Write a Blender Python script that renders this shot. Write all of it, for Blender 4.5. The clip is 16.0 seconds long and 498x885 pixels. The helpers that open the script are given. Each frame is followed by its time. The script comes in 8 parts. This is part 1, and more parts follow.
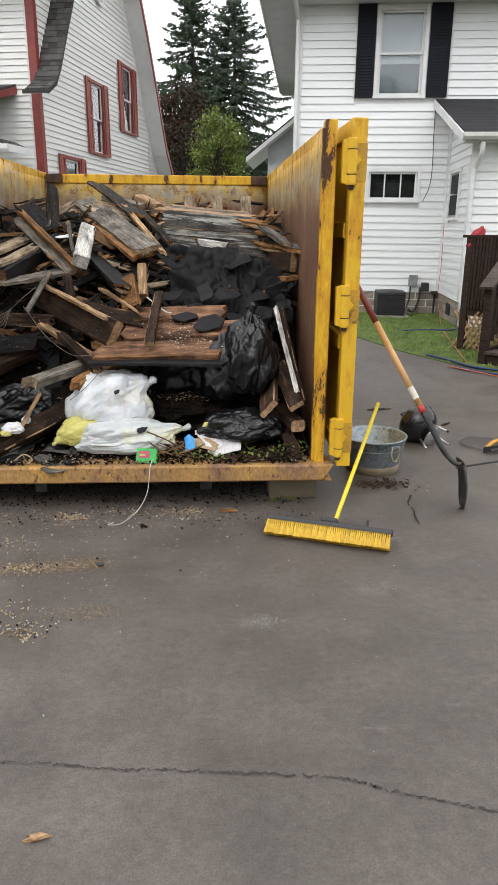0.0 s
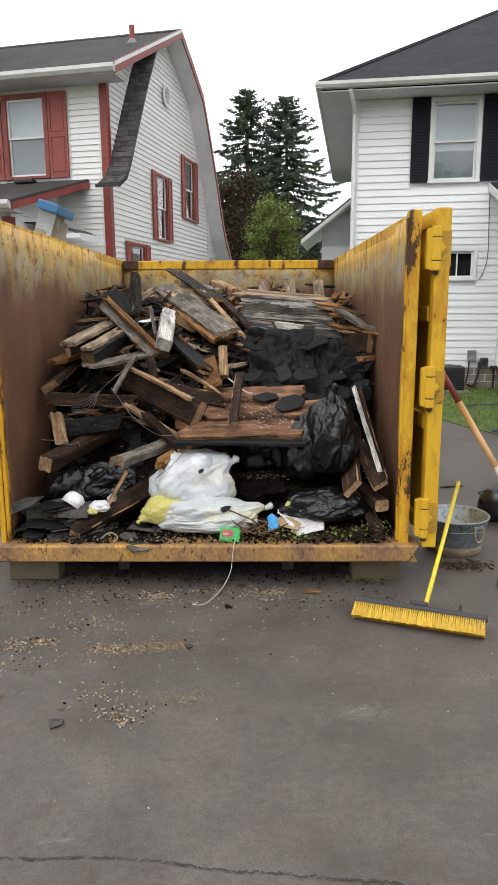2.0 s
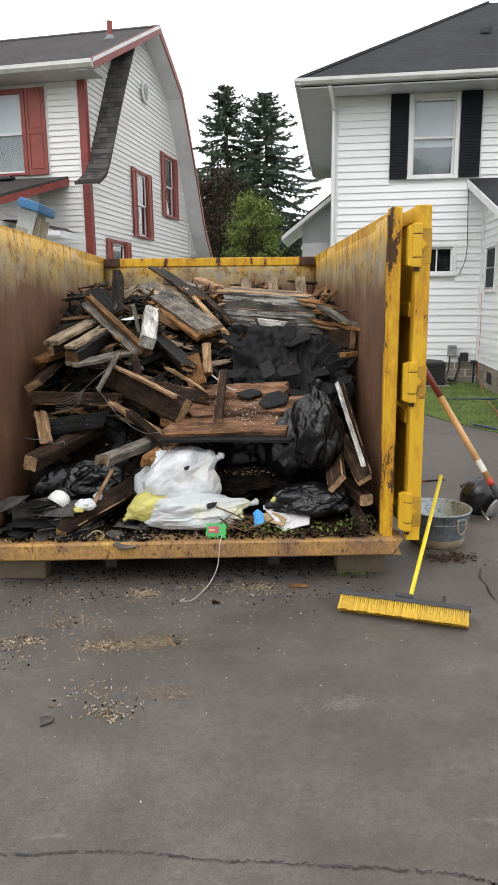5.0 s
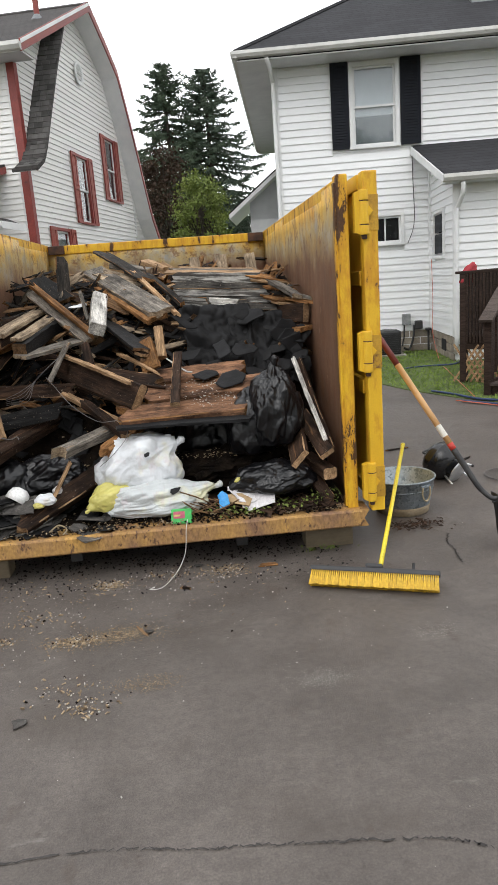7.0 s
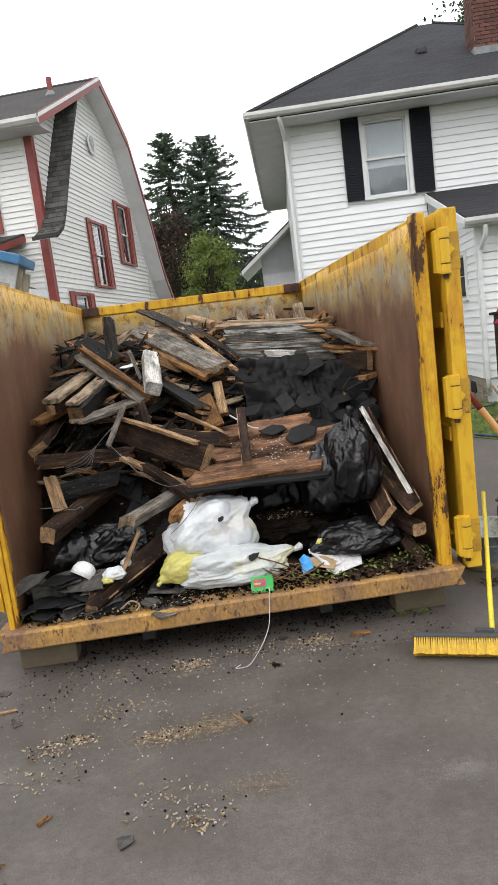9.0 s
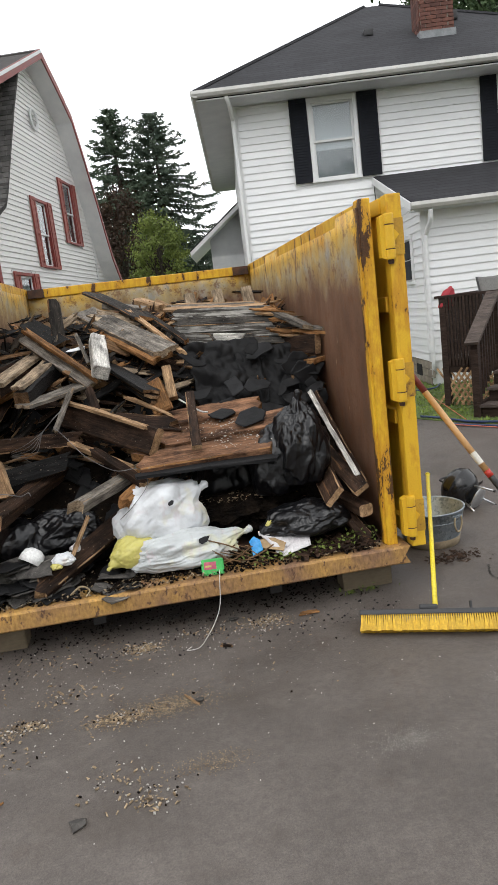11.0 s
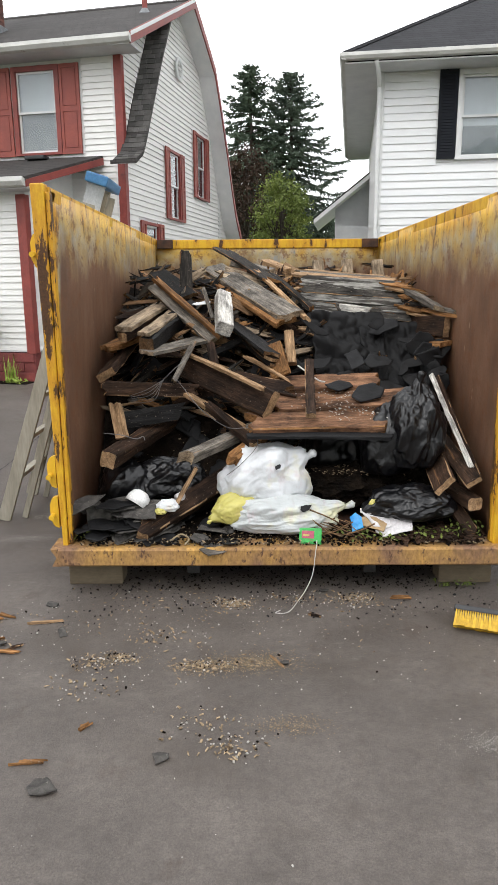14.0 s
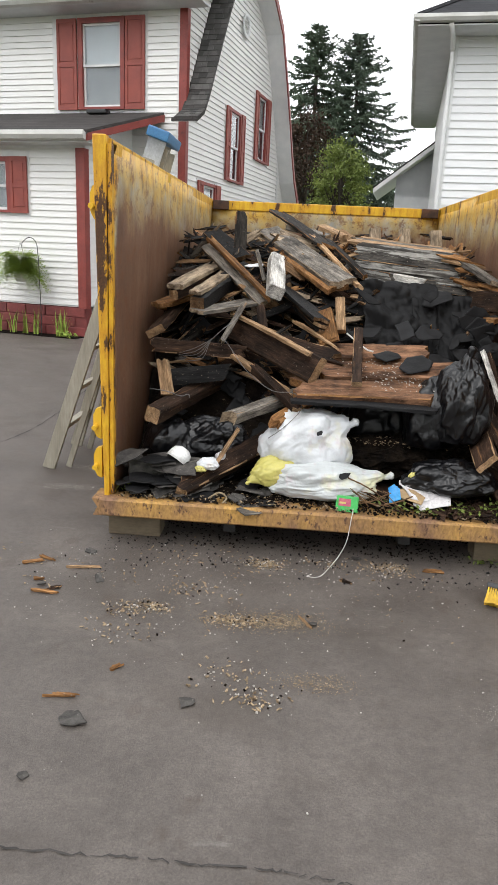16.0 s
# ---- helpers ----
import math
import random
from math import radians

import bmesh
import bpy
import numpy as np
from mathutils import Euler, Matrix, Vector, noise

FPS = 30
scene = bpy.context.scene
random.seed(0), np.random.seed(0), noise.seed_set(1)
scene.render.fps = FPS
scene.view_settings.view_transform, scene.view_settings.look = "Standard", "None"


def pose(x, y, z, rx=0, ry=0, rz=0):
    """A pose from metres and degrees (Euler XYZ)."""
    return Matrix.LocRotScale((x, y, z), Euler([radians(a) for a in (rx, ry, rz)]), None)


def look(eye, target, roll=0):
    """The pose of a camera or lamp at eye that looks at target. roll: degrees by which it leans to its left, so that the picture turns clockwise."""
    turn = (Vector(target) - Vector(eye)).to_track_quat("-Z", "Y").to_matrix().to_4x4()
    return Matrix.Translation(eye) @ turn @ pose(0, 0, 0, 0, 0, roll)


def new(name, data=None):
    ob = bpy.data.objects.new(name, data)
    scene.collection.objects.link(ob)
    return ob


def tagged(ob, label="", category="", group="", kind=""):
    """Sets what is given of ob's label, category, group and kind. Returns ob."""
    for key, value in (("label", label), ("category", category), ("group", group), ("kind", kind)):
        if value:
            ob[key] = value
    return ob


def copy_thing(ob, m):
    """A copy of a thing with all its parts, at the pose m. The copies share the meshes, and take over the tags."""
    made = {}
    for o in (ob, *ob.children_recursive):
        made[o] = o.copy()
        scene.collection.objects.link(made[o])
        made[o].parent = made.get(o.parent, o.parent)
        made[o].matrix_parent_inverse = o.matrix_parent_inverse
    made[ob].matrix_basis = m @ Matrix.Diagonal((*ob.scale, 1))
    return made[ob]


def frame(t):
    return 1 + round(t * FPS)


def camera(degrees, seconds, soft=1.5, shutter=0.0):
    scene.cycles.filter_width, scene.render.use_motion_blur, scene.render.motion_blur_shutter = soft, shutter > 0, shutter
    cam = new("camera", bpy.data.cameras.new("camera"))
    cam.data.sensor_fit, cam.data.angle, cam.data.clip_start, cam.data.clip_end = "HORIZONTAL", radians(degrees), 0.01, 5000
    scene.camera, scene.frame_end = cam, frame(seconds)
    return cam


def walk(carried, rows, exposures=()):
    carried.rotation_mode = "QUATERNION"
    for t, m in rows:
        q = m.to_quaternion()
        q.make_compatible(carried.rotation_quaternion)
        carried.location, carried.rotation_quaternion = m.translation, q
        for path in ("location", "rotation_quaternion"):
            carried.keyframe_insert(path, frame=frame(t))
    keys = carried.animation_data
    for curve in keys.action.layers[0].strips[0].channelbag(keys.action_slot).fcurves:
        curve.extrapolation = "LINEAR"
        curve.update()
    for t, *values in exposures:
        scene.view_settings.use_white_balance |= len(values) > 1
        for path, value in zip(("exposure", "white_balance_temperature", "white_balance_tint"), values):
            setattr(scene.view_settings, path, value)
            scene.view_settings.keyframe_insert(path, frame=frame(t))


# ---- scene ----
cam = camera(40.0, 16.0)
PATH = [
    (0, (0.52, 1.458, 1.57), (0.632, 3.363, 0.971), 0.5),
    (0.5, (0.409, 1.398, 1.601), (0.678, 3.324, 1.137), 0.9),
    (1, (0.376, 1.422, 1.618), (0.573, 3.365, 1.189), 2.3),
    (1.5, (0.342, 1.452, 1.619), (0.428, 3.405, 1.197), 0.4),
    (2, (0.312, 1.456, 1.614), (0.287, 3.416, 1.219), -0.3),
    (2.5, (0.308, 1.46, 1.622), (0.315, 3.422, 1.237), -1.2),
    (3, (0.315, 1.452, 1.615), (0.371, 3.407, 1.199), -0.4),
    (3.5, (0.304, 1.439, 1.618), (0.352, 3.392, 1.192), -0.0),
    (4, (0.3, 1.432, 1.623), (0.344, 3.388, 1.211), 0.1),
    (6.5, (0.298, 1.429, 1.607), (0.344, 3.387, 1.203), -3.7),
    (7, (0.323, 1.484, 1.598), (0.45, 3.426, 1.136), -4.2),
    (7.5, (0.298, 1.697, 1.56), (0.359, 3.643, 1.105), -5.0),
    (8, (0.216, 1.918, 1.552), (0.093, 3.854, 1.066), -6.2),
    (8.5, (0.069, 1.878, 1.557), (0.033, 3.845, 1.198), -4.6),
    (9, (-0.032, 1.779, 1.608), (0.086, 3.752, 1.3), -7.2),
    (9.5, (-0.012, 1.773, 1.62), (0.279, 3.74, 1.404), -7.8),
    (12, (-0.068, 1.754, 1.616), (0.084, 3.695, 1.157), -5.1),
    (12.5, (-0.132, 1.756, 1.616), (-0.155, 3.706, 1.171), -1.3),
    (13, (-0.155, 1.767, 1.615), (-0.242, 3.72, 1.193), -0.7),
    (13.5, (-0.143, 1.776, 1.613), (-0.185, 3.73, 1.192), -1.1),
    (14, (-0.152, 1.776, 1.612), (-0.165, 3.726, 1.167), -0.4),
    (14.5, (-0.167, 1.771, 1.606), (-0.225, 3.71, 1.121), 0.4),
    (15, (-0.165, 1.762, 1.601), (-0.241, 3.699, 1.109), 0.8),
    (15.5, (-0.197, 1.759, 1.59), (-0.299, 3.684, 1.056), 2.7),
    (16, (-0.159, 1.746, 1.585), (-0.288, 3.669, 1.05), 2.7),
]
walk(cam, [(t, look(eye, target, roll)) for t, eye, target, roll in PATH], exposures=[(0.0, 0.14), (0.6, 0.03), (4.0, 0.12), (8.0, 0.08), (8.5, 0.30), (9.0, 0.14), (9.5, 0.0), (11.8, 0.04), (13.0, 0.2), (16.0, 0.25)])

# ---- light: bright overcast sky, no hard shadows ----
world = bpy.data.worlds.new("overcast_sky")
scene.world = world
world.use_nodes = True
wn = world.node_tree.nodes
wl = world.node_tree.links
sky = wn.new("ShaderNodeTexSky")
sky.sky_type = "NISHITA"
sky.sun_disc = False
sky.sun_elevation = radians(52)
sky.sun_rotation = radians(200)
sky.dust_density = 3.0
sky.ozone_density = 0.6
fade = wn.new("ShaderNodeHueSaturation")
fade.inputs["Saturation"].default_value = 0.10
cloud = wn.new("ShaderNodeMix")
cloud.data_type = "RGBA"
cloud.inputs[0].default_value = 0.82
cloud.inputs[7].default_value = (10.4, 10.6, 10.9, 1)
wl.new(sky.outputs["Color"], fade.inputs["Color"])
wl.new(fade.outputs["Color"], cloud.inputs[6])
wl.new(cloud.outputs[2], wn["Background"].inputs["Color"])
wn["Background"].inputs["Strength"].default_value = 0.165
sun_data = bpy.data.lights.new("sun", "SUN")
sun_data.energy = 0.6
sun_data.angle = radians(35)
sun_data.color = (1.0, 0.97, 0.93)
sun = new("sun", sun_data)
sun.matrix_world = look((0, 0, 30), (3.2, 9.0, 18.0))

# ---- materials ----


def nodes_of(name):
    m = bpy.data.materials.new(name)
    m.use_nodes = True
    nt = m.node_tree
    return m, nt, nt.nodes["Principled BSDF"]


def noise_tex(nt, vec, scale, detail=6.0, rough=0.6):
    n = nt.nodes.new("ShaderNodeTexNoise")
    n.inputs["Scale"].default_value = scale
    n.inputs["Detail"].default_value = detail
    n.inputs["Roughness"].default_value = rough
    if vec is not None:
        nt.links.new(vec, n.inputs["Vector"])
    return n.outputs["Fac"]


def ramp(nt, fac, stops):
    r = nt.nodes.new("ShaderNodeValToRGB")
    r.color_ramp.elements[0].position, r.color_ramp.elements[0].color = stops[0][0], (*stops[0][1], 1)
    r.color_ramp.elements[1].position, r.color_ramp.elements[1].color = stops[-1][0], (*stops[-1][1], 1)
    for pos, col in stops[1:-1]:
        r.color_ramp.elements.new(pos).color = (*col, 1)
    nt.links.new(fac, r.inputs["Fac"])
    return r.outputs["Color"]


def blend(nt, fac, a, b, how="MIX"):
    m = nt.nodes.new("ShaderNodeMix")
    m.data_type = "RGBA"
    m.blend_type = how
    for sock, val in ((m.inputs[0], fac), (m.inputs[6], a), (m.inputs[7], b)):
        if isinstance(val, (int, float)):
            sock.default_value = val
        elif isinstance(val, tuple):
            sock.default_value = (*val, 1)
        else:
            nt.links.new(val, sock)
    return m.outputs[2]


def calc(nt, op, a, b=0.0, c=0.0):
    m = nt.nodes.new("ShaderNodeMath")
    m.operation = op
    for i, val in enumerate((a, b, c)):
        if isinstance(val, (int, float)):
            m.inputs[i].default_value = val
        else:
            nt.links.new(val, m.inputs[i])
    return m.outputs[0]


def coords(nt, stretch=(1, 1, 1), shift=0.0):
    tc = nt.nodes.new("ShaderNodeTexCoord")
    mp = nt.nodes.new("ShaderNodeMapping")
    mp.inputs["Scale"].default_value = stretch
    nt.links.new(tc.outputs["Object"], mp.inputs["Vector"])
    if shift:
        oi = nt.nodes.new("ShaderNodeObjectInfo")
        k = calc(nt, "MULTIPLY", oi.outputs["Random"], shift)
        nt.links.new(k, mp.inputs["Location"])
    return mp.outputs["Vector"]


def relief(nt, bsdf, height, strength, distance=0.01):
    b = nt.nodes.new("ShaderNodeBump")
    b.inputs["Strength"].default_value = strength
    b.inputs["Distance"].default_value = distance
    nt.links.new(height, b.inputs["Height"])
    nt.links.new(b.outputs["Normal"], bsdf.inputs["Normal"])


def plain(name, c1, c2, scale=6.0, rough=0.6, metal=0.0, bump=0.15, bscale=80.0, stretch=(1, 1, 1), c3=None, c3scale=25.0, c3at=0.62, vary=0.0, dist=0.004, spec=0.5, lo=0.35, hi=0.65, grain=0.35):
    """Two mottled tones, an optional third in patches, grain relief and uneven gloss."""
    m, nt, bs = nodes_of(name)
    v = coords(nt, stretch, 40.0 if vary else 0.0)
    a = noise_tex(nt, v, scale)
    col = ramp(nt, a, [(lo, c1), (hi, c2)])
    fine = noise_tex(nt, v, bscale, 4.0)
    col = blend(nt, grain, col, ramp(nt, fine, [(0.3, (0.55, 0.55, 0.55)), (0.7, (1.35, 1.35, 1.35))]), "MULTIPLY")
    if c3:
        p = noise_tex(nt, v, c3scale, 7.0, 0.7)
        col = blend(nt, ramp(nt, p, [(c3at, (0, 0, 0)), (c3at + 0.07, (1, 1, 1))]), col, c3)
    if vary:
        oi = nt.nodes.new("ShaderNodeObjectInfo")
        k = calc(nt, "MULTIPLY_ADD", oi.outputs["Random"], vary, 1 - vary / 2)
        hv = nt.nodes.new("ShaderNodeHueSaturation")
        nt.links.new(k, hv.inputs["Value"])
        nt.links.new(col, hv.inputs["Color"])
        col = hv.outputs["Color"]
    nt.links.new(col, bs.inputs["Base Color"])
    nt.links.new(calc(nt, "MULTIPLY_ADD", a, 0.25, rough - 0.12), bs.inputs["Roughness"])
    bs.inputs["Metallic"].default_value = metal
    bs.inputs["Specular IOR Level"].default_value = spec
    if bump:
        relief(nt, bs, fine, bump, dist)
    return m


def asphalt_material():
    m, nt, bs = nodes_of("asphalt")
    v = coords(nt)
    big = noise_tex(nt, v, 0.5, 5.0)
    mid = noise_tex(nt, v, 2.6, 8.0, 0.68)
    small = noise_tex(nt, v, 28.0, 8.0, 0.78)
    grit = noise_tex(nt, v, 130.0, 5.0, 0.8)
    col = ramp(nt, big, [(0.3, (0.084, 0.072, 0.064)), (0.7, (0.132, 0.115, 0.104))])
    col = blend(nt, 0.75, col, ramp(nt, mid, [(0.3, (0.62, 0.60, 0.585)), (0.72, (1.28, 1.27, 1.25))]), "MULTIPLY")
    col = blend(nt, 0.55, col, ramp(nt, small, [(0.33, (0.55, 0.54, 0.53)), (0.67, (1.38, 1.38, 1.38))]), "MULTIPLY")
    col = blend(nt, 0.45, col, ramp(nt, grit, [(0.32, (0.25, 0.25, 0.25)), (0.70, (1.85, 1.85, 1.85))]), "MULTIPLY")
    dust = noise_tex(nt, coords(nt, (0.7, 1.5, 1)), 2.1, 9.0, 0.74)
    col = blend(nt, ramp(nt, dust, [(0.57, (0, 0, 0)), (0.74, (0.34, 0.34, 0.34))]), col, (0.25, 0.22, 0.195))
    stain = noise_tex(nt, coords(nt, (1, 1.3, 1)), 1.35, 6.0, 0.6)
    col = blend(nt, ramp(nt, stain, [(0.55, (0, 0, 0)), (0.70, (0.55, 0.55, 0.55))]), col, (0.062, 0.049, 0.039))
    spill = noise_tex(nt, coords(nt, (1.2, 0.9, 1)), 3.3, 9.0, 0.62)
    col = blend(nt, ramp(nt, spill, [(0.60, (0, 0, 0)), (0.66, (0.38, 0.38, 0.38))]), col, (0.058, 0.040, 0.028))
    scuff = noise_tex(nt, coords(nt, (0.8, 3.2, 1)), 3.0, 10.0, 0.72)
    col = blend(nt, ramp(nt, scuff, [(0.63, (0, 0, 0)), (0.72, (0.42, 0.42, 0.42))]), col, (0.27, 0.25, 0.23))
    vor = nt.nodes.new("ShaderNodeTexVoronoi")
    vor.inputs["Scale"].default_value = 34.0
    nt.links.new(v, vor.inputs["Vector"])
    dot = calc(nt, "LESS_THAN", vor.outputs["Distance"], 0.09)
    pick = noise_tex(nt, v, 5.0, 3.0)
    dot = calc(nt, "MULTIPLY", dot, calc(nt, "GREATER_THAN", pick, 0.64))
    col = blend(nt, dot, col, (0.28, 0.265, 0.25))
    nt.links.new(col, bs.inputs["Base Color"])
    nt.links.new(calc(nt, "MULTIPLY_ADD", mid, 0.5, 0.26), bs.inputs["Roughness"])
    bs.inputs["Specular IOR Level"].default_value = 0.4
    relief(nt, bs, calc(nt, "ADD", grit, small), 0.5, 0.005)
    return m


def skip_paint(name, worn, rusty=0.0):
    """Yellow paint on steel, chipped to rust; worn adds the scoured zone of the inner faces."""
    m, nt, bs = nodes_of(name)
    v = coords(nt)
    streak = noise_tex(nt, coords(nt, (1, 1, 0.10)), 13.0, 7.0, 0.66)
    wide = noise_tex(nt, coords(nt, (1, 1, 0.6)), 2.4, 6.0)
    chips = noise_tex(nt, coords(nt, (1, 1, 0.30)), 8.0, 11.0, 0.72)
    fine = noise_tex(nt, v, 110.0, 5.0, 0.7)
    yellow = ramp(nt, wide, [(0.3, (0.62, 0.34, 0.020)), (0.7, (0.76, 0.47, 0.030))])
    yellow = blend(nt, 0.2, yellow, ramp(nt, fine, [(0.3, (0.62, 0.6, 0.55)), (0.7, (1.2, 1.2, 1.2))]), "MULTIPLY")
    rust = ramp(nt, fine, [(0.3, (0.022, 0.011, 0.008)), (0.7, (0.095, 0.038, 0.016))])
    mask = calc(nt, "ADD", calc(nt, "MULTIPLY", streak, 0.25), calc(nt, "MULTIPLY", chips, 0.75))
    at = 0.575 - rusty
    col = blend(nt, ramp(nt, mask, [(at - 0.075, (0, 0, 0)), (at, (0.55, 0.55, 0.55))]), yellow, (0.44, 0.17, 0.016))
    col = blend(nt, ramp(nt, mask, [(at + 0.02, (0, 0, 0)), (at + 0.035, (0.97, 0.97, 0.97))]), col, rust)
    if worn:
        sep = nt.nodes.new("ShaderNodeSeparateXYZ")
        nt.links.new(v, sep.inputs[0])
        soft = noise_tex(nt, coords(nt, (1, 1, 0.7)), 4.5, 9.0, 0.66)
        big = noise_tex(nt, coords(nt, (0.8, 0.8, 1)), 1.4, 4.0)
        edge = calc(nt, "MULTIPLY", calc(nt, "MAXIMUM", calc(nt, "SUBTRACT", 5.42, sep.outputs["Y"]), 0.0), 2.6)
        wob = calc(nt, "ADD", calc(nt, "MULTIPLY", soft, 0.42), calc(nt, "MULTIPLY_ADD", big, 0.40, calc(nt, "MULTIPLY", streak, 0.10)))
        z = calc(nt, "ADD", calc(nt, "ADD", sep.outputs["Z"], edge), calc(nt, "SUBTRACT", wob, 0.46))

        def below(top, depth):
            k = calc(nt, "MULTIPLY", calc(nt, "SUBTRACT", top, z), 1.0 / depth)
            return calc(nt, "MINIMUM", calc(nt, "MAXIMUM", k, 0.0), 1.0)

        blot = noise_tex(nt, v, 6.0, 10.0, 0.7)
        pale = ramp(nt, blot, [(0.36, (0.42, 0.27, 0.07)), (0.50, (0.40, 0.34, 0.20)), (0.64, (0.33, 0.36, 0.36))])
        col = blend(nt, calc(nt, "MULTIPLY", below(2.04, 0.16), 0.85), col, pale)
        brown = ramp(nt, soft, [(0.30, (0.115, 0.060, 0.037)), (0.52, (0.170, 0.090, 0.054)), (0.72, (0.215, 0.122, 0.078))])
        brown = blend(nt, 0.25, brown, ramp(nt, streak, [(0.3, (0.70, 0.67, 0.64)), (0.7, (1.22, 1.2, 1.18))]), "MULTIPLY")
        brown = blend(nt, 0.45, brown, ramp(nt, fine, [(0.3, (0.6, 0.6, 0.6)), (0.7, (1.35, 1.35, 1.35))]), "MULTIPLY")
        col = blend(nt, below(1.90, 0.22), col, brown)
        scab = noise_tex(nt, v, 11.0, 10.0, 0.72)
        col = blend(nt, ramp(nt, scab, [(0.53, (0, 0, 0)), (0.60, (0.75, 0.75, 0.75))]), col, (0.160, 0.066, 0.027))
        pit = noise_tex(nt, v, 38.0, 6.0, 0.7)
        col = blend(nt, ramp(nt, pit, [(0.60, (0, 0, 0)), (0.66, (0.7, 0.7, 0.7))]), col, (0.075, 0.034, 0.018))
        scr = noise_tex(nt, coords(nt, (2.2, 1.6, 0.35)), 13.0, 3.0)
        col = blend(nt, ramp(nt, scr, [(0.735, (0, 0, 0)), (0.75, (0.75, 0.75, 0.75))]), col, (0.46, 0.37, 0.28))
    nt.links.new(col, bs.inputs["Base Color"])
    nt.links.new(calc(nt, "MULTIPLY_ADD", mask, 0.5, 0.22), bs.inputs["Roughness"])
    bs.inputs["Specular IOR Level"].default_value = 0.4
    relief(nt, bs, calc(nt, "ADD", calc(nt, "MULTIPLY", mask, 2.0), calc(nt, "MULTIPLY", fine, 0.4)), 0.3, 0.004)
    return m


def wood(name, dark, light, vary=0.5, rough=0.75, grain=34.0, edge=None, grime=0.75, edge_at=0.60):
    """Grain that runs along each piece's own x axis, with dirt in blotches."""
    m, nt, bs = nodes_of(name)
    v = coords(nt, (1.0, 10.0, 10.0), 60.0)
    g = noise_tex(nt, v, grain / 9.0, 9.0, 0.75)
    fine = noise_tex(nt, coords(nt, (2.0, 30.0, 30.0), 60.0), 6.0, 6.0, 0.7)
    blot = noise_tex(nt, coords(nt, (0.7, 1.5, 1.5), 30.0), 8.0, 8.0, 0.68)
    col = ramp(nt, g, [(0.34, dark), (0.66, light)])
    col = blend(nt, 0.85, col, ramp(nt, fine, [(0.33, (0.38, 0.37, 0.36)), (0.68, (1.55, 1.55, 1.55))]), "MULTIPLY")
    if edge:
        p = noise_tex(nt, coords(nt, (0.35, 5.0, 5.0), 50.0), 7.0, 7.0, 0.7)
        col = blend(nt, ramp(nt, p, [(edge_at, (0, 0, 0)), (edge_at + 0.08, (0.8, 0.8, 0.8))]), col, edge)
    col = blend(nt, grime, col, ramp(nt, blot, [(0.38, (0.14, 0.125, 0.11)), (0.58, (1.3, 1.27, 1.22))]), "MULTIPLY")
    if grime > 0.5:
        fleck = noise_tex(nt, coords(nt, (1, 1, 1), 20.0), 75.0, 3.0, 0.6)
        col = blend(nt, ramp(nt, fleck, [(0.665, (0, 0, 0)), (0.70, (0.75, 0.75, 0.75))]), col, (0.24, 0.20, 0.155))
    oi = nt.nodes.new("ShaderNodeObjectInfo")
    hv = nt.nodes.new("ShaderNodeHueSaturation")
    nt.links.new(calc(nt, "MULTIPLY_ADD", oi.outputs["Random"], vary, 1 - vary / 2), hv.inputs["Value"])
    nt.links.new(col, hv.inputs["Color"])
    nt.links.new(hv.outputs["Color"], bs.inputs["Base Color"])
    nt.links.new(calc(nt, "MULTIPLY_ADD", blot, 0.3, rough - 0.15), bs.inputs["Roughness"])
    bs.inputs["Specular IOR Level"].default_value = 0.15
    relief(nt, bs, calc(nt, "ADD", g, calc(nt, "MULTIPLY", fine, 0.5)), 0.7, 0.005)
    return m


def roofing(name, tone, course):
    """Asphalt shingles in courses, offset tabs, granular surface."""
    m, nt, bs = nodes_of(name)
    v = coords(nt)
    sep = nt.nodes.new("ShaderNodeSeparateXYZ")
    nt.links.new(v, sep.inputs[0])
    com = nt.nodes.new("ShaderNodeCombineXYZ")
    nt.links.new(calc(nt, "ADD", sep.outputs["X"], calc(nt, "MULTIPLY", sep.outputs["Y"], 0.37)), com.inputs[0])
    nt.links.new(sep.outputs["Z"], com.inputs[1])
    br = nt.nodes.new("ShaderNodeTexBrick")
    br.inputs["Scale"].default_value = 1.0
    br.inputs["Brick Width"].default_value = 0.30
    br.inputs["Row Height"].default_value = course
    br.inputs["Mortar Size"].default_value = 0.006
    br.inputs["Bias"].default_value = -0.3
    d = tuple(0.55 * c for c in tone)
    br.inputs["Color1"].default_value = (*tone, 1)
    br.inputs["Color2"].default_value = (*tuple(0.72 * c for c in tone), 1)
    br.inputs["Mortar"].default_value = (*d, 1)
    nt.links.new(com.outputs[0], br.inputs["Vector"])
    grit = noise_tex(nt, v, 180.0, 3.0)
    col = blend(nt, 0.6, br.outputs["Color"], ramp(nt, grit, [(0.3, (0.5, 0.5, 0.5)), (0.7, (1.5, 1.5, 1.5))]), "MULTIPLY")
    big = noise_tex(nt, v, 1.2, 5.0)
    col = blend(nt, 0.6, col, ramp(nt, big, [(0.3, (0.75, 0.75, 0.75)), (0.7, (1.3, 1.3, 1.3))]), "MULTIPLY")
    nt.links.new(col, bs.inputs["Base Color"])
    bs.inputs["Roughness"].default_value = 0.88
    bs.inputs["Specular IOR Level"].default_value = 0.25
    relief(nt, bs, br.outputs["Fac"], 0.4, -0.006)
    return m


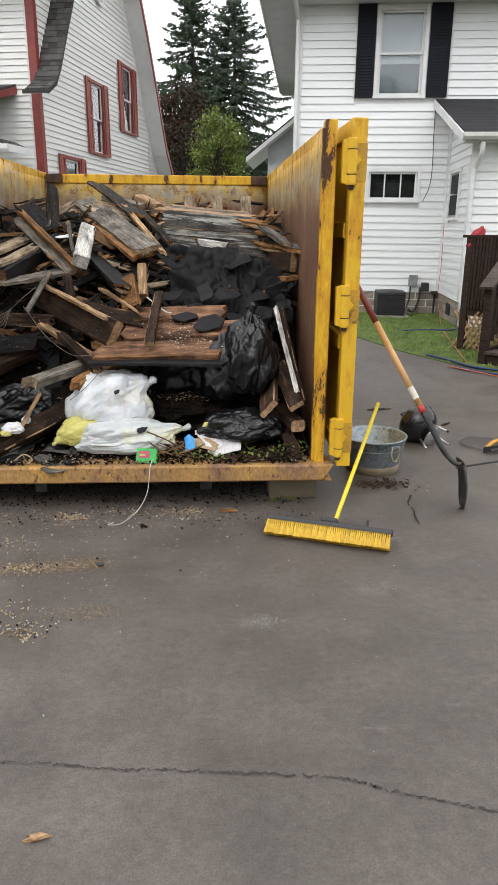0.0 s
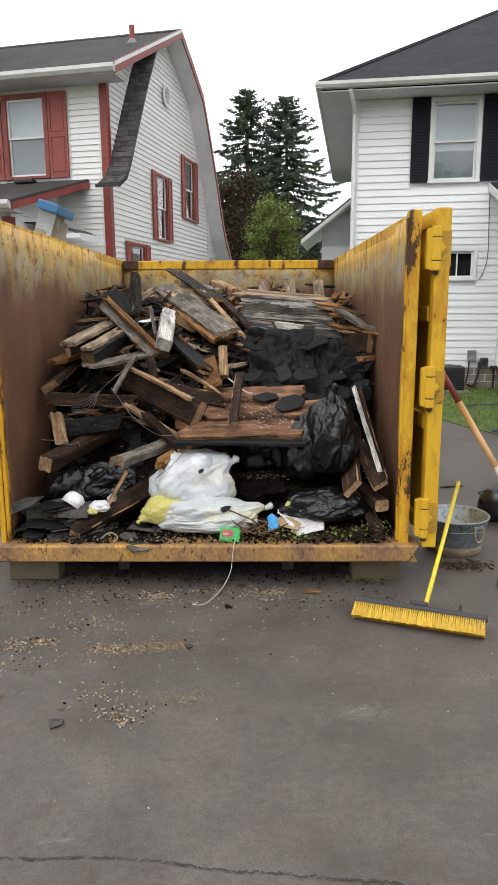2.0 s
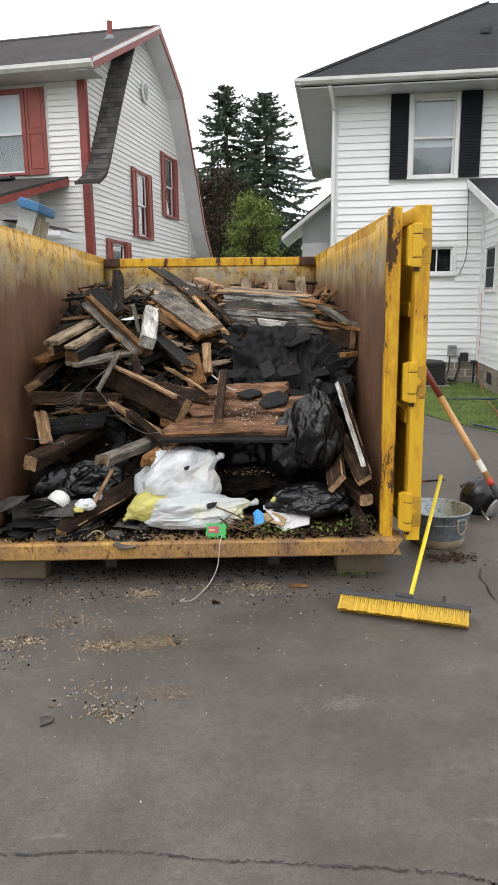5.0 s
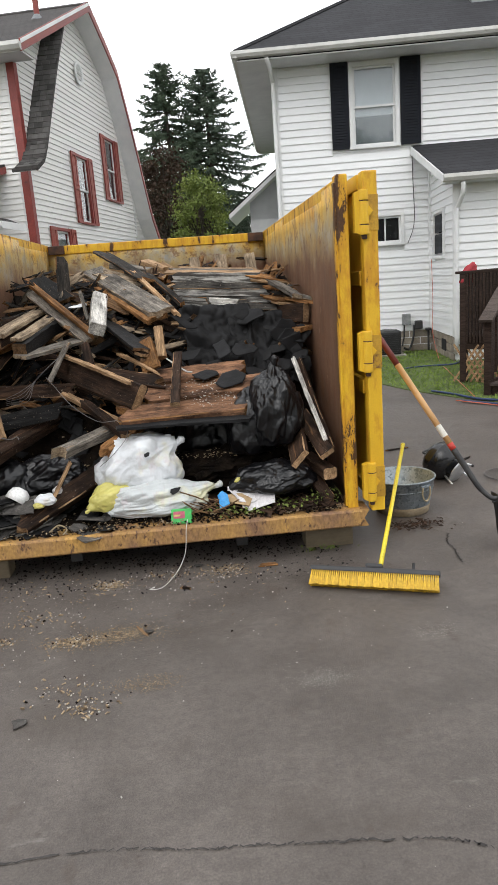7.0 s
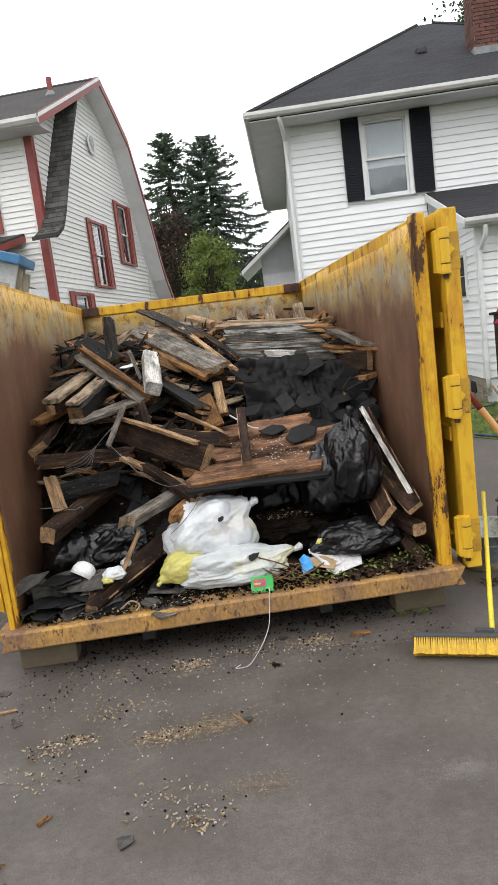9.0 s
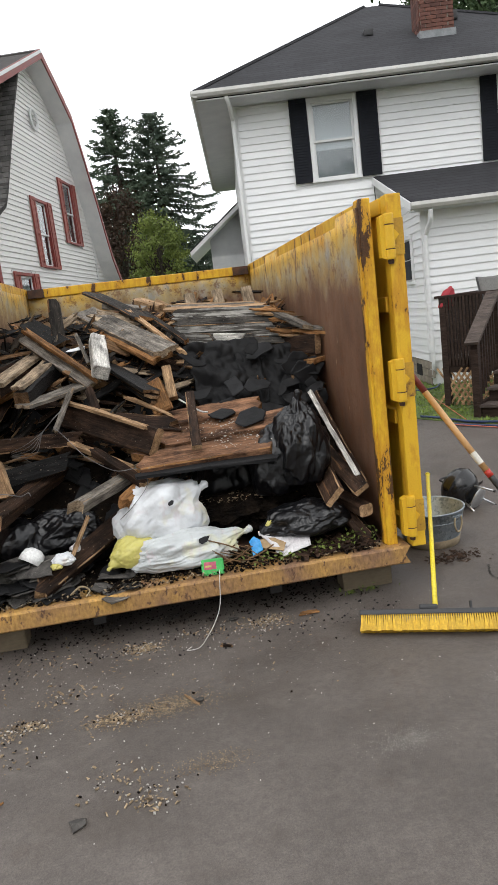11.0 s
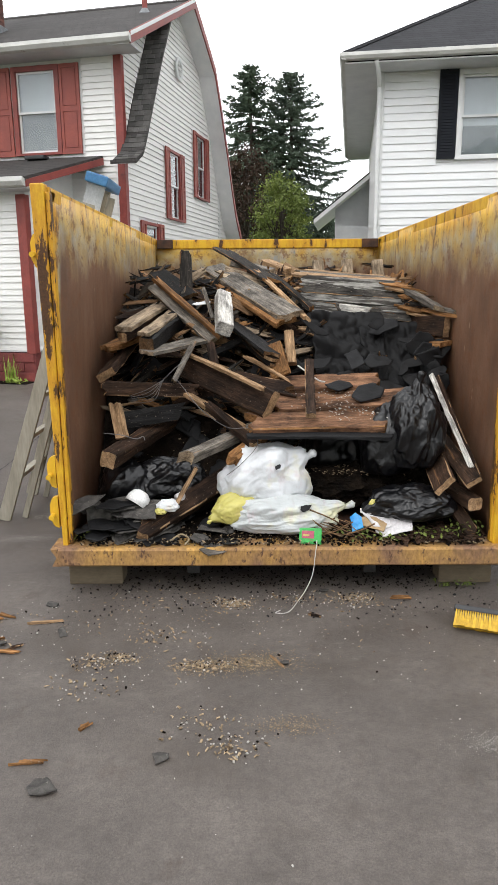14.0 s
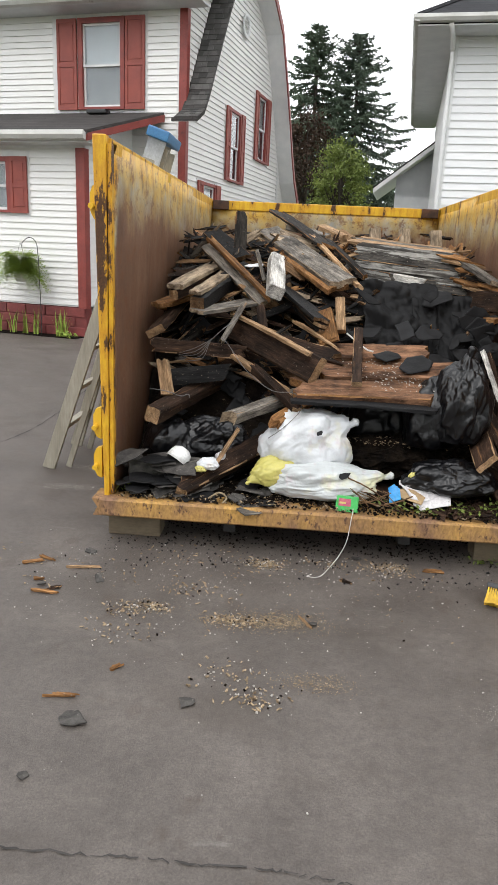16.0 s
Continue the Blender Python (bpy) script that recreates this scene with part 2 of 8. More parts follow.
def film(name, col, rough, spec, tints=()):
    """Thin creased plastic; tints: what shows faintly through it."""
    m, nt, bs = nodes_of(name)
    v = coords(nt)
    n1 = noise_tex(nt, v, 7.0, 8.0, 0.6)
    n2 = noise_tex(nt, coords(nt, (1.4, 1.4, 0.7)), 13.0, 3.0, 0.5)
    c = blend(nt, ramp(nt, n1, [(0.3, (0, 0, 0)), (0.7, (1, 1, 1))]), tuple(0.74 * x for x in col), col)
    for i, t in enumerate(tints):
        p = noise_tex(nt, coords(nt, (1 + i, 1, 1.3)), 5.0 + 2 * i, 3.0)
        c = blend(nt, ramp(nt, p, [(0.56, (0, 0, 0)), (0.72, (0.6, 0.6, 0.6))]), c, t)
    nt.links.new(c, bs.inputs["Base Color"])
    bs.inputs["Roughness"].default_value = rough
    bs.inputs["Specular IOR Level"].default_value = spec
    vor = nt.nodes.new("ShaderNodeTexVoronoi")
    vor.feature = "DISTANCE_TO_EDGE"
    vor.inputs["Scale"].default_value = 24.0
    warp = nt.nodes.new("ShaderNodeVectorMath")
    warp.operation = "ADD"
    nt.links.new(v, warp.inputs[0])
    shift = noise_tex(nt, v, 9.0, 3.0)
    nt.links.new(calc(nt, "MULTIPLY", shift, 0.12), warp.inputs[1])
    nt.links.new(warp.outputs[0], vor.inputs["Vector"])
    ridge = calc(nt, "ABSOLUTE", calc(nt, "SUBTRACT", n2, 0.5))
    relief(nt, bs, calc(nt, "ADD", calc(nt, "MULTIPLY", vor.outputs["Distance"], -0.9), calc(nt, "MULTIPLY", ridge, 0.5)), 0.30, 0.010)
    return m


def glass_material(name, tint, rough=0.03):
    m, nt, bs = nodes_of(name)
    bs.inputs["Base Color"].default_value = (*tint, 1)
    bs.inputs["Roughness"].default_value = rough
    bs.inputs["Transmission Weight"].default_value = 1.0
    bs.inputs["IOR"].default_value = 1.5
    return m


ASPHALT = asphalt_material()
LUMP = plain("broken_concrete", (0.050, 0.047, 0.042), (0.13, 0.12, 0.105), 14.0, 0.9, bump=0.8, bscale=50, c3=(0.025, 0.022, 0.02), c3scale=20.0)
SLATE_SCRAP = plain("gritty_shingle", (0.028, 0.025, 0.023), (0.085, 0.078, 0.070), 22.0, 0.9, bump=0.8, bscale=120, c3=(0.17, 0.155, 0.135), c3scale=60.0, c3at=0.60)
SEAL = plain("crack_shadow", (0.030, 0.027, 0.025), (0.055, 0.050, 0.047), 9.0, 0.9, bump=0.4)
LAWN = plain("lawn_soil", (0.055, 0.080, 0.020), (0.105, 0.145, 0.035), 5.0, 0.95, bump=0.6, bscale=50, c3=(0.10, 0.085, 0.045), c3scale=3.0, c3at=0.64)
CONCRETE = plain("concrete", (0.20, 0.19, 0.165), (0.34, 0.32, 0.28), 7.0, 0.85, bump=0.3, c3=(0.10, 0.095, 0.075), c3scale=12.0)
PAINT = skip_paint("yellow_skip_paint", False, -0.035)
POST_PAINT = skip_paint("rusting_yellow_paint", False, 0.085)
RAIL_PAINT = skip_paint("scraped_yellow_paint", False, 0.045)
DULL_PAINT = plain("soiled_yellow_paint", (0.40, 0.22, 0.022), (0.52, 0.30, 0.026), 5.0, 0.6, bump=0.15, c3=(0.16, 0.075, 0.028), c3scale=9.0, c3at=0.58)
WORN = skip_paint("scoured_skip_steel", True, 0.03)
SILL = plain("rusty_sill", (0.47, 0.265, 0.070), (0.22, 0.122, 0.070), 5.5, 0.75, bump=0.4, bscale=60, stretch=(1, 1, 0.55), c3=(0.10, 0.050, 0.030), c3scale=34.0, c3at=0.57, grain=0.8)
BLOCK = plain("damp_timber_block", (0.105, 0.080, 0.050), (0.20, 0.16, 0.105), 6.0, 0.9, bump=0.4, stretch=(0.3, 1, 1), c3=(0.05, 0.04, 0.026), c3scale=14.0)
RUST = plain("rust", (0.030, 0.015, 0.010), (0.10, 0.045, 0.022), 12.0, 0.85, bump=0.5)
VINYL = plain("white_vinyl_siding", (0.76, 0.77, 0.775), (0.80, 0.805, 0.805), 0.8, 0.5, bump=0.06, bscale=30, stretch=(0.2, 1, 1), vary=0.05, grain=0.06)
VINYL_OLD = plain("cream_vinyl_siding", (0.76, 0.755, 0.73), (0.80, 0.79, 0.77), 0.8, 0.5, bump=0.06, bscale=30, stretch=(0.2, 1, 1), vary=0.06, grain=0.06)
WHITE = plain("white_trim", (0.66, 0.67, 0.67), (0.76, 0.76, 0.75), 3.0, 0.45, bump=0.05, grain=0.06)
GUTTER = plain("chalky_gutter_paint", (0.46, 0.455, 0.43), (0.58, 0.575, 0.55), 2.5, 0.55, bump=0.06, c3=(0.30, 0.28, 0.25), c3scale=3.0, c3at=0.62, grain=0.12)
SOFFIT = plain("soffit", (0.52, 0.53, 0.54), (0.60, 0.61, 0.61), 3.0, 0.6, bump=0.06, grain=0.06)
RED = plain("red_trim", (0.19, 0.032, 0.026), (0.27, 0.050, 0.038), 4.0, 0.5, bump=0.1, c3=(0.14, 0.03, 0.025), c3scale=10)
RED_SHUTTER = plain("brick_red_shutter", (0.23, 0.048, 0.036), (0.30, 0.068, 0.048), 4.0, 0.55, bump=0.1)
NAVY = plain("black_shutter", (0.008, 0.009, 0.013), (0.014, 0.016, 0.021), 4.0, 0.75, bump=0.1, spec=0.2)
ROOF_DARK = roofing("charcoal_shingles", (0.034, 0.034, 0.038), 0.072)
ROOF_GREY = roofing("weathered_shingles", (0.060, 0.055, 0.053), 0.065)
TAB = plain("shingle_tab", (0.048, 0.045, 0.042), (0.085, 0.082, 0.078), 3.0, 0.9, bump=0.5, bscale=160, vary=0.9)
BRICK = plain("red_brick", (0.085, 0.034, 0.026), (0.15, 0.062, 0.044), 5.0, 0.85, bump=0.4, vary=0.6)
BRICK_PAINT = plain("painted_red_masonry", (0.14, 0.028, 0.026), (0.22, 0.045, 0.040), 5.0, 0.65, bump=0.4, bscale=30, vary=0.3)
MORTAR = plain("mortar", (0.24, 0.215, 0.185), (0.31, 0.28, 0.24), 8.0, 0.9, bump=0.3)
STONE = plain("foundation_block", (0.20, 0.165, 0.13), (0.33, 0.29, 0.235), 6.0, 0.85, bump=0.4, vary=0.35)
GLASS = glass_material("window_glass", (0.92, 0.95, 0.96))
BLIND = plain("pale_blind", (0.50, 0.54, 0.56), (0.60, 0.64, 0.66), 2.0, 0.8, bump=0.1, stretch=(4, 4, 1))
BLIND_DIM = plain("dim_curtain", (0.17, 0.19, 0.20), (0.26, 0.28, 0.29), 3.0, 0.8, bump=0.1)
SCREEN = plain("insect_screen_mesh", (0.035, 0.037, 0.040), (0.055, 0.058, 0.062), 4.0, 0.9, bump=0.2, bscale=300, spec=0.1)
# near-black paint for the lack of light in the rooms
UNLIT_ROOM = plain("unlit_room_black", (0.012, 0.012, 0.013), (0.02, 0.02, 0.022), 2.0, 0.9, bump=0.0)
W_GREY = wood("weathered_grey_wood", (0.065, 0.058, 0.052), (0.23, 0.210, 0.185), 0.5, edge=(0.24, 0.14, 0.065))
W_SLATE = wood("blackened_clapboard", (0.018, 0.017, 0.016), (0.105, 0.098, 0.090), 0.5)
W_TAN = wood("raw_tan_wood", (0.22, 0.130, 0.068), (0.50, 0.335, 0.195), 0.4, grime=0.5)
W_BROWN = wood("old_brown_wood", (0.014, 0.0088, 0.0066), (0.070, 0.040, 0.026), 0.8, edge=(0.20, 0.105, 0.048))
W_ORANGE = wood("split_orange_wood", (0.13, 0.058, 0.022), (0.36, 0.19, 0.078), 0.5, grime=0.6)
W_RAW = wood("aged_raw_wood", (0.10, 0.055, 0.028), (0.27, 0.165, 0.088), 0.5, grime=0.7)
W_FLAKE = wood("clapboard_with_flaking_grey_paint", (0.030, 0.028, 0.026), (0.105, 0.098, 0.090), 0.35, edge=(0.36, 0.355, 0.335), grime=0.6, edge_at=0.47)
W_PALE = wood("pale_weathered_wood", (0.17, 0.125, 0.085), (0.43, 0.345, 0.25), 0.4, grime=0.7)
W_CHAR = wood("charred_wood", (0.010, 0.009, 0.008), (0.048, 0.042, 0.037), 0.6)
W_BLACK = wood("tarred_wood", (0.006, 0.006, 0.0065), (0.020, 0.019, 0.019), 0.5, rough=0.6)
W_PLY = wood("water_stained_board", (0.085, 0.043, 0.026), (0.275, 0.150, 0.088), 0.4, grain=16, grime=0.85)
W_WHITE = wood("flaking_white_wood", (0.40, 0.39, 0.37), (0.66, 0.65, 0.62), 0.15, edge=(0.035, 0.03, 0.027), grime=0.65)
W_DECK = wood("dark_stained_wood", (0.022, 0.014, 0.011), (0.050, 0.033, 0.026), 0.25, grime=0.3)
W_TREAD = wood("worn_deck_board", (0.065, 0.050, 0.044), (0.115, 0.094, 0.083), 0.2, grime=0.3)
W_HANDLE = plain("ash_handle", (0.44, 0.235, 0.090), (0.58, 0.34, 0.150), 7.0, 0.4, bump=0.08, bscale=60, stretch=(1, 1, 0.12), grain=0.15)
W_LADDER = plain("grey_ladder_wood", (0.25, 0.225, 0.175), (0.37, 0.34, 0.275), 9.0, 0.75, bump=0.25, stretch=(1, 1, 0.12), c3=(0.16, 0.14, 0.105), c3scale=7.0, c3at=0.60)
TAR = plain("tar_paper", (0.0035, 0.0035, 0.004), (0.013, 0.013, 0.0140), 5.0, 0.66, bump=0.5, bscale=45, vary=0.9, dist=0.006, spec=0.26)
# dirt colour taken near black to hold the shade of the heap's gaps
SHADED_DIRT = plain("debris_with_shade_tone", (0.004, 0.003, 0.0025), (0.018, 0.0125, 0.0085), 14.0, 0.95, bump=1.0, bscale=70, dist=0.02, c3=(0.085, 0.058, 0.034), c3scale=60.0, c3at=0.66, spec=0.1)
WHITE_FILM = film("white_bag_plastic", (0.74, 0.76, 0.78), 0.32, 0.5, ((0.62, 0.57, 0.30), (0.55, 0.45, 0.46)))
CLOUDY_FILM = film("cloudy_bag_plastic", (0.60, 0.63, 0.63), 0.30, 0.5, ((0.66, 0.62, 0.26), (0.40, 0.42, 0.40), (0.50, 0.40, 0.42)))
YELLOW_FILM = film("yellow_bag_plastic", (0.62, 0.56, 0.16), 0.30, 0.5, ((0.40, 0.30, 0.12),))
BLACK_FILM = film("black_bag_plastic", (0.004, 0.004, 0.005), 0.30, 0.5)
ZINC = plain("galvanised_zinc", (0.21, 0.245, 0.27), (0.36, 0.40, 0.42), 16.0, 0.48, metal=0.7, bump=0.08, c3=(0.15, 0.18, 0.20), c3scale=30, c3at=0.53)
ZINC_STAIN = plain("stained_zinc", (0.20, 0.15, 0.09), (0.30, 0.24, 0.16), 9.0, 0.8, metal=0.1, bump=0.2)
ENAMEL = plain("black_enamel", (0.008, 0.008, 0.009), (0.016, 0.016, 0.017), 5.0, 0.22, bump=0.03)
ALU = plain("bare_aluminium", (0.45, 0.46, 0.47), (0.60, 0.61, 0.62), 8.0, 0.35, metal=0.8, bump=0.05)
STEEL_DARK = plain("dark_steel", (0.030, 0.030, 0.032), (0.065, 0.063, 0.062), 12.0, 0.5, metal=0.5, bump=0.15)
BRISTLE = plain("yellow_bristle", (0.46, 0.265, 0.011), (0.63, 0.39, 0.026), 30.0, 0.6, bump=0.0, vary=0.3)
Y_PLASTIC = plain("yellow_handle_plastic", (0.66, 0.52, 0.015), (0.74, 0.60, 0.03), 5.0, 0.35, bump=0.03)
BLACK_PLASTIC = plain("black_plastic", (0.016, 0.016, 0.018), (0.032, 0.032, 0.034), 8.0, 0.5, bump=0.08)
RED_PAINT = plain("worn_red_paint", (0.12, 0.020, 0.016), (0.19, 0.035, 0.027), 9.0, 0.5, bump=0.1)
RED_BRIGHT = plain("red_band", (0.42, 0.03, 0.02), (0.50, 0.05, 0.03), 9.0, 0.45, bump=0.05)
LABEL = plain("worn_label", (0.55, 0.52, 0.46), (0.70, 0.68, 0.62), 14.0, 0.6, bump=0.05)
BLUE = plain("blue_plastic", (0.045, 0.16, 0.34), (0.07, 0.22, 0.42), 8.0, 0.45, bump=0.08)
BLUE_BAG = plain("bright_blue_bag", (0.02, 0.24, 0.60), (0.05, 0.36, 0.72), 8.0, 0.35, bump=0.2)
HOSE = plain("blue_hose", (0.012, 0.028, 0.085), (0.025, 0.05, 0.13), 8.0, 0.4, bump=0.05)
CORD_ORANGE = plain("orange_cord", (0.50, 0.10, 0.05), (0.62, 0.16, 0.09), 8.0, 0.5, bump=0.05)
CORD_WHITE = plain("white_cord", (0.50, 0.49, 0.46), (0.66, 0.65, 0.62), 8.0, 0.5, bump=0.05)
WIRE = plain("dull_wire", (0.09, 0.085, 0.085), (0.20, 0.19, 0.185), 8.0, 0.5, metal=0.3, bump=0.05)
ROPE = plain("old_rope", (0.26, 0.20, 0.12), (0.38, 0.31, 0.20), 30.0, 0.9, bump=0.4)
PAPER = plain("soiled_paper", (0.52, 0.49, 0.50), (0.68, 0.66, 0.66), 9.0, 0.7, bump=0.1, c3=(0.16, 0.12, 0.10), c3scale=16, c3at=0.66)
CARDBOARD = plain("kraft_card", (0.33, 0.22, 0.11), (0.44, 0.31, 0.17), 9.0, 0.8, bump=0.1)
CHINA = plain("white_china", (0.74, 0.74, 0.72), (0.82, 0.82, 0.80), 5.0, 0.25, bump=0.02)
GREEN_CARD = plain("green_carton", (0.05, 0.42, 0.09), (0.08, 0.52, 0.13), 8.0, 0.4, bump=0.03)
PINK = plain("pink_print", (0.42, 0.07, 0.14), (0.55, 0.14, 0.18), 30.0, 0.4, bump=0.03)
NEEDLE = plain("spruce_needles", (0.055, 0.080, 0.056), (0.120, 0.158, 0.105), 1.2, 0.8, bump=0.0, spec=0.2)
NEEDLE_B = plain("spruce_needles_light", (0.060, 0.085, 0.064), (0.130, 0.165, 0.118), 1.2, 0.8, bump=0.0, spec=0.2)
LEAF = plain("green_leaves", (0.085, 0.12, 0.018), (0.20, 0.25, 0.05), 1.5, 0.7, bump=0.0)
LEAF_DARK = plain("plum_leaves", (0.030, 0.018, 0.013), (0.070, 0.045, 0.028), 1.5, 0.75, bump=0.0, spec=0.2)
LEAF_OAK = plain("maple_leaves", (0.030, 0.055, 0.024), (0.075, 0.11, 0.050), 1.0, 0.7, bump=0.0, spec=0.2)
BLADE = plain("grass_blades", (0.10, 0.165, 0.020), (0.21, 0.30, 0.048), 2.5, 0.7, bump=0.0)
FERN = plain("fern_fronds", (0.15, 0.23, 0.022), (0.34, 0.44, 0.07), 9.0, 0.6, bump=0.0)
BARK = plain("bark", (0.030, 0.023, 0.018), (0.075, 0.06, 0.048), 9.0, 0.95, bump=0.8, bscale=25, stretch=(1, 1, 0.2))
CHIP = plain("wood_chips", (0.10, 0.065, 0.035), (0.42, 0.32, 0.20), 40.0, 0.85, bump=0.0)
GRANULE = plain("pale_granules", (0.30, 0.28, 0.25), (0.56, 0.54, 0.50), 30.0, 0.85, bump=0.0)
SLING = plain("grey_sling_fabric", (0.14, 0.135, 0.125), (0.20, 0.195, 0.185), 60.0, 0.8, bump=0.2, bscale=300)
RED_CLOTH = plain("red_cloth", (0.28, 0.02, 0.03), (0.38, 0.04, 0.05), 9.0, 0.85, bump=0.4)
GREY_METAL = plain("grey_meter_metal", (0.20, 0.21, 0.21), (0.30, 0.31, 0.31), 9.0, 0.5, metal=0.3, bump=0.05)
LEAD = plain("lead_flashing", (0.16, 0.17, 0.18), (0.26, 0.27, 0.28), 8.0, 0.6, metal=0.3, bump=0.2)

# ---- mesh helpers ----


def finish(name, bm, material, parent=None, label="", smooth=False):
    me = bpy.data.meshes.new(name)
    bm.to_mesh(me)
    bm.free()
    for mt in (material if isinstance(material, (list, tuple)) else [material]):
        me.materials.append(mt)
    if smooth:
        me.shade_smooth()
    ob = new(name, me)
    if parent is not None:
        ob.parent = parent
    if label:
        ob["label"] = label
    return ob


def part(name, bm, material, parent, label="", smooth=False):
    return finish(name, bm, material, parent, label, smooth)


def thing(name, m, label, category, group="", kind=""):
    ob = new(name)
    ob.empty_display_size = 0.1
    ob.matrix_basis = m
    return tagged(ob, label, category, group, kind)


def add_box(bm, x0, x1, y0, y1, z0, z1, m=None):
    vs = [bm.verts.new((x, y, z)) for z in (z0, z1) for x, y in ((x0, y0), (x1, y0), (x1, y1), (x0, y1))]
    if m is not None:
        for w in vs:
            w.co = m @ w.co
    for f in ((0, 3, 2, 1), (4, 5, 6, 7), (0, 1, 5, 4), (1, 2, 6, 5), (2, 3, 7, 6), (3, 0, 4, 7)):
        bm.faces.new([vs[i] for i in f])
    return vs


def box(x0, x1, y0, y1, z0, z1, bevel=0.0, m=None):
    bm = bmesh.new()
    add_box(bm, x0, x1, y0, y1, z0, z1, m)
    if bevel:
        bmesh.ops.bevel(bm, geom=bm.edges[:], offset=bevel, segments=2, affect="EDGES", profile=0.6)
    return bm


def prism(points, axis, lo, hi):
    """A slab: a closed outline in the plane across axis (0, 1 or 2), from lo to hi."""
    bm = bmesh.new()

    def at(p, k):
        q = list(p)
        q.insert(axis, k)
        return bm.verts.new(q)
    a = [at(p, lo) for p in points]
    b = [at(p, hi) for p in points]
    bm.faces.new(a)
    bm.faces.new(b[::-1])
    for i in range(len(a)):
        j = (i + 1) % len(a)
        bm.faces.new((a[j], a[i], b[i], b[j]))
    bmesh.ops.recalc_face_normals(bm, faces=bm.faces[:])
    return bm


def lathe(profile, steps=28, m=None):
    """Turn (radius, height) points about z."""
    bm = bmesh.new()
    rings = []
    for r, z in profile:
        ring = []
        for i in range(steps):
            a = 2 * math.pi * i / steps
            v = Vector((r * math.cos(a), r * math.sin(a), z))
            ring.append(bm.verts.new(m @ v if m is not None else v))
        rings.append(ring)
    for a, b in zip(rings, rings[1:]):
        for i in range(steps):
            j = (i + 1) % steps
            bm.faces.new((a[i], a[j], b[j], b[i]))
    return bm


def tube(points, radius, sides=8, taper=1.0, bm=None):
    """A round bar along a line of points, closed at both ends."""
    bm = bm or bmesh.new()
    pts = [Vector(p) for p in points]
    rings = []
    side = None
    for i, p in enumerate(pts):
        d = (pts[min(i + 1, len(pts) - 1)] - pts[max(i - 1, 0)]).normalized()
        if side is None:
            side = d.cross(Vector((0, 0, 1)) if abs(d.z) < 0.9 else Vector((1, 0, 0))).normalized()
        side = (side - d * side.dot(d)).normalized()
        up = d.cross(side)
        r = radius * (1 + (taper - 1) * i / max(1, len(pts) - 1))
        rings.append([bm.verts.new(p + r * (math.cos(2 * math.pi * k / sides) * side + math.sin(2 * math.pi * k / sides) * up)) for k in range(sides)])
    for a, b in zip(rings, rings[1:]):
        for k in range(sides):
            bm.faces.new((a[k], a[(k + 1) % sides], b[(k + 1) % sides], b[k]))
    bm.faces.new(rings[0][::-1])
    bm.faces.new(rings[-1])
    return bm


def curve_points(pts, n=8):
    """Catmull-Rom through pts."""
    P = [Vector(p) for p in pts]
    P = [2 * P[0] - P[1]] + P + [2 * P[-1] - P[-2]]
    out = []
    for i in range(1, len(P) - 2):
        for k in range(n):
            t = k / n
            a, b, c, d = P[i - 1:i + 3]
            out.append(0.5 * (2 * b + (c - a) * t + (2 * a - 5 * b + 4 * c - d) * t * t + (3 * b - a - 3 * c + d) * t ** 3))
    out.append(P[-2])
    return out


def frame_between(p, q, n):
    """Axes for a piece from p to q, x along it, z nearest to n."""
    p, q, n = Vector(p), Vector(q), Vector(n)
    x = (q - p).normalized()
    y = n.cross(x).normalized()
    z = x.cross(y)
    m = Matrix((x, y, z)).transposed().to_4x4()
    m.translation = p
    return m, (q - p).length


# ---- ground ----
bm = bmesh.new()
rings = [[bm.verts.new((r * math.cos(a), 8 + r * math.sin(a), -0.03 if r < 900 else -0.04)) for a in [2 * math.pi * i / 48 for i in range(48)]] for r in (60, 300, 2500)]
bm.faces.new(rings[0])
for a, b in zip(rings, rings[1:]):
    for i in range(48):
        bm.faces.new((a[i], b[i], b[(i + 1) % 48], a[(i + 1) % 48]))
bmesh.ops.recalc_face_normals(bm, faces=bm.faces[:])
for f in bm.faces:
    if f.normal.z < 0:
        f.normal_flip()
tagged(finish("ground", bm, LAWN), "flat grassy ground that reaches the horizon", "ground", kind="structure")

LAWN_EDGE = [(1.9, 15.6), (2.45, 13.0), (2.82, 11.4), (3.1, 10.4), (3.44, 9.63), (3.75, 9.12), (4.4, 8.62), (6.0, 7.9), (14.0, 6.2)]
bm = bmesh.new()
outline = [(-16, -9), (16, -9), (16, 5.6)] + [(x, y) for x, y in LAWN_EDGE[::-1]] + [(1.7, 24), (-16, 24)]
bm.faces.new([bm.verts.new((x, y, 0.0)) for x, y in outline])
res = bmesh.ops.extrude_face_region(bm, geom=bm.faces[:])
for w in res["geom"]:
    if isinstance(w, bmesh.types.BMVert):
        w.co.z = -0.09
bmesh.ops.recalc_face_normals(bm, faces=bm.faces[:])
tagged(finish("driveway", bm, ASPHALT), "worn dark grey asphalt driveway with cracks and dust", "driveway", kind="structure")
bm = prism([(x, y) for x, y in LAWN_EDGE] + [(14, 24), (1.9, 24)], 2, -0.08, 0.012)
lawn = tagged(finish("lawn", bm, LAWN), "small patch of mown green lawn beside the house", "lawn", kind="structure")


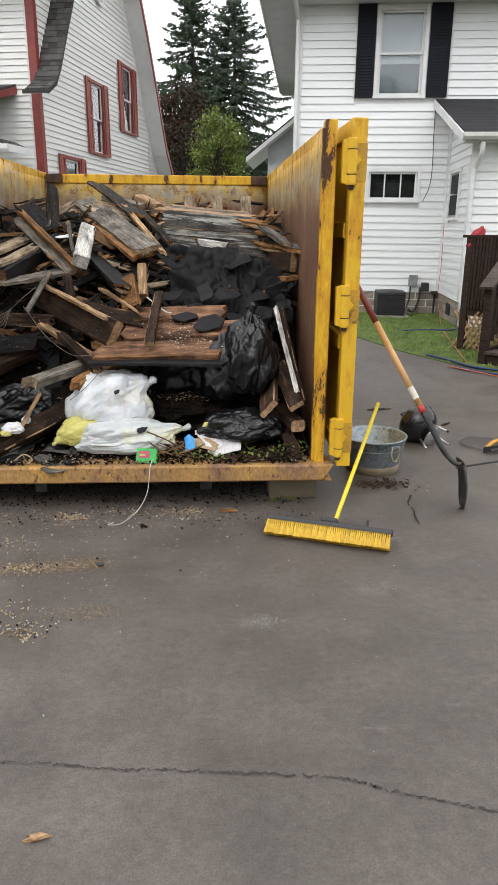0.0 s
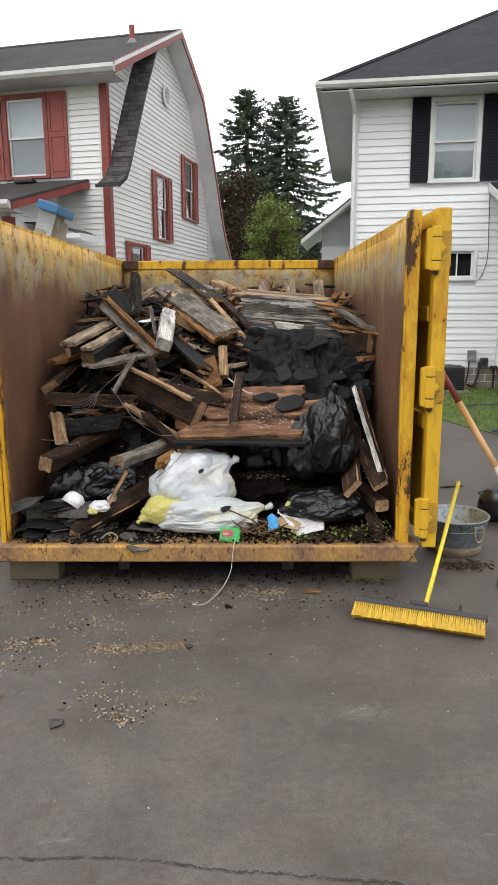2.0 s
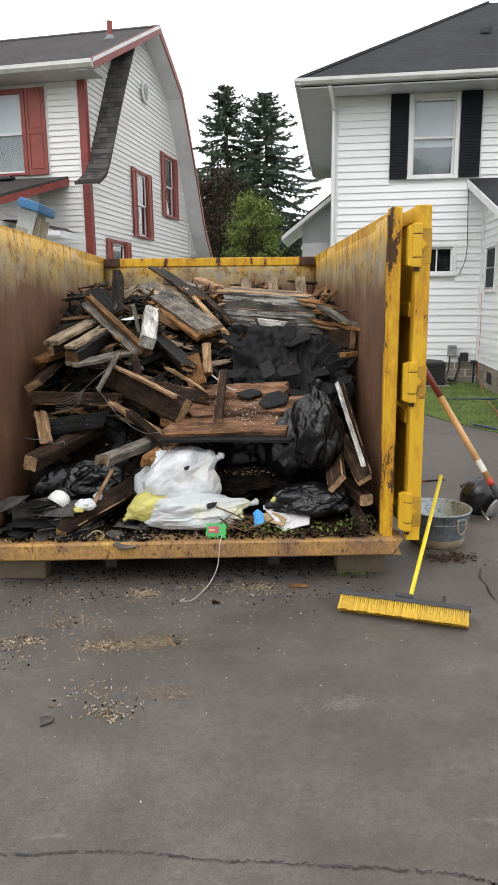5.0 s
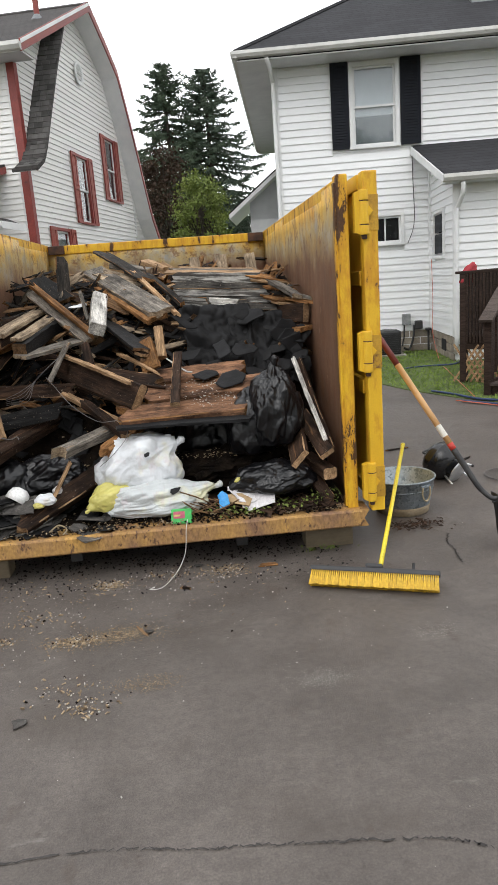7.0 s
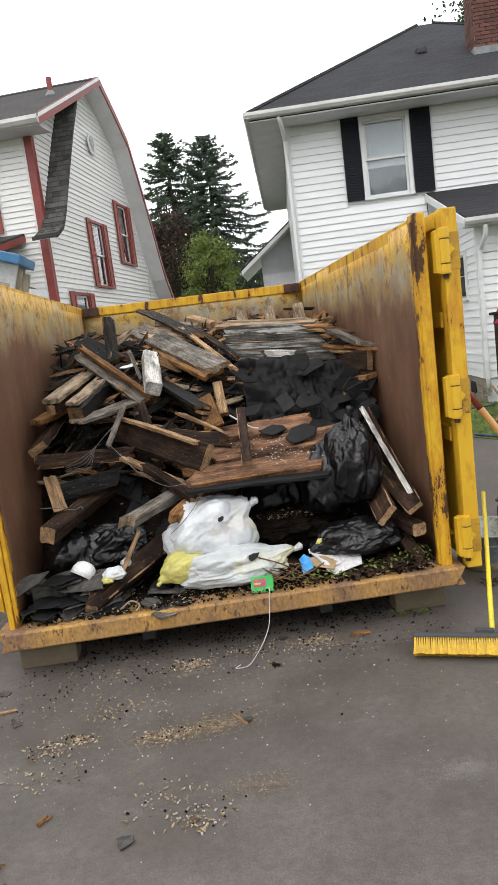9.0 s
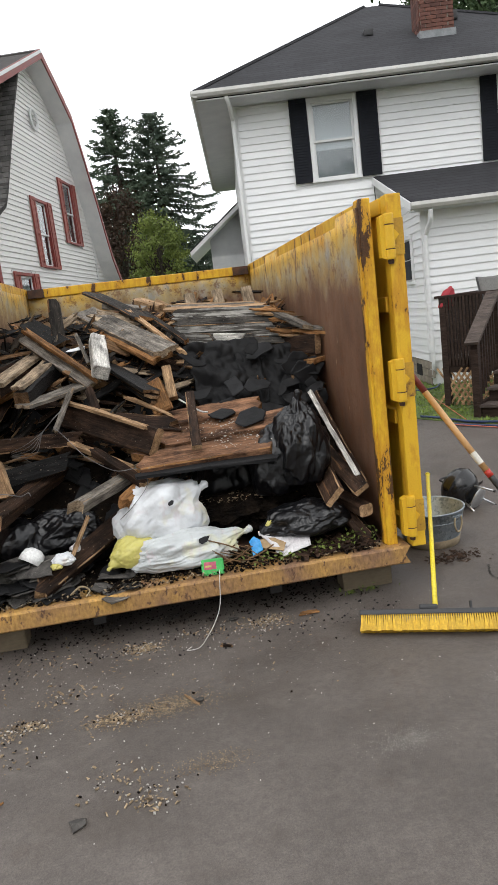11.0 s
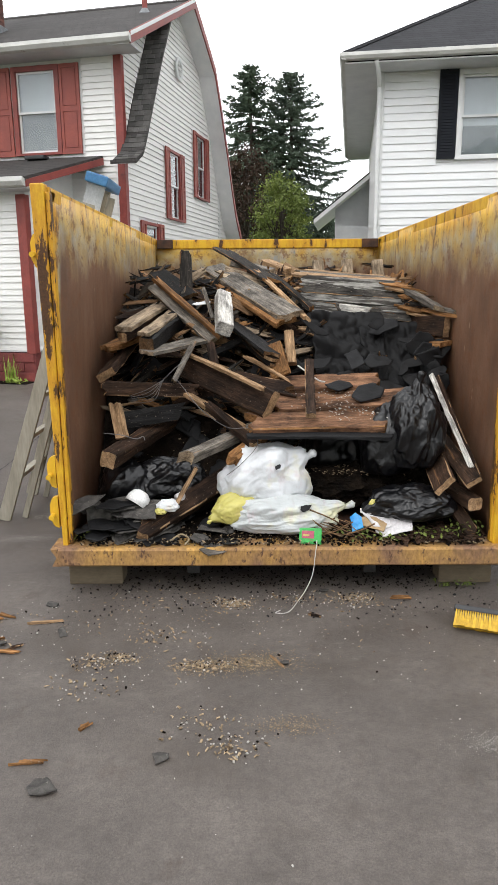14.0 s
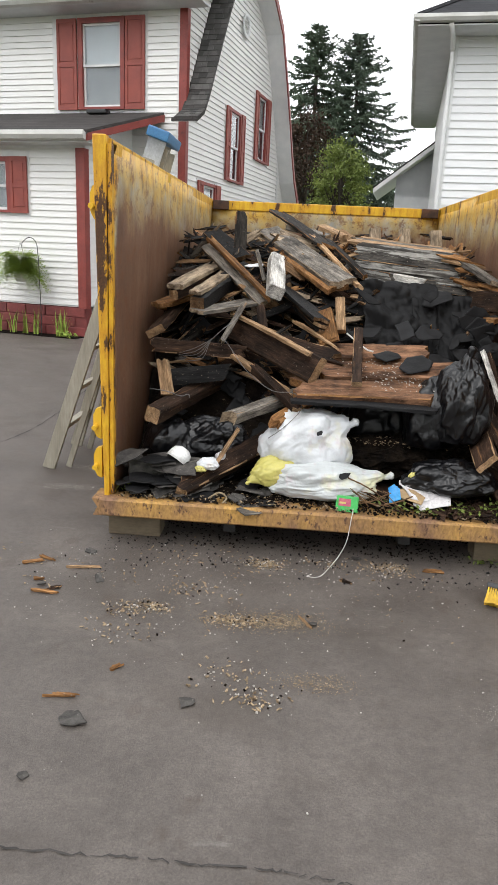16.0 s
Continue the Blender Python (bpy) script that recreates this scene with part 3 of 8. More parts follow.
def crack(pts, width, name="crack"):
    pts = curve_points([(x, y, 0) for x, y in pts], 40)
    bm = bmesh.new()
    prev = None
    for i, p in enumerate(pts):
        d = (pts[min(i + 1, len(pts) - 1)] - pts[max(i - 1, 0)]).normalized()
        s = Vector((-d.y, d.x, 0))
        j = Vector((random.uniform(-1, 1), random.uniform(-1, 1), 0)) * 0.007
        w = width * random.uniform(0.35, 1.4)
        cur = (bm.verts.new(p + j + s * w + Vector((0, 0, 0.004))), bm.verts.new(p + j - s * w + Vector((0, 0, 0.004))))
        if prev and random.random() > 0.05:
            bm.faces.new((prev[0], prev[1], cur[1], cur[0]))
        prev = cur
    return tagged(finish(name, bm, SEAL), "thin dark crack across the asphalt driveway", "crack", "driveway cracks", "structure")


crack([(-2.6, 3.30), (-1.6, 3.22), (-0.88, 3.19), (-0.13, 3.20), (0.21, 3.16), (0.56, 3.13), (0.89, 3.09), (1.08, 3.02), (1.5, 2.9)], 0.0030)
crack([(-2.95, 5.6), (-2.54, 6.94), (-2.45, 7.87), (-2.6, 10.0)], 0.006)
crack([(1.75, 5.33), (1.70, 5.20), (1.70, 5.08), (1.68, 4.99), (1.68, 4.90)], 0.0035)

# ---- house parts ----


def wall_panels(bm, u0, u1, z0, z1, holes, v0, v1, side):
    """Fill a rectangle u0..u1 x z0..z1 except the holes (u0, u1, z0, z1); side 'v': faces along v, 'u': the plane is turned."""
    us = sorted({u0, u1, *[h[0] for h in holes], *[h[1] for h in holes]})
    zs = sorted({z0, z1, *[h[2] for h in holes], *[h[3] for h in holes]})
    for a, b in zip(us, us[1:]):
        for c, d in zip(zs, zs[1:]):
            if a < u0 - 1e-6 or b > u1 + 1e-6 or c < z0 - 1e-6 or d > z1 + 1e-6:
                continue
            mu, mz = (a + b) / 2, (c + d) / 2
            if any(h[0] < mu < h[1] and h[2] < mz < h[3] for h in holes):
                continue
            if side == "v":
                add_box(bm, a, b, v0, v1, c, d)
            else:
                add_box(bm, v0, v1, a, b, c, d)


def clapboards(parent, spans, z0, z1, course, holes, face, side, material, out):
    """Lapped boards course by course. spans(z): (from, to) of the wall at that height; face: where the wall's face lies; out: -1 or +1, its outward way."""
    z = z0
    while z < z1 - 0.02:
        top = min(z + course, z1)
        a, b = spans(z + course / 2)
        cuts = sorted((h[0], h[1]) for h in holes if h[2] < top - 0.02 and h[3] > z + 0.02)
        segs, at = [], a
        for c, d in cuts:
            if c > at + 0.02:
                segs.append((at, min(c, b)))
            at = max(at, d)
        if at < b - 0.02:
            segs.append((at, b))
        for s, e in segs:
            if e - s < 0.03:
                continue
            bm = bmesh.new()
            prof = [(0.0, z), (0.024 * out, z), (0.022 * out, z + 0.012), (0.003 * out, top), (0.0, top)]
            ends = []
            for w in (s, e):
                ends.append([bm.verts.new((w, face + d, h) if side == "v" else (face + d, w, h)) for d, h in prof])
            for i in range(5):
                j = (i + 1) % 5
                bm.faces.new((ends[0][i], ends[0][j], ends[1][j], ends[1][i]))
            bm.faces.new(ends[0])
            bm.faces.new(ends[1][::-1])
            bmesh.ops.recalc_face_normals(bm, faces=bm.faces[:])
            part("clapboard", bm, material, parent)
        z = top


def turned(side, at):
    """Maps a part drawn in x (along), y (depth, outward -y), z onto a wall that faces -v, +u or -u."""
    if side == "front":
        return Matrix.Translation((0, at, 0))
    if side == "right":
        return Matrix.Translation((at, 0, 0)) @ Matrix(((0, -1, 0, 0), (1, 0, 0, 0), (0, 0, 1, 0), (0, 0, 0, 1)))
    return Matrix.Translation((at, 0, 0)) @ Matrix(((0, 1, 0, 0), (1, 0, 0, 0), (0, 0, 1, 0), (0, 0, 0, 1)))


def window(parent, m, a, b, z0, z1, trim, sash, blinds, trim_w=0.07, mid=None, upright=False):
    """A sash window: casing, sill, two sashes, panes, and what hangs behind them."""
    # black panel behind the panes paints the unlit room
    win = part("window", box(a, b, 0.10, 0.13, z0, z1, m=m), UNLIT_ROOM, parent, "sash window with glass panes")
    for name, args in (("casing", (a - trim_w, a, -0.035, 0.09, z0 - 0.01, z1 + trim_w)), ("casing", (b, b + trim_w, -0.035, 0.09, z0 - 0.01, z1 + trim_w)), ("head_casing", (a, b, -0.033, 0.09, z1, z1 + trim_w)), ("sill", (a - trim_w - 0.01, b + trim_w + 0.01, -0.055, 0.09, z0 - 0.055, z0 - 0.01))):
        part(name, box(*args, bevel=0.004, m=m), trim, win)
    mid = mid if mid is not None else (z0 + z1) / 2
    rails = ((z0, mid + 0.018, 0.035), (mid - 0.018, z1, 0.01)) if not upright else ((z0, z1, 0.02),)
    for lo, hi, y in rails:
        w = 0.038
        bm = bmesh.new()
        add_box(bm, a, a + w, y, y + 0.03, lo, hi, m)
        add_box(bm, b - w, b, y, y + 0.03, lo, hi, m)
        add_box(bm, a + w, b - w, y + 0.001, y + 0.029, lo, lo + w, m)
        add_box(bm, a + w, b - w, y + 0.001, y + 0.029, hi - w, hi, m)
        if upright:
            for k in (1, 2):
                x = a + (b - a) * k / 3
                add_box(bm, x - 0.012, x + 0.012, y + 0.002, y + 0.028, lo + w, hi - w, m)
        part("sash", bm, sash, win)
        p = part("pane", box(a + w, b - w, y + 0.012, y + 0.017, lo + w, hi - w, m=m), GLASS, win)
        p.visible_shadow = False
    for lo, hi, mt in blinds:
        part("blind", box(a + 0.01, b - 0.01, 0.075, 0.08, lo, hi, m=m), mt, win)
    return win


def shutter(parent, m, a, b, z0, z1, material, louvred):
    sh = part("shutter", box(a, b, -0.036, -0.017, z0, z1, bevel=0.003, m=m), material, parent)
    w = 0.05
    bm = bmesh.new()
    for x0, x1, c, d in ((a, a + w, z0, z1), (b - w, b, z0, z1), (a + w, b - w, z0, z0 + 0.08), (a + w, b - w, z1 - 0.07, z1), (a + w, b - w, (z0 + z1) / 2 - 0.035, (z0 + z1) / 2 + 0.035)):
        add_box(bm, x0, x1, -0.05, -0.036, c, d, m)
    part("shutter_frame", bm, material, sh)
    if louvred:
        for lo, hi in ((z0 + 0.08, (z0 + z1) / 2 - 0.035), ((z0 + z1) / 2 + 0.035, z1 - 0.07)):
            k = int((hi - lo) / 0.045)
            bm = bmesh.new()
            for i in range(k):
                zz = lo + (i + 0.5) * (hi - lo) / k
                mm = m @ Matrix.Translation(((a + b) / 2, -0.041, zz)) @ Matrix.Rotation(radians(-12), 4, "X")
                add_box(bm, -(b - a) / 2 + w, (b - a) / 2 - w, -0.003, 0.003, -0.02, 0.02, mm)
            part("louvre_panel", bm, material, sh)
    else:
        for lo, hi in ((z0 + 0.11, (z0 + z1) / 2 - 0.065), ((z0 + z1) / 2 + 0.065, z1 - 0.10)):
            part("raised_panel", box(a + w + 0.02, b - w - 0.02, -0.046, -0.030, lo, hi, bevel=0.006, m=m), material, sh)
    return sh


def roof_slab(name, corners, thick, material, parent, label=""):
    """A sloped roof face: four or three upper corners, thickened downwards."""
    bm = bmesh.new()
    top = [bm.verts.new(c) for c in corners]
    low = [bm.verts.new((c[0], c[1], c[2] - thick)) for c in corners]
    bm.faces.new(top)
    bm.faces.new(low[::-1])
    for i in range(len(top)):
        j = (i + 1) % len(top)
        bm.faces.new((top[j], top[i], low[i], low[j]))
    bmesh.ops.recalc_face_normals(bm, faces=bm.faces[:])
    return part(name, bm, material, parent, label)


def fuse(bm):
    """Weld touching panels into one wall and drop the faces between them."""
    bmesh.ops.remove_doubles(bm, verts=bm.verts[:], dist=0.0005)
    seen = {}
    for f in bm.faces:
        seen.setdefault(tuple(round(k, 3) for k in f.calc_center_median()), []).append(f)
    bmesh.ops.delete(bm, geom=[f for fs in seen.values() if len(fs) > 1 for f in fs], context="FACES")
    return bm


def stretches(bm):
    """The connected stretches of a wall, each as a mesh of its own."""
    left, out = set(bm.faces), []
    while left:
        todo, got = [left.pop()], []
        while todo:
            f = todo.pop()
            got.append(f)
            for e in f.edges:
                for g in e.link_faces:
                    if g in left:
                        left.remove(g)
                        todo.append(g)
        one = bmesh.new()
        made = {}
        for f in got:
            for v in f.verts:
                if v not in made:
                    made[v] = one.verts.new(v.co)
            one.faces.new([made[v] for v in f.verts])
        out.append(one)
    bm.free()
    return out


# ---- the gambrel house with red trim ----
H1 = thing("gambrel_house", pose(-2.5, 15.2, 0, 0, 0, -12.5), "white sided gambrel house with brick-red shutters and trim", "house")
FRONT1 = turned("front", 0.0)
GABLE = turned("right", 0.0)
SUN_F = turned("front", -1.8)
WIN_UP = (-2.08, -1.30, 4.10, 5.50)
holes_front = [WIN_UP]
bm = bmesh.new()
wall_panels(bm, -7.5, 0.0, 0.0, 5.68, holes_front, 0.02, 0.18, "v")
part("front_wall", fuse(bm), WHITE, H1)
# gable profile: (v, z)
PROFILE = [(-0.50, 3.79), (-0.14, 3.98), (0.09, 4.28), (0.52, 4.99), (1.10, 5.92), (1.66, 6.73), (2.45, 7.20), (3.30, 7.66), (4.15, 7.20), (4.94, 6.73), (5.50, 5.92), (6.08, 4.99), (6.50, 4.22), (6.90, 3.60), (7.60, 2.90)]


def gable_span(z):
    def cross(points):
        for (va, za), (vb, zb) in zip(points, points[1:]):
            if min(za, zb) <= z <= max(za, zb):
                return va + (vb - va) * (z - za) / (zb - za)
        return None
    left = 0.0 if z < 5.6 else max(0.0, -0.5 + (z - 5.72) / 0.505 + 0.15)
    right = cross(PROFILE[7:])
    if z < 2.95:
        right = 6.6
    if z >= 7.66 or right is None:
        right = 3.3
    return left, min(right, 7.5)


g_holes = [(2.52, 3.16, 3.12, 4.48), (4.58, 5.24, 3.80, 5.20), (0.95, 1.62, 1.80, 2.84)]
bm = bmesh.new()
z = 0.0
while z < 7.5:
    lo, hi = gable_span(min(z + 0.05, 7.5))
    wall_panels(bm, lo, hi, z, z + 0.1, [h for h in g_holes if h[2] < z + 0.06 and h[3] > z + 0.04], -0.18, -0.02, "u")
    z += 0.1
for piece in stretches(fuse(bm)):
    part("gable_wall", piece, WHITE, H1)
clapboards(H1, lambda z: (-7.4, -0.13), 3.98, 5.66, 0.105, [(-2.7, -0.76, 3.9, 5.64)], 0.02, "v", VINYL_OLD, -1)
clapboards(H1, lambda z: (-2.0, -0.13), 0.55, 3.98, 0.105, [], 0.02, "v", VINYL_OLD, -1)
clapboards(H1, gable_span, 0.55, 7.5, 0.105, [(h[0] - 0.30, h[1] + 0.30, h[2] - 0.06, h[3] + 0.08) for h in g_holes], -0.02, "u", VINYL_OLD, 1)
part("corner_board", box(-0.13, 0.018, -0.018, 0.02, 0.5, 5.67, bevel=0.003), RED, H1)
part("corner_board", box(-0.02, 0.016, 0.02, 0.12, 0.5, 5.67, bevel=0.003), RED, H1)
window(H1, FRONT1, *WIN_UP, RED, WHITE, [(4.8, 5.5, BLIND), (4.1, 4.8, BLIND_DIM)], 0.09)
shutter(H1, FRONT1, -2.60, -2.19, 4.04, 5.58, RED_SHUTTER, False)
shutter(H1, FRONT1, -1.19, -0.80, 4.04, 5.58, RED_SHUTTER, False)
for a, b in ((-2.72, -2.17), (-1.21, -0.76)):
    part("backing_trim", box(a, b, 0.0, 0.02, 3.98, 5.62), WHITE, H1)
for h in g_holes:
    small = h[2] < 2.5
    # the larger gable windows get a room-dark sheet here, not a real blind
    window(H1, GABLE, h[0], h[1], h[2], h[3], RED, WHITE, [(h[2], h[3], UNLIT_ROOM if not small else BLIND_DIM)], 0.06)
    shutter(H1, GABLE, h[0] - 0.32, h[0] - 0.065, h[2] - 0.05, h[3] + 0.06, RED_SHUTTER, False)
    shutter(H1, GABLE, h[1] + 0.065, h[1] + 0.32, h[2] - 0.05, h[3] + 0.06, RED_SHUTTER, False)
    for a, b in ((h[0] - 0.33, h[0] - 0.06), (h[1] + 0.06, h[1] + 0.33)):
        part("backing_trim", box(a, b, 0.0, 0.02, h[2] - 0.07, h[3] + 0.09, m=GABLE), WHITE, H1)
# round louvred vent high on the gable
vm = GABLE @ Matrix.Translation((3.26, -0.03, 6.30)) @ Matrix.Rotation(radians(90), 4, "X")
vent = part("gable_vent", lathe([(0.16, 0.0), (0.23, 0.0), (0.25, 0.02), (0.23, 0.04), (0.17, 0.035), (0.16, 0.0)], 28, vm), WHITE, H1, "white oval louvred vent", True)
bm = bmesh.new()
for i in range(7):
    zz = -0.14 + i * 0.047
    hw = math.sqrt(max(0.001, 0.17 ** 2 - zz ** 2))
    add_box(bm, -hw, hw, -0.004, 0.004, -0.018, 0.018, GABLE @ Matrix.Translation((3.26, -0.045, 6.30 + zz)) @ Matrix.Rotation(radians(-40), 4, "X"))
part("vent_louvre", bm, WHITE, vent)
# main gambrel roof behind the gable, upper faces
for i, (p, q) in enumerate(zip(PROFILE, PROFILE[1:])):
    back = i >= 7
    hi_u = 0.42 if (back or i < 7) else 0.0
    lo_u = -9.0 if back else (-0.015 if i < 5 else -0.015)
    if not back and p[1] >= 6.5:
        continue
    up = 0.03
    roof_slab("roof_face", [(lo_u, p[0], p[1] + up), (hi_u, p[0], p[1] + up), (hi_u, q[0], q[1] + up), (lo_u, q[0], q[1] + up)], 0.07, ROOF_GREY, H1)
# shed dormer roof over the whole front
DR = [(-0.52, 5.82), (3.30, 7.67)]
roof_slab("dormer_roof", [(-9, DR[0][0], DR[0][1]), (0.42, DR[0][0], DR[0][1]), (0.42, DR[1][0], DR[1][1]), (-9, DR[1][0], DR[1][1])], 0.09, ROOF_GREY, H1)
roof_slab("ridge_cap", [(-9, 3.1, 7.60), (0.43, 3.1, 7.60), (0.43, 3.31, 7.70), (-9, 3.31, 7.70)], 0.03, ROOF_GREY, H1)
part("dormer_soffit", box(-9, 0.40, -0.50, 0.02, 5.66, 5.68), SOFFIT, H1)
prof = [(-0.52, 5.78), (-0.60, 5.81), (-0.62, 5.74), (-0.58, 5.68), (-0.50, 5.66), (-0.50, 5.78)]
part("gutter", prism(prof, 0, -9, 0.43), GUTTER, H1, "off-white metal gutter")
# rake boards: red face, white soffit under the overhang


def rake(points, u0, u1, drop, mat_face, mat_soffit):
    for p, q in zip(points, points[1:]):
        bm = bmesh.new()
        vs = [bm.verts.new((u1 + d, v, z)) for d in (0.0, 0.03) for v, z in ((p[0], p[1] - drop), (q[0], q[1] - drop), (q[0], q[1] + 0.03), (p[0], p[1] + 0.03))]
        for f in ((0, 1, 2, 3), (4, 7, 6, 5), (0, 4, 5, 1), (1, 5, 6, 2), (2, 6, 7, 3), (3, 7, 4, 0)):
            bm.faces.new([vs[i] for i in f])
        bmesh.ops.recalc_face_normals(bm, faces=bm.faces[:])
        part("rake_board", bm, mat_face, H1)
        roof_slab("rake_soffit", [(u0, p[0], p[1] - drop + 0.02), (u1, p[0], p[1] - drop + 0.02), (u1, q[0], q[1] - drop + 0.02), (u0, q[0], q[1] - drop + 0.02)], 0.015, mat_soffit, H1)


rake(PROFILE[7:], -0.02, 0.40, 0.15, RED, WHITE)
rake([DR[0], DR[1]], -0.02, 0.40, 0.17, RED, WHITE)
rake(PROFILE[:6], -0.02, 0.395, 0.05, ROOF_GREY, SOFFIT)
bm = bmesh.new()
add_box(bm, -0.06, 0.42, -0.51, -0.47, 3.75, 3.81)
part("flare_fascia", bm, ROOF_GREY, H1)
part("drip_edge", prism([(-0.53, 5.835), (-0.53, 5.77), (3.30, 7.62), (3.30, 7.685)], 0, 0.432, 0.442), WHITE, H1)
# vent pipe on the roof
vp = part("vent_pipe", lathe([(0.0, 7.36), (0.055, 7.36), (0.055, 6.9), (0.0, 6.9)], 14, Matrix.Translation((-0.24, 2.0, 0.0))), RED, H1, "short red vent pipe")
part("flashing", lathe([(0.06, 7.10), (0.13, 7.00), (0.13, 6.98)], 14, Matrix.Translation((-0.24, 2.0, 0.0))), LEAD, vp)
# enclosed front room with a lean-to roof
s_holes = [(-3.15, -2.56, 2.12, 2.90)]
bm = bmesh.new()
wall_panels(bm, -7.5, -1.05, 0.52, 3.20, s_holes, -1.78, -1.62, "v")
part("front_room_wall", fuse(bm), WHITE, H1)
part("front_room_wall", prism([(-1.62, 0.52), (0.02, 0.52), (0.02, 3.88), (-1.62, 3.36)], 0, -1.21, -1.07), WHITE, H1)
clapboards(H1, lambda z: (-7.4, -1.20), 0.55, 3.12, 0.105, [(-3.3, -2.10, 2.02, 3.02)], -1.78, "v", VINYL_OLD, -1)
clapboards(H1, lambda z: (-1.66, 0.0), 0.55, 3.3, 0.105, [], -1.07, "u", VINYL_OLD, 1)
part("corner_board", box(-1.205, -1.045, -1.82, -1.78, 0.5, 3.12, bevel=0.003), RED, H1)
part("corner_board", box(-1.07, -1.045, -1.78, -1.66, 0.5, 3.12, bevel=0.003), RED, H1)
window(H1, SUN_F, *s_holes[0], RED, WHITE, [(2.12, 2.90, BLIND_DIM)], 0.08)
shutter(H1, SUN_F, -2.47, -2.14, 2.06, 2.98, RED_SHUTTER, False)
bm = bmesh.new()
add_box(bm, -2.49, -2.10, -1.80, -1.78, 2.02, 3.02)
part("backing_trim", bm, WHITE, H1)
roof_slab("lean_to_roof", [(-9, -2.18, 3.34), (-0.78, -2.18, 3.34), (-0.42, 0.0, 3.99), (-9, 0.0, 3.99)], 0.07, ROOF_GREY, H1)
part("gutter", prism([(-2.18, 3.30), (-2.26, 3.33), (-2.28, 3.26), (-2.24, 3.20), (-2.16, 3.18), (-2.16, 3.30)], 0, -9, -0.80), GUTTER, H1, "off-white metal gutter")
part("front_room_soffit", box(-9, -0.8, -2.14, -1.78, 3.16, 3.18), SOFFIT, H1)
bm = bmesh.new()
vs = [bm.verts.new(c) for c in ((-0.80, -2.17, 3.18), (-0.77, -2.17, 3.18), (-0.77, -2.17, 3.29), (-0.80, -2.17, 3.29), (-0.44, 0.0, 3.83), (-0.41, 0.0, 3.83), (-0.41, 0.0, 3.95), (-0.44, 0.0, 3.95))]
for f in ((0, 1, 2, 3), (7, 6, 5, 4), (0, 4, 5, 1), (1, 5, 6, 2), (2, 6, 7, 3), (3, 7, 4, 0)):
    bm.faces.new([vs[i] for i in f])
bmesh.ops.recalc_face_normals(bm, faces=bm.faces[:])
part("rake_board", bm, RED, H1)
part("satellite_box", box(-1.85, -1.45, -0.32, -0.12, 3.93, 4.00, bevel=0.02), BLACK_PLASTIC, H1)
# painted masonry base, block by block
part("base_core", box(-7.5, -1.07, -1.79, -1.60, -0.05, 0.51), BRICK_PAINT, H1)
part("base_core", box(-1.6, 0.0, -0.02, 0.15, -0.05, 0.55), BRICK_PAINT, H1)
part("base_core", box(-0.15, -0.005, 0.15, 6.6, -0.05, 0.55), BRICK_PAINT, H1)
block = box(-0.19, 0.19, -0.025, 0.0, 0.0, 0.155, bevel=0.012)
block_mesh = bpy.data.meshes.new("base_block")
block.to_mesh(block_mesh)
block.free()
block_mesh.materials.append(BRICK_PAINT)
for row in range(3):
    for k in range(9):
        u = -1.28 - 0.40 * k - (0.2 if row % 2 else 0)
        ob = new("base_block", block_mesh)
        ob.parent = H1
        ob.matrix_basis = pose(u, -1.79, 0.01 + row * 0.168)
# door hood at the side of the front room
hood = bmesh.new()
hp = [(-1.07, 3.08), (-0.72, 3.06), (-0.30, 2.98), (0.02, 2.84)]
for k in range(7):
    v0, v1 = -1.35 + k * 0.13, -1.35 + (k + 1) * 0.13 - 0.02
    for (a, za), (b, zb) in zip(hp, hp[1:]):
        vs = [hood.verts.new(c) for c in ((a, v0, za), (b, v0, zb), (b, v1, zb), (a, v1, za), (a, v0, za - 0.02), (b, v0, zb - 0.02), (b, v1, zb - 0.02), (a, v1, za - 0.02))]
        for f in ((0, 1, 2, 3), (7, 6, 5, 4), (0, 4, 5, 1), (1, 5, 6, 2), (2, 6, 7, 3), (3, 7, 4, 0)):
            hood.faces.new([vs[i] for i in f])
bmesh.ops.recalc_face_normals(hood, faces=hood.faces[:])
hd = part("door_hood", hood, STEEL_DARK, H1, "dark curved metal door hood with white valance")
part("valance", box(0.022, 0.034, -1.36, -0.44, 2.74, 2.86, bevel=0.003), WHITE, hd)
part("valance", box(-1.06, 0.02, -1.375, -1.355, 2.78, 2.86, bevel=0.003), WHITE, hd)
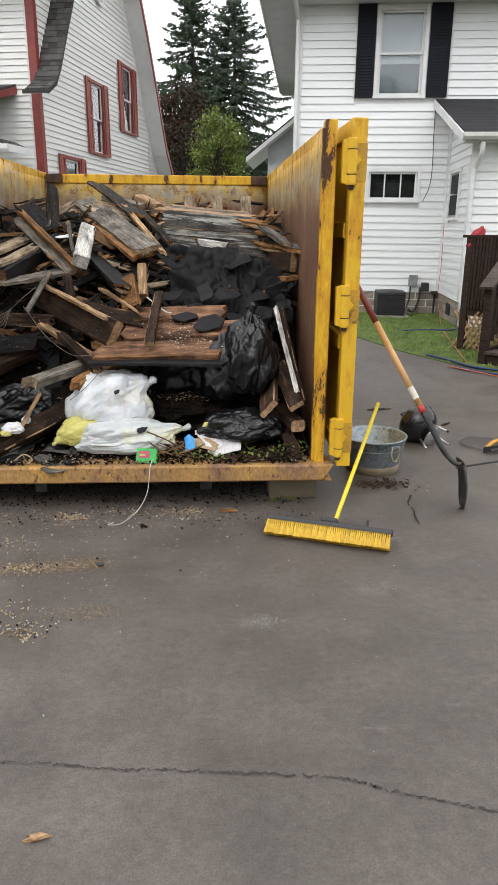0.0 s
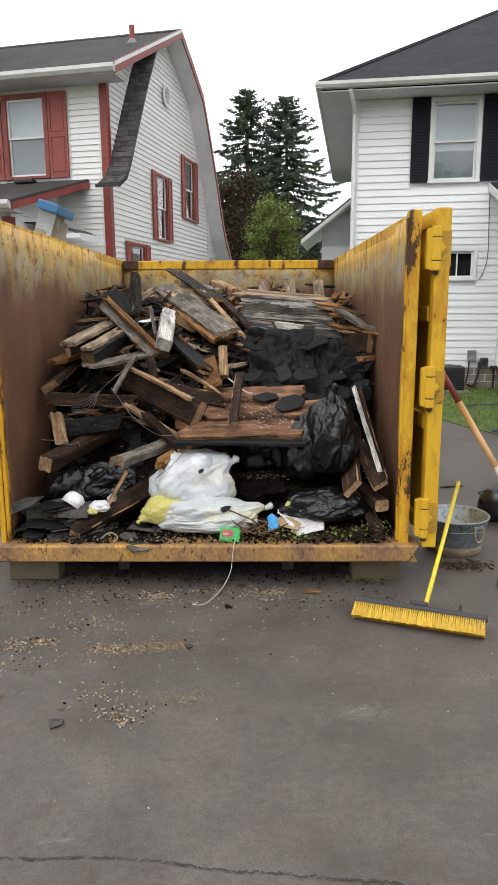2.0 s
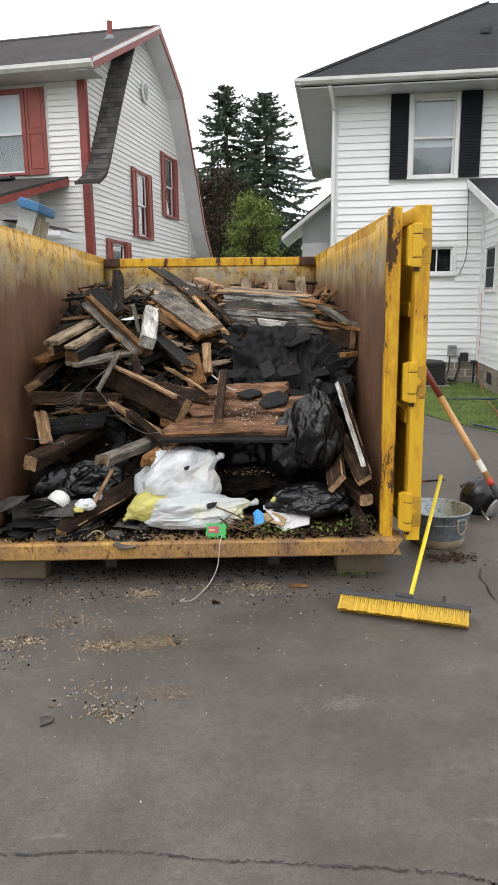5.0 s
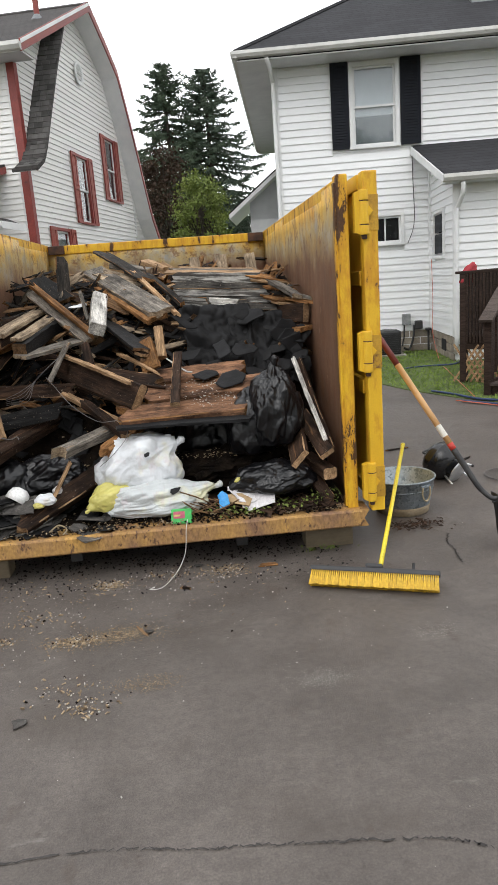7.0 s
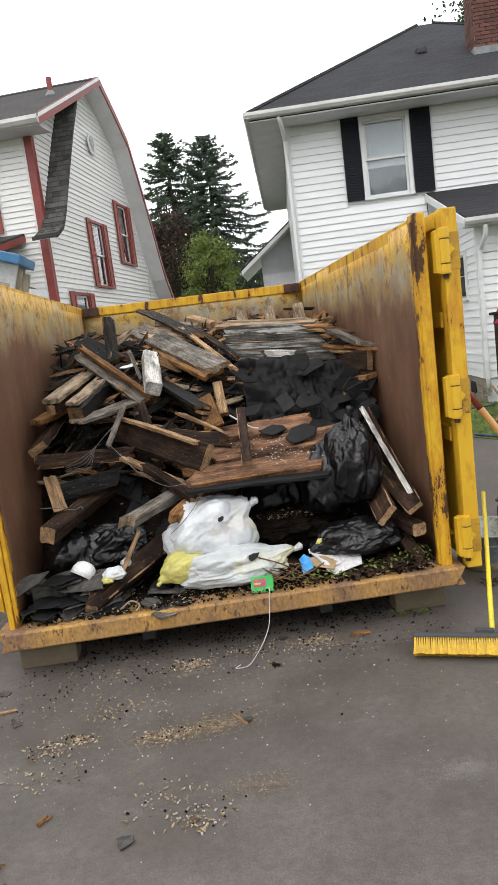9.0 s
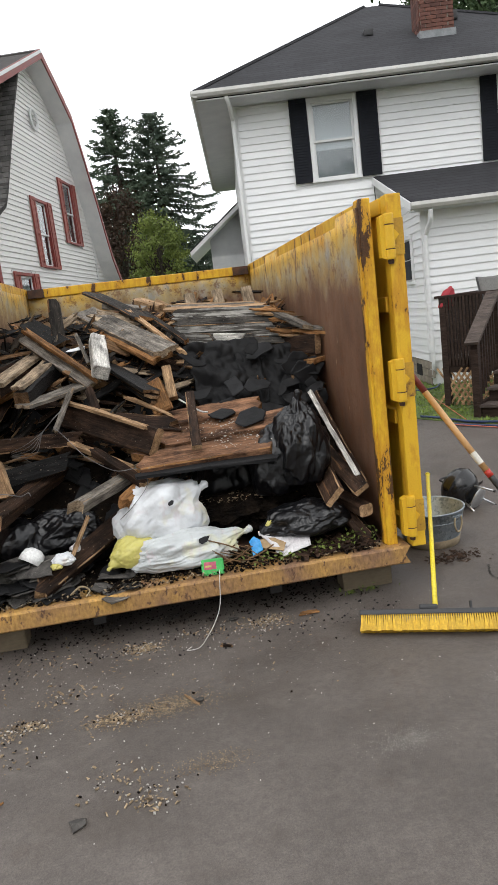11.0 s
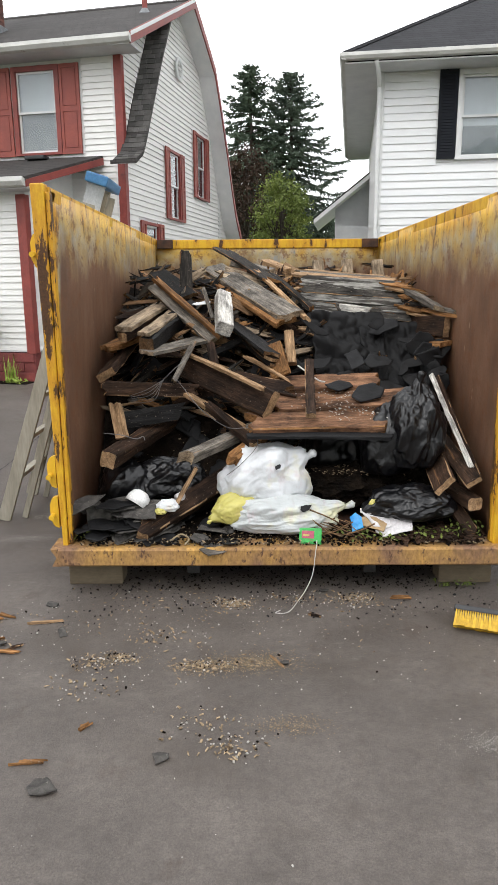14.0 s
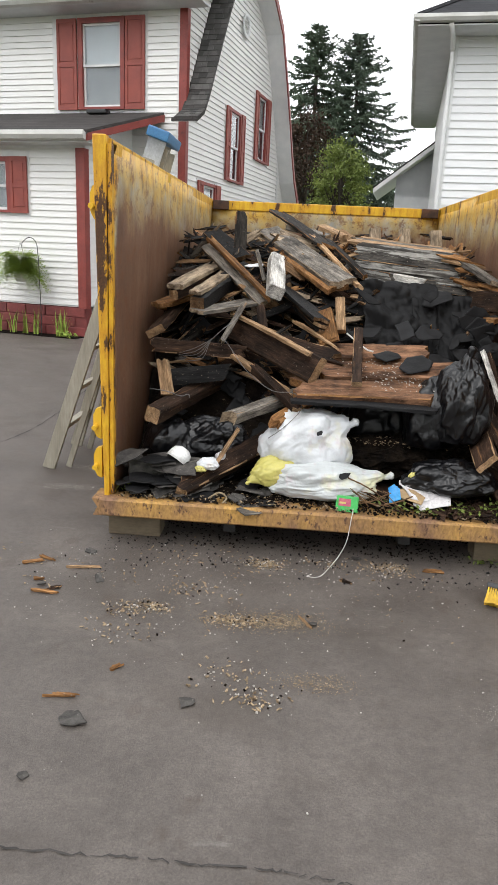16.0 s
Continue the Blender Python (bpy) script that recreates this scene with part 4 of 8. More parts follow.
# shingle tabs on the flared strip beside the dormer
strip_len = []
for p, q in zip(PROFILE[:6], PROFILE[1:6]):
    strip_len.append((p, q, math.hypot(q[0] - p[0], q[1] - p[1])))
tab_mesh = []
for w in (0.105, 0.14, 0.17):
    bm = box(-w / 2, w / 2, 0.0, 0.165, 0.0, 0.009, bevel=0.002)
    me = bpy.data.meshes.new("shingle_tab")
    bm.to_mesh(me)
    bm.free()
    me.materials.append(TAB)
    tab_mesh.append((w, me))
pos, total = 0.0, sum(s[2] for s in strip_len)
while pos < total - 0.05:
    d = pos
    for p, q, ln in strip_len:
        if d <= ln:
            break
        d -= ln
    t = d / ln
    v, zz = p[0] + (q[0] - p[0]) * t, p[1] + (q[1] - p[1]) * t
    ang = math.degrees(math.atan2(q[1] - p[1], q[0] - p[0]))
    u = -0.01 + random.uniform(0, 0.03)
    while u < 0.40:
        w, me = random.choice(tab_mesh)
        w2 = min(w, 0.43 - u)
        ob = new("shingle", me)
        ob.parent = H1
        ob.matrix_basis = pose(u + w2 / 2, v, zz + 0.032, ang - 4, 0, 0) @ Matrix.Diagonal((w2 / w, 1, 1, 1))
        u += w2 + 0.004
    pos += 0.125
# blank far walls that close the house
part("rear_wall", box(-7.5, 0.0, 6.55, 6.7, 0.0, 4.0), WHITE, H1)
part("far_wall", box(-7.6, -7.45, -1.6, 6.7, 0.0, 5.6), WHITE, H1)

# ---- the hipped house with black shutters ----
H2 = thing("hipped_house", pose(2.13, 15.0, 0, 0, 0, -8), "white sided two-storey house with black shutters and hipped roof", "house")
F2 = turned("front", 0.0)
ADD_L = turned("left", 2.79)
w_up = [(1.42, 2.18, 3.84, 5.17), (4.90, 5.66, 3.84, 5.17)]
w_small = (1.36, 2.24, 2.09, 2.57)
bm = bmesh.new()
wall_panels(bm, 0.0, 7.3, 0.0, 5.30, w_up + [w_small], 0.02, 0.18, "v")
part("front_wall", fuse(bm), WHITE, H2)
clapboards(H2, lambda z: (0.07, 7.25), 0.42, 5.28, 0.1265, [(1.02, 2.65, 3.78, 5.27), (4.52, 6.06, 3.78, 5.27), (w_small[0] - 0.06, w_small[1] + 0.06, w_small[2] - 0.06, w_small[3] + 0.06)], 0.02, "v", VINYL, -1)
part("corner_post", box(-0.03, 0.075, -0.02, 0.16, 0.42, 5.29, bevel=0.004), WHITE, H2)
part("side_wall", box(0.0, 0.16, 0.18, 8.0, 0.0, 5.30), WHITE, H2)
part("rear_wall", box(0.16, 7.3, 7.85, 8.0, 0.0, 5.30), WHITE, H2)
part("far_wall", box(7.15, 7.3, 0.18, 7.85, 0.0, 5.30), WHITE, H2)
for a, b in ((1.00, 1.34), (2.26, 2.67), (4.50, 4.82), (5.74, 6.08)):
    part("backing_trim", box(a, b, 0.0, 0.02, 3.76, 5.29), WHITE, H2)
for a, b in ((1.34, 2.26), (4.82, 5.74)):
    part("backing_trim", box(a, b, 0.0, 0.02, 5.24, 5.29), WHITE, H2)
for a, b, z0, z1 in w_up:
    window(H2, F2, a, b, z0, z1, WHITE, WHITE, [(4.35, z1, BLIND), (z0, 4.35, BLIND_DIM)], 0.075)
shutter(H2, F2, 1.02, 1.34, 3.80, 5.26, NAVY, True)
shutter(H2, F2, 2.27, 2.63, 3.80, 5.26, NAVY, True)
shutter(H2, F2, 4.52, 4.82, 3.80, 5.26, NAVY, True)
shutter(H2, F2, 5.75, 6.07, 3.80, 5.26, NAVY, True)
window(H2, F2, *w_small, WHITE, WHITE, [], 0.06, upright=True)
# hipped roof
E0, E1, V0, V1, ZE, ZA = -0.63, 7.93, -0.62, 8.62, 5.42, 8.22
A, B = (3.42, 4.2, ZA), (3.80, 4.2, ZA)
roof_slab("roof_face", [(E0, V0, ZE), (E1, V0, ZE), B, A], 0.06, ROOF_DARK, H2)
roof_slab("roof_face", [(E0, V1, ZE), (E0, V0, ZE), A], 0.06, ROOF_DARK, H2)
roof_slab("roof_face", [(E1, V0, ZE), (E1, V1, ZE), B], 0.06, ROOF_DARK, H2)
roof_slab("roof_face", [(E1, V1, ZE), (E0, V1, ZE), A, B], 0.06, ROOF_DARK, H2)
part("hip_cap", tube([(E0, V0, ZE + 0.005), A], 0.045, 6), ROOF_DARK, H2)
part("hip_cap", tube([(E1, V0, ZE + 0.005), B], 0.045, 6), ROOF_DARK, H2)
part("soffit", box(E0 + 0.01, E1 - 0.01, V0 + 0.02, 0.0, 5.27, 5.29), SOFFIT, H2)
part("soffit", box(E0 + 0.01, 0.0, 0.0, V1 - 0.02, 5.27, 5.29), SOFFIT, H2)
GP = [(0.0, 0.0), (-0.07, 0.015), (-0.08, -0.04), (-0.05, -0.085), (0.03, -0.10), (0.03, 0.0)]
part("gutter", prism([(V0 + a, ZE - 0.01 + b) for a, b in GP], 0, E0 - 0.06, E1), GUTTER, H2, "off-white metal gutter")
part("gutter", prism([(E0 + a, ZE - 0.01 + b) for a, b in GP], 1, V0 - 0.06, V1), GUTTER, H2, "off-white metal gutter")
bm = tube(curve_points([(-0.10, -0.60, 5.30), (-0.06, -0.50, 5.20), (-0.02, -0.12, 5.05), (-0.01, -0.06, 4.90), (-0.01, -0.06, 3.0), (-0.01, -0.06, 0.35)], 5), 0.04, 8)
part("downspout", bm, WHITE, H2, "white metal downspout", True)
# chimney, brick by brick
CH = part("chimney", box(3.80, 4.44, 0.98, 1.50, 5.9, 8.22), MORTAR, H2, "red brick chimney")
bmesh_brick = box(-0.098, 0.098, -0.018, 0.018, -0.031, 0.031, bevel=0.003)
brick_mesh = bpy.data.meshes.new("brick")
bmesh_brick.to_mesh(brick_mesh)
bmesh_brick.free()
brick_mesh.materials.append(BRICK)
for row in range(25):
    zz = 6.48 + row * 0.070
    if zz > 8.20:
        break
    for k in range(4):
        x = 3.80 + 0.105 + 0.207 * k - (0.1035 if row % 2 else 0)
        if x < 3.87 or x > 4.40:
            sx = 0.5
            x = 3.846 if x < 3.87 else 4.395
        else:
            sx = 1.0
        ob = new("brick", brick_mesh)
        ob.parent = CH
        ob.matrix_basis = pose(x, 0.975, zz) @ Matrix.Diagonal((sx, 1, 1, 1))
    for k in range(3):
        y = 0.98 + 0.09 + 0.18 * k
        ob = new("brick", brick_mesh)
        ob.parent = CH
        ob.matrix_basis = pose(3.797, y, zz, 0, 0, 90) @ Matrix.Diagonal((0.82, 1, 1, 1))
part("chimney_cap", box(3.74, 4.50, 0.92, 1.56, 8.20, 8.33, bevel=0.01), plain("sooty_brick", (0.10, 0.075, 0.06), (0.17, 0.12, 0.09), 8.0, 0.9), CH)
part("flashing", box(3.765, 4.475, 0.94, 1.53, 6.2, 6.46, bevel=0.006), LEAD, CH)
# the gambrel house's chimney, with the same bricks
CH1 = part("chimney", box(-3.55, -2.92, 0.55, 1.15, 6.1, 8.7), MORTAR, H1, "brown brick chimney with metal flashing")
for row in range(28):
    zz = 6.72 + row * 0.070
    for k in range(3):
        ob = new("brick", brick_mesh)
        ob.parent = CH1
        ob.matrix_basis = pose(-3.445 + 0.21 * k, 0.545, zz)
        ob = new("brick", brick_mesh)
        ob.parent = CH1
        ob.matrix_basis = pose(-2.915, 0.65 + 0.20 * k, zz, 0, 0, 90) @ Matrix.Diagonal((0.96, 1, 1, 1))
part("flashing", box(-3.60, -2.87, 0.50, 1.20, 6.05, 6.68, bevel=0.01), LEAD, CH1, "dull metal chimney flashing")
part("roof_vent", box(2.84, 3.04, 1.60, 1.80, 6.72, 6.86, bevel=0.03), BLACK_PLASTIC, H2)
part("roof_vent", box(4.62, 4.86, 1.95, 2.2, 6.95, 7.12, bevel=0.03), BLACK_PLASTIC, H2)
# foundation
part("foundation", box(0.0, 2.80, 0.03, 0.2, -0.1, 0.42), STONE, H2)
fb = box(-0.19, 0.19, -0.02, 0.0, 0.0, 0.125, bevel=0.01)
fb_mesh = bpy.data.meshes.new("foundation_block")
fb.to_mesh(fb_mesh)
fb.free()
fb_mesh.materials.append(STONE)
for row in range(3):
    for k in range(8):
        ob = new("foundation_block", fb_mesh)
        ob.parent = H2
        ob.matrix_basis = pose(0.2 + 0.395 * k - (0.19 if row % 2 else 0), 0.035, 0.01 + row * 0.135)
for row in range(3):
    for k in range(5):
        ob = new("foundation_block", fb_mesh)
        ob.parent = H2
        ob.matrix_basis = pose(2.815, -1.65 + 0.395 * k - (0.19 if row % 2 else 0), 0.01 + row * 0.135, 0, 0, -90)
# one-storey addition
add_holes = [(-1.16, -0.42, 1.78, 2.50)]
bm = bmesh.new()
wall_panels(bm, -1.69, 0.0, 0.42, 2.98, add_holes, 2.81, 2.95, "u")
wall_panels(bm, 2.81, 8.2, 0.0, 2.98, [], -1.83, -1.69, "v")
part("addition_wall", fuse(bm), WHITE, H2)
bm = bmesh.new()
bm.faces.new([bm.verts.new(c) for c in ((2.82, -1.83, 2.98), (2.82, 0.0, 2.98), (2.82, 0.0, 3.66))])
bmesh.ops.solidify(bm, geom=bm.faces[:], thickness=0.05)
part("addition_wall", fuse(bm), WHITE, H2)
part("foundation", box(2.82, 2.95, -1.69, 0.03, -0.1, 0.42), STONE, H2)
clapboards(H2, lambda z: (-1.80, 0.0) if z < 2.98 else (-1.83 + (z - 2.98) / 0.37, 0.0), 0.42, 3.55, 0.1265, [(-1.22, -0.36, 1.72, 2.56)], 2.81, "u", VINYL, -1)
clapboards(H2, lambda z: (2.85, 8.1), 0.42, 2.95, 0.1265, [], -1.83, "v", VINYL, -1)
part("corner_post", box(2.78, 2.87, -1.87, -1.80, 0.42, 2.97, bevel=0.004), WHITE, H2)
part("corner_post", box(2.75, 2.805, -0.06, 0.0, 0.42, 3.6, bevel=0.004), WHITE, H2)
aw = window(H2, ADD_L, *add_holes[0], WHITE, WHITE, [], 0.055)
part("insect_screen", box(-1.13, -0.45, -0.018, -0.014, 1.81, 2.14, m=ADD_L), SCREEN, aw, "dark insect screen")
part("insect_screen", box(-1.13, -0.45, -0.014, -0.010, 2.17, 2.47, m=ADD_L), SCREEN, aw, "dark insect screen")
roof_slab("addition_roof", [(2.58, -2.20, 2.98), (8.4, -2.20, 2.98), (8.4, 0.02, 3.78), (2.46, 0.02, 3.78)], 0.05, ROOF_DARK, H2)
part("addition_soffit", box(2.62, 8.4, -2.16, -1.83, 2.85, 2.87), SOFFIT, H2)
part("addition_soffit", prism([(-2.16, 2.86), (0.0, 3.66), (0.0, 3.70), (-2.16, 2.90)], 0, 2.60, 2.81), SOFFIT, H2)
bm = bmesh.new()
vs = [bm.verts.new(c) for c in ((2.55, -2.20, 2.84), (2.59, -2.20, 2.84), (2.59, -2.20, 2.96), (2.55, -2.20, 2.96), (2.43, 0.0, 3.63), (2.47, 0.0, 3.63), (2.47, 0.0, 3.76), (2.43, 0.0, 3.76))]
for f in ((0, 1, 2, 3), (7, 6, 5, 4), (0, 4, 5, 1), (1, 5, 6, 2), (2, 6, 7, 3), (3, 7, 4, 0)):
    bm.faces.new([vs[i] for i in f])
bmesh.ops.recalc_face_normals(bm, faces=bm.faces[:])
part("rake_board", bm, WHITE, H2)
part("gutter", prism([(-2.20 + a, 2.95 + b) for a, b in GP], 0, 2.55, 8.4), GUTTER, H2, "off-white metal gutter")
bm = tube(curve_points([(2.87, -2.18, 2.84), (2.87, -2.14, 2.68), (2.85, -1.95, 2.52), (2.83, -1.91, 2.36), (2.83, -1.91, 1.4), (2.83, -1.91, 0.2)], 5), 0.04, 8)
part("downspout", bm, WHITE, H2, "white metal downspout", True)
part("basement_window", box(2.785, 2.80, -1.25, -0.92, 0.12, 0.32, bevel=0.003), UNLIT_ROOM, H2)
# utility fittings
part("meter_box", box(2.22, 2.38, -0.09, 0.0, 0.53, 0.74, bevel=0.008), GREY_METAL, H2)
part("vent_hood", box(2.46, 2.60, -0.13, 0.0, 0.44, 0.60, bevel=0.015), BLACK_PLASTIC, H2)
part("conduit", tube(curve_points([(2.26, -0.05, 0.53), (2.25, -0.06, 0.3), (2.22, -0.1, 0.2), (2.18, -0.3, 0.16)], 5), 0.014, 6), BLACK_PLASTIC, H2)
part("refrigerant_line", tube(curve_points([(2.44, -0.04, 0.52), (2.43, -0.07, 0.3), (2.36, -0.12, 0.10), (2.28, -0.3, 0.08), (2.2, -0.4, 0.12)], 5), 0.022, 6), BLACK_PLASTIC, H2)
part("tap_pipe", tube([(2.72, -0.05, 0.42), (2.72, -0.05, 0.0)], 0.02, 6), STEEL_DARK, H2)
part("tap", box(2.66, 2.77, -0.12, 0.0, 0.40, 0.45, bevel=0.012), STEEL_DARK, H2)
part("slack_cable", tube(curve_points([(2.46, -0.02, 3.72), (2.47, -0.02, 3.2), (2.49, -0.02, 2.6), (2.46, -0.02, 2.3), (2.36, -0.02, 2.05)], 6), 0.007, 5), BLACK_PLASTIC, H2)
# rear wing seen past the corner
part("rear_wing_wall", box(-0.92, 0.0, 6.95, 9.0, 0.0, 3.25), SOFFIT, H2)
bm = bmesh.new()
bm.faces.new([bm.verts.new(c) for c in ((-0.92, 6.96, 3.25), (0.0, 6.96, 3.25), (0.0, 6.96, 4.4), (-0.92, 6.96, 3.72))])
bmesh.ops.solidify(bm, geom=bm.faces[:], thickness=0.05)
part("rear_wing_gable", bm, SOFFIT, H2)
roof_slab("rear_wing_roof", [(-1.50, 6.6, 3.42), (0.0, 6.6, 4.58), (0.0, 9.2, 4.58), (-1.50, 9.2, 3.42)], 0.12, WHITE, H2)
roof_slab("rear_wing_shingles", [(-1.52, 6.62, 3.45), (0.0, 6.62, 4.63), (0.0, 9.2, 4.63), (-1.52, 9.2, 3.45)], 0.03, ROOF_DARK, H2)

# ---- air conditioner ----
AC = thing("air_conditioner", H2.matrix_basis @ pose(1.84, -0.42, 0.012), "dark outdoor air conditioner unit on the lawn by the wall", "air conditioner")
part("pad", box(-0.34, 0.34, -0.33, 0.33, 0.0, 0.03, bevel=0.005), CONCRETE, AC)
part("casing", box(-0.26, 0.26, -0.26, 0.26, 0.03, 0.46, bevel=0.02), BLACK_PLASTIC, AC)
for i in range(11):
    part("louvre", box(-0.245, 0.245, -0.275, -0.255, 0.06 + i * 0.034, 0.072 + i * 0.034), BLACK_PLASTIC, AC)
part("fan_grille", lathe([(0.0, 0.485), (0.08, 0.485), (0.23, 0.47), (0.24, 0.455)], 24), STEEL_DARK, AC)

# ---- roll-off skip ----
SKIP = thing("roll_off_skip", pose(0, 0, 0), "large open yellow steel skip, rusty and scoured inside, gate folded back", "skip")
YF, YB, ZF, ZT = 5.22, 9.02, 0.262, 2.09
XI, XO = 1.135, 1.19


def steel_sheet(x, side, y0, y1, z0, z1, ny, nz, dent):
    """A dented steel sheet in the y-z plane."""
    bm = bmesh.new()
    grid = []
    for i in range(ny + 1):
        row = []
        for k in range(nz + 1):
            y, zz = y0 + (y1 - y0) * i / ny, z0 + (z1 - z0) * k / nz
            edge = min(1.0, 4 * min(k / nz, 1 - k / nz)) * min(1.0, 6 * min(i / ny, 1 - i / ny))
            d = dent * edge * noise.noise(Vector((y * 1.3, zz * 1.3, x * 7)))
            row.append(bm.verts.new((x + d, y, zz)))
        grid.append(row)
    for i in range(ny):
        for k in range(nz):
            f = (grid[i][k], grid[i + 1][k], grid[i + 1][k + 1], grid[i][k + 1])
            bm.faces.new(f if side < 0 else f[::-1])
    bmesh.ops.recalc_face_normals(bm, faces=bm.faces[:])
    bmesh.ops.solidify(bm, geom=bm.faces[:], thickness=0.006)
    return bm


for s, nm in ((-1, "left"), (1, "right")):
    part("side_wall", steel_sheet(s * (XI + 0.006), s, YF + 0.05, YB, ZF, ZT - 0.02, 34, 16, 0.022), WORN, SKIP, "brown scoured steel side wall", True)
    x0, x1 = sorted((s * XI, s * (XI + 0.075)))
    part("top_rail", box(x0 + (0.03 if s < 0 else 0), x1 - (0.03 if s > 0 else 0), YF + 0.06, YB + 0.06, ZT - 0.075, ZT, bevel=0.008), RAIL_PAINT, SKIP)
    for k in range(6):
        y = 5.75 + k * 0.62
        xr0, xr1 = sorted((s * (XI + 0.032), s * (XI + 0.066)))
        part("side_rib", box(xr0, xr1, y, y + 0.08, ZF, ZT - 0.08, bevel=0.006), PAINT, SKIP)
    x0, x1 = sorted((s * (XI + (-0.015 if s > 0 else 0.012)), s * (XI + (0.045 if s > 0 else 0.08))))
    foot = 0.04 if s < 0 else 0.0
    bm = prism([(x0 + foot, ZF - 0.01), (x1, ZF - 0.01), (x1, ZT + 0.01), (x0, ZT + 0.01)], 1, YF, YF + 0.10)
    bmesh.ops.bevel(bm, geom=bm.edges[:], offset=0.007, segments=2, affect="EDGES", profile=0.5)
    part("front_post", bm, POST_PAINT, SKIP, "yellow corner post with rust runs")
    xa, xb = sorted((s * (XI + 0.009), s * (XI - (0.028 if s > 0 else 0.012))))
    part("edge_strip", box(xa, xb, YF + 0.012, YF + 0.06, ZF + 0.01, ZT - 0.03, bevel=0.004), POST_PAINT, SKIP)
bm = steel_sheet(0, 1, -1.14, 1.14, ZF, ZT - 0.02, 20, 14, 0.03)
bmesh.ops.rotate(bm, verts=bm.verts[:], cent=(0, 0, 0), matrix=Matrix.Rotation(radians(90), 3, "Z"))
bmesh.ops.translate(bm, verts=bm.verts[:], vec=(0, YB, 0))
part("back_wall", bm, WORN, SKIP, "scoured steel back wall", True)
part("top_rail", box(-1.13, 1.13, YB - 0.012, YB + 0.06, ZT - 0.10, ZT - 0.012, bevel=0.008), RAIL_PAINT, SKIP)
for s in (-1, 1):
    xa, xb = sorted((s * 1.12, s * 0.96))
    part("corner_gusset", box(xa, xb, YB - 0.05, YB - 0.013, ZT - 0.10, ZT - 0.014, bevel=0.006), RUST, SKIP)
part("floor_plate", box(-1.14, 1.14, YF, YB, ZF - 0.04, ZF, bevel=0.004), RUST, SKIP)
# added bar, not a known skip part: keeps light from leaking in underneath
part("under_beam", box(-1.12, 1.12, 5.62, 5.72, 0.012, 0.222), STEEL_DARK, SKIP)
# front sill: a bent channel
part("sill", prism([(YF + 0.10, 0.165), (YF - 0.045, 0.165), (YF - 0.055, 0.175), (YF - 0.055, 0.255), (YF - 0.045, 0.266), (YF + 0.10, 0.266)], 0, -1.188, 1.188), SILL, SKIP, "rust-streaked yellow front sill")
for s in (-1, 1):
    part("sill_lip", prism([(s * 1.175, 0.166), (s * 1.225, 0.166), (s * 1.20, 0.215), (s * 1.23, 0.262), (s * 1.175, 0.262)], 1, YF - 0.05, YF + 0.12), SILL, SKIP)
for x in (-0.49, 0.49):
    part("skid_rail", box(x - 0.035, x + 0.035, YF + 0.11, YB, 0.055, 0.17, bevel=0.006), STEEL_DARK, SKIP)
for x in (-0.9, -0.1, 0.7):
    part("cross_member", box(-1.13, 1.13, 6.4 + x, 6.46 + x, 0.17, 0.222), STEEL_DARK, SKIP)
# folded-back gate along the outer side
GX0, GX1 = 1.275, 1.33
gate = part("gate", box(GX0, GX1 - 0.01, YF + 0.06, 7.5, 0.26, 2.08, bevel=0.006), PAINT, SKIP, "yellow steel gate swung open against the side")
part("gate_stile", box(GX0 - 0.025, GX1, YF - 0.03, YF + 0.055, 0.245, 2.105, bevel=0.008), PAINT, gate)
for zz in (0.30, 0.92, 1.52, 2.02):
    part("gate_bar", box(GX0 - 0.03, GX0 + 0.005, YF + 0.07, 7.4, zz, zz + 0.08, bevel=0.006), PAINT, gate)
for zz in (0.31, 1.055, 1.785):
    hp = Matrix.Translation((1.253, YF - 0.035, 0))
    hg = part("hinge", lathe([(0.0, zz), (0.025, zz), (0.027, zz + 0.006), (0.027, zz + 0.045), (0.0245, zz + 0.048), (0.0245, zz + 0.052), (0.027, zz + 0.055), (0.027, zz + 0.165), (0.0245, zz + 0.168), (0.0245, zz + 0.172), (0.027, zz + 0.175), (0.027, zz + 0.219), (0.025, zz + 0.225), (0.0, zz + 0.225)], 18, hp), PAINT, SKIP, "heavy yellow barrel hinge", False)
    part("hinge_leaf", prism([(1.205, zz + 0.012), (1.236, zz), (1.236, zz + 0.225), (1.205, zz + 0.213)], 1, YF - 0.042, YF + 0.004), PAINT, hg)
    part("hinge_lug", prism([(1.272, zz + 0.085), (1.300, zz + 0.118), (1.272, zz + 0.15)], 1, YF - 0.052, YF - 0.028), PAINT, hg)
    for d in (0.05, 0.17):
        part("hinge_ring", lathe([(0.0246, zz + d - 0.003), (0.0272, zz + d), (0.0246, zz + d + 0.003)], 16, hp), RUST, hg)
    part("hinge_pin", lathe([(0.0, zz - 0.022), (0.014, zz - 0.022), (0.016, zz - 0.01), (0.016, zz), (0.0, zz)], 10, hp), RUST, hg)
    # thin plate added only to carry the stile's browner band by each hinge
    part("backing_plate", box(GX0 + 0.005, GX1 + 0.0015, YF - 0.033, YF + 0.02, zz + 0.02, zz + 0.20), DULL_PAINT, gate, "thin added plate for the brown band beside the hinge")
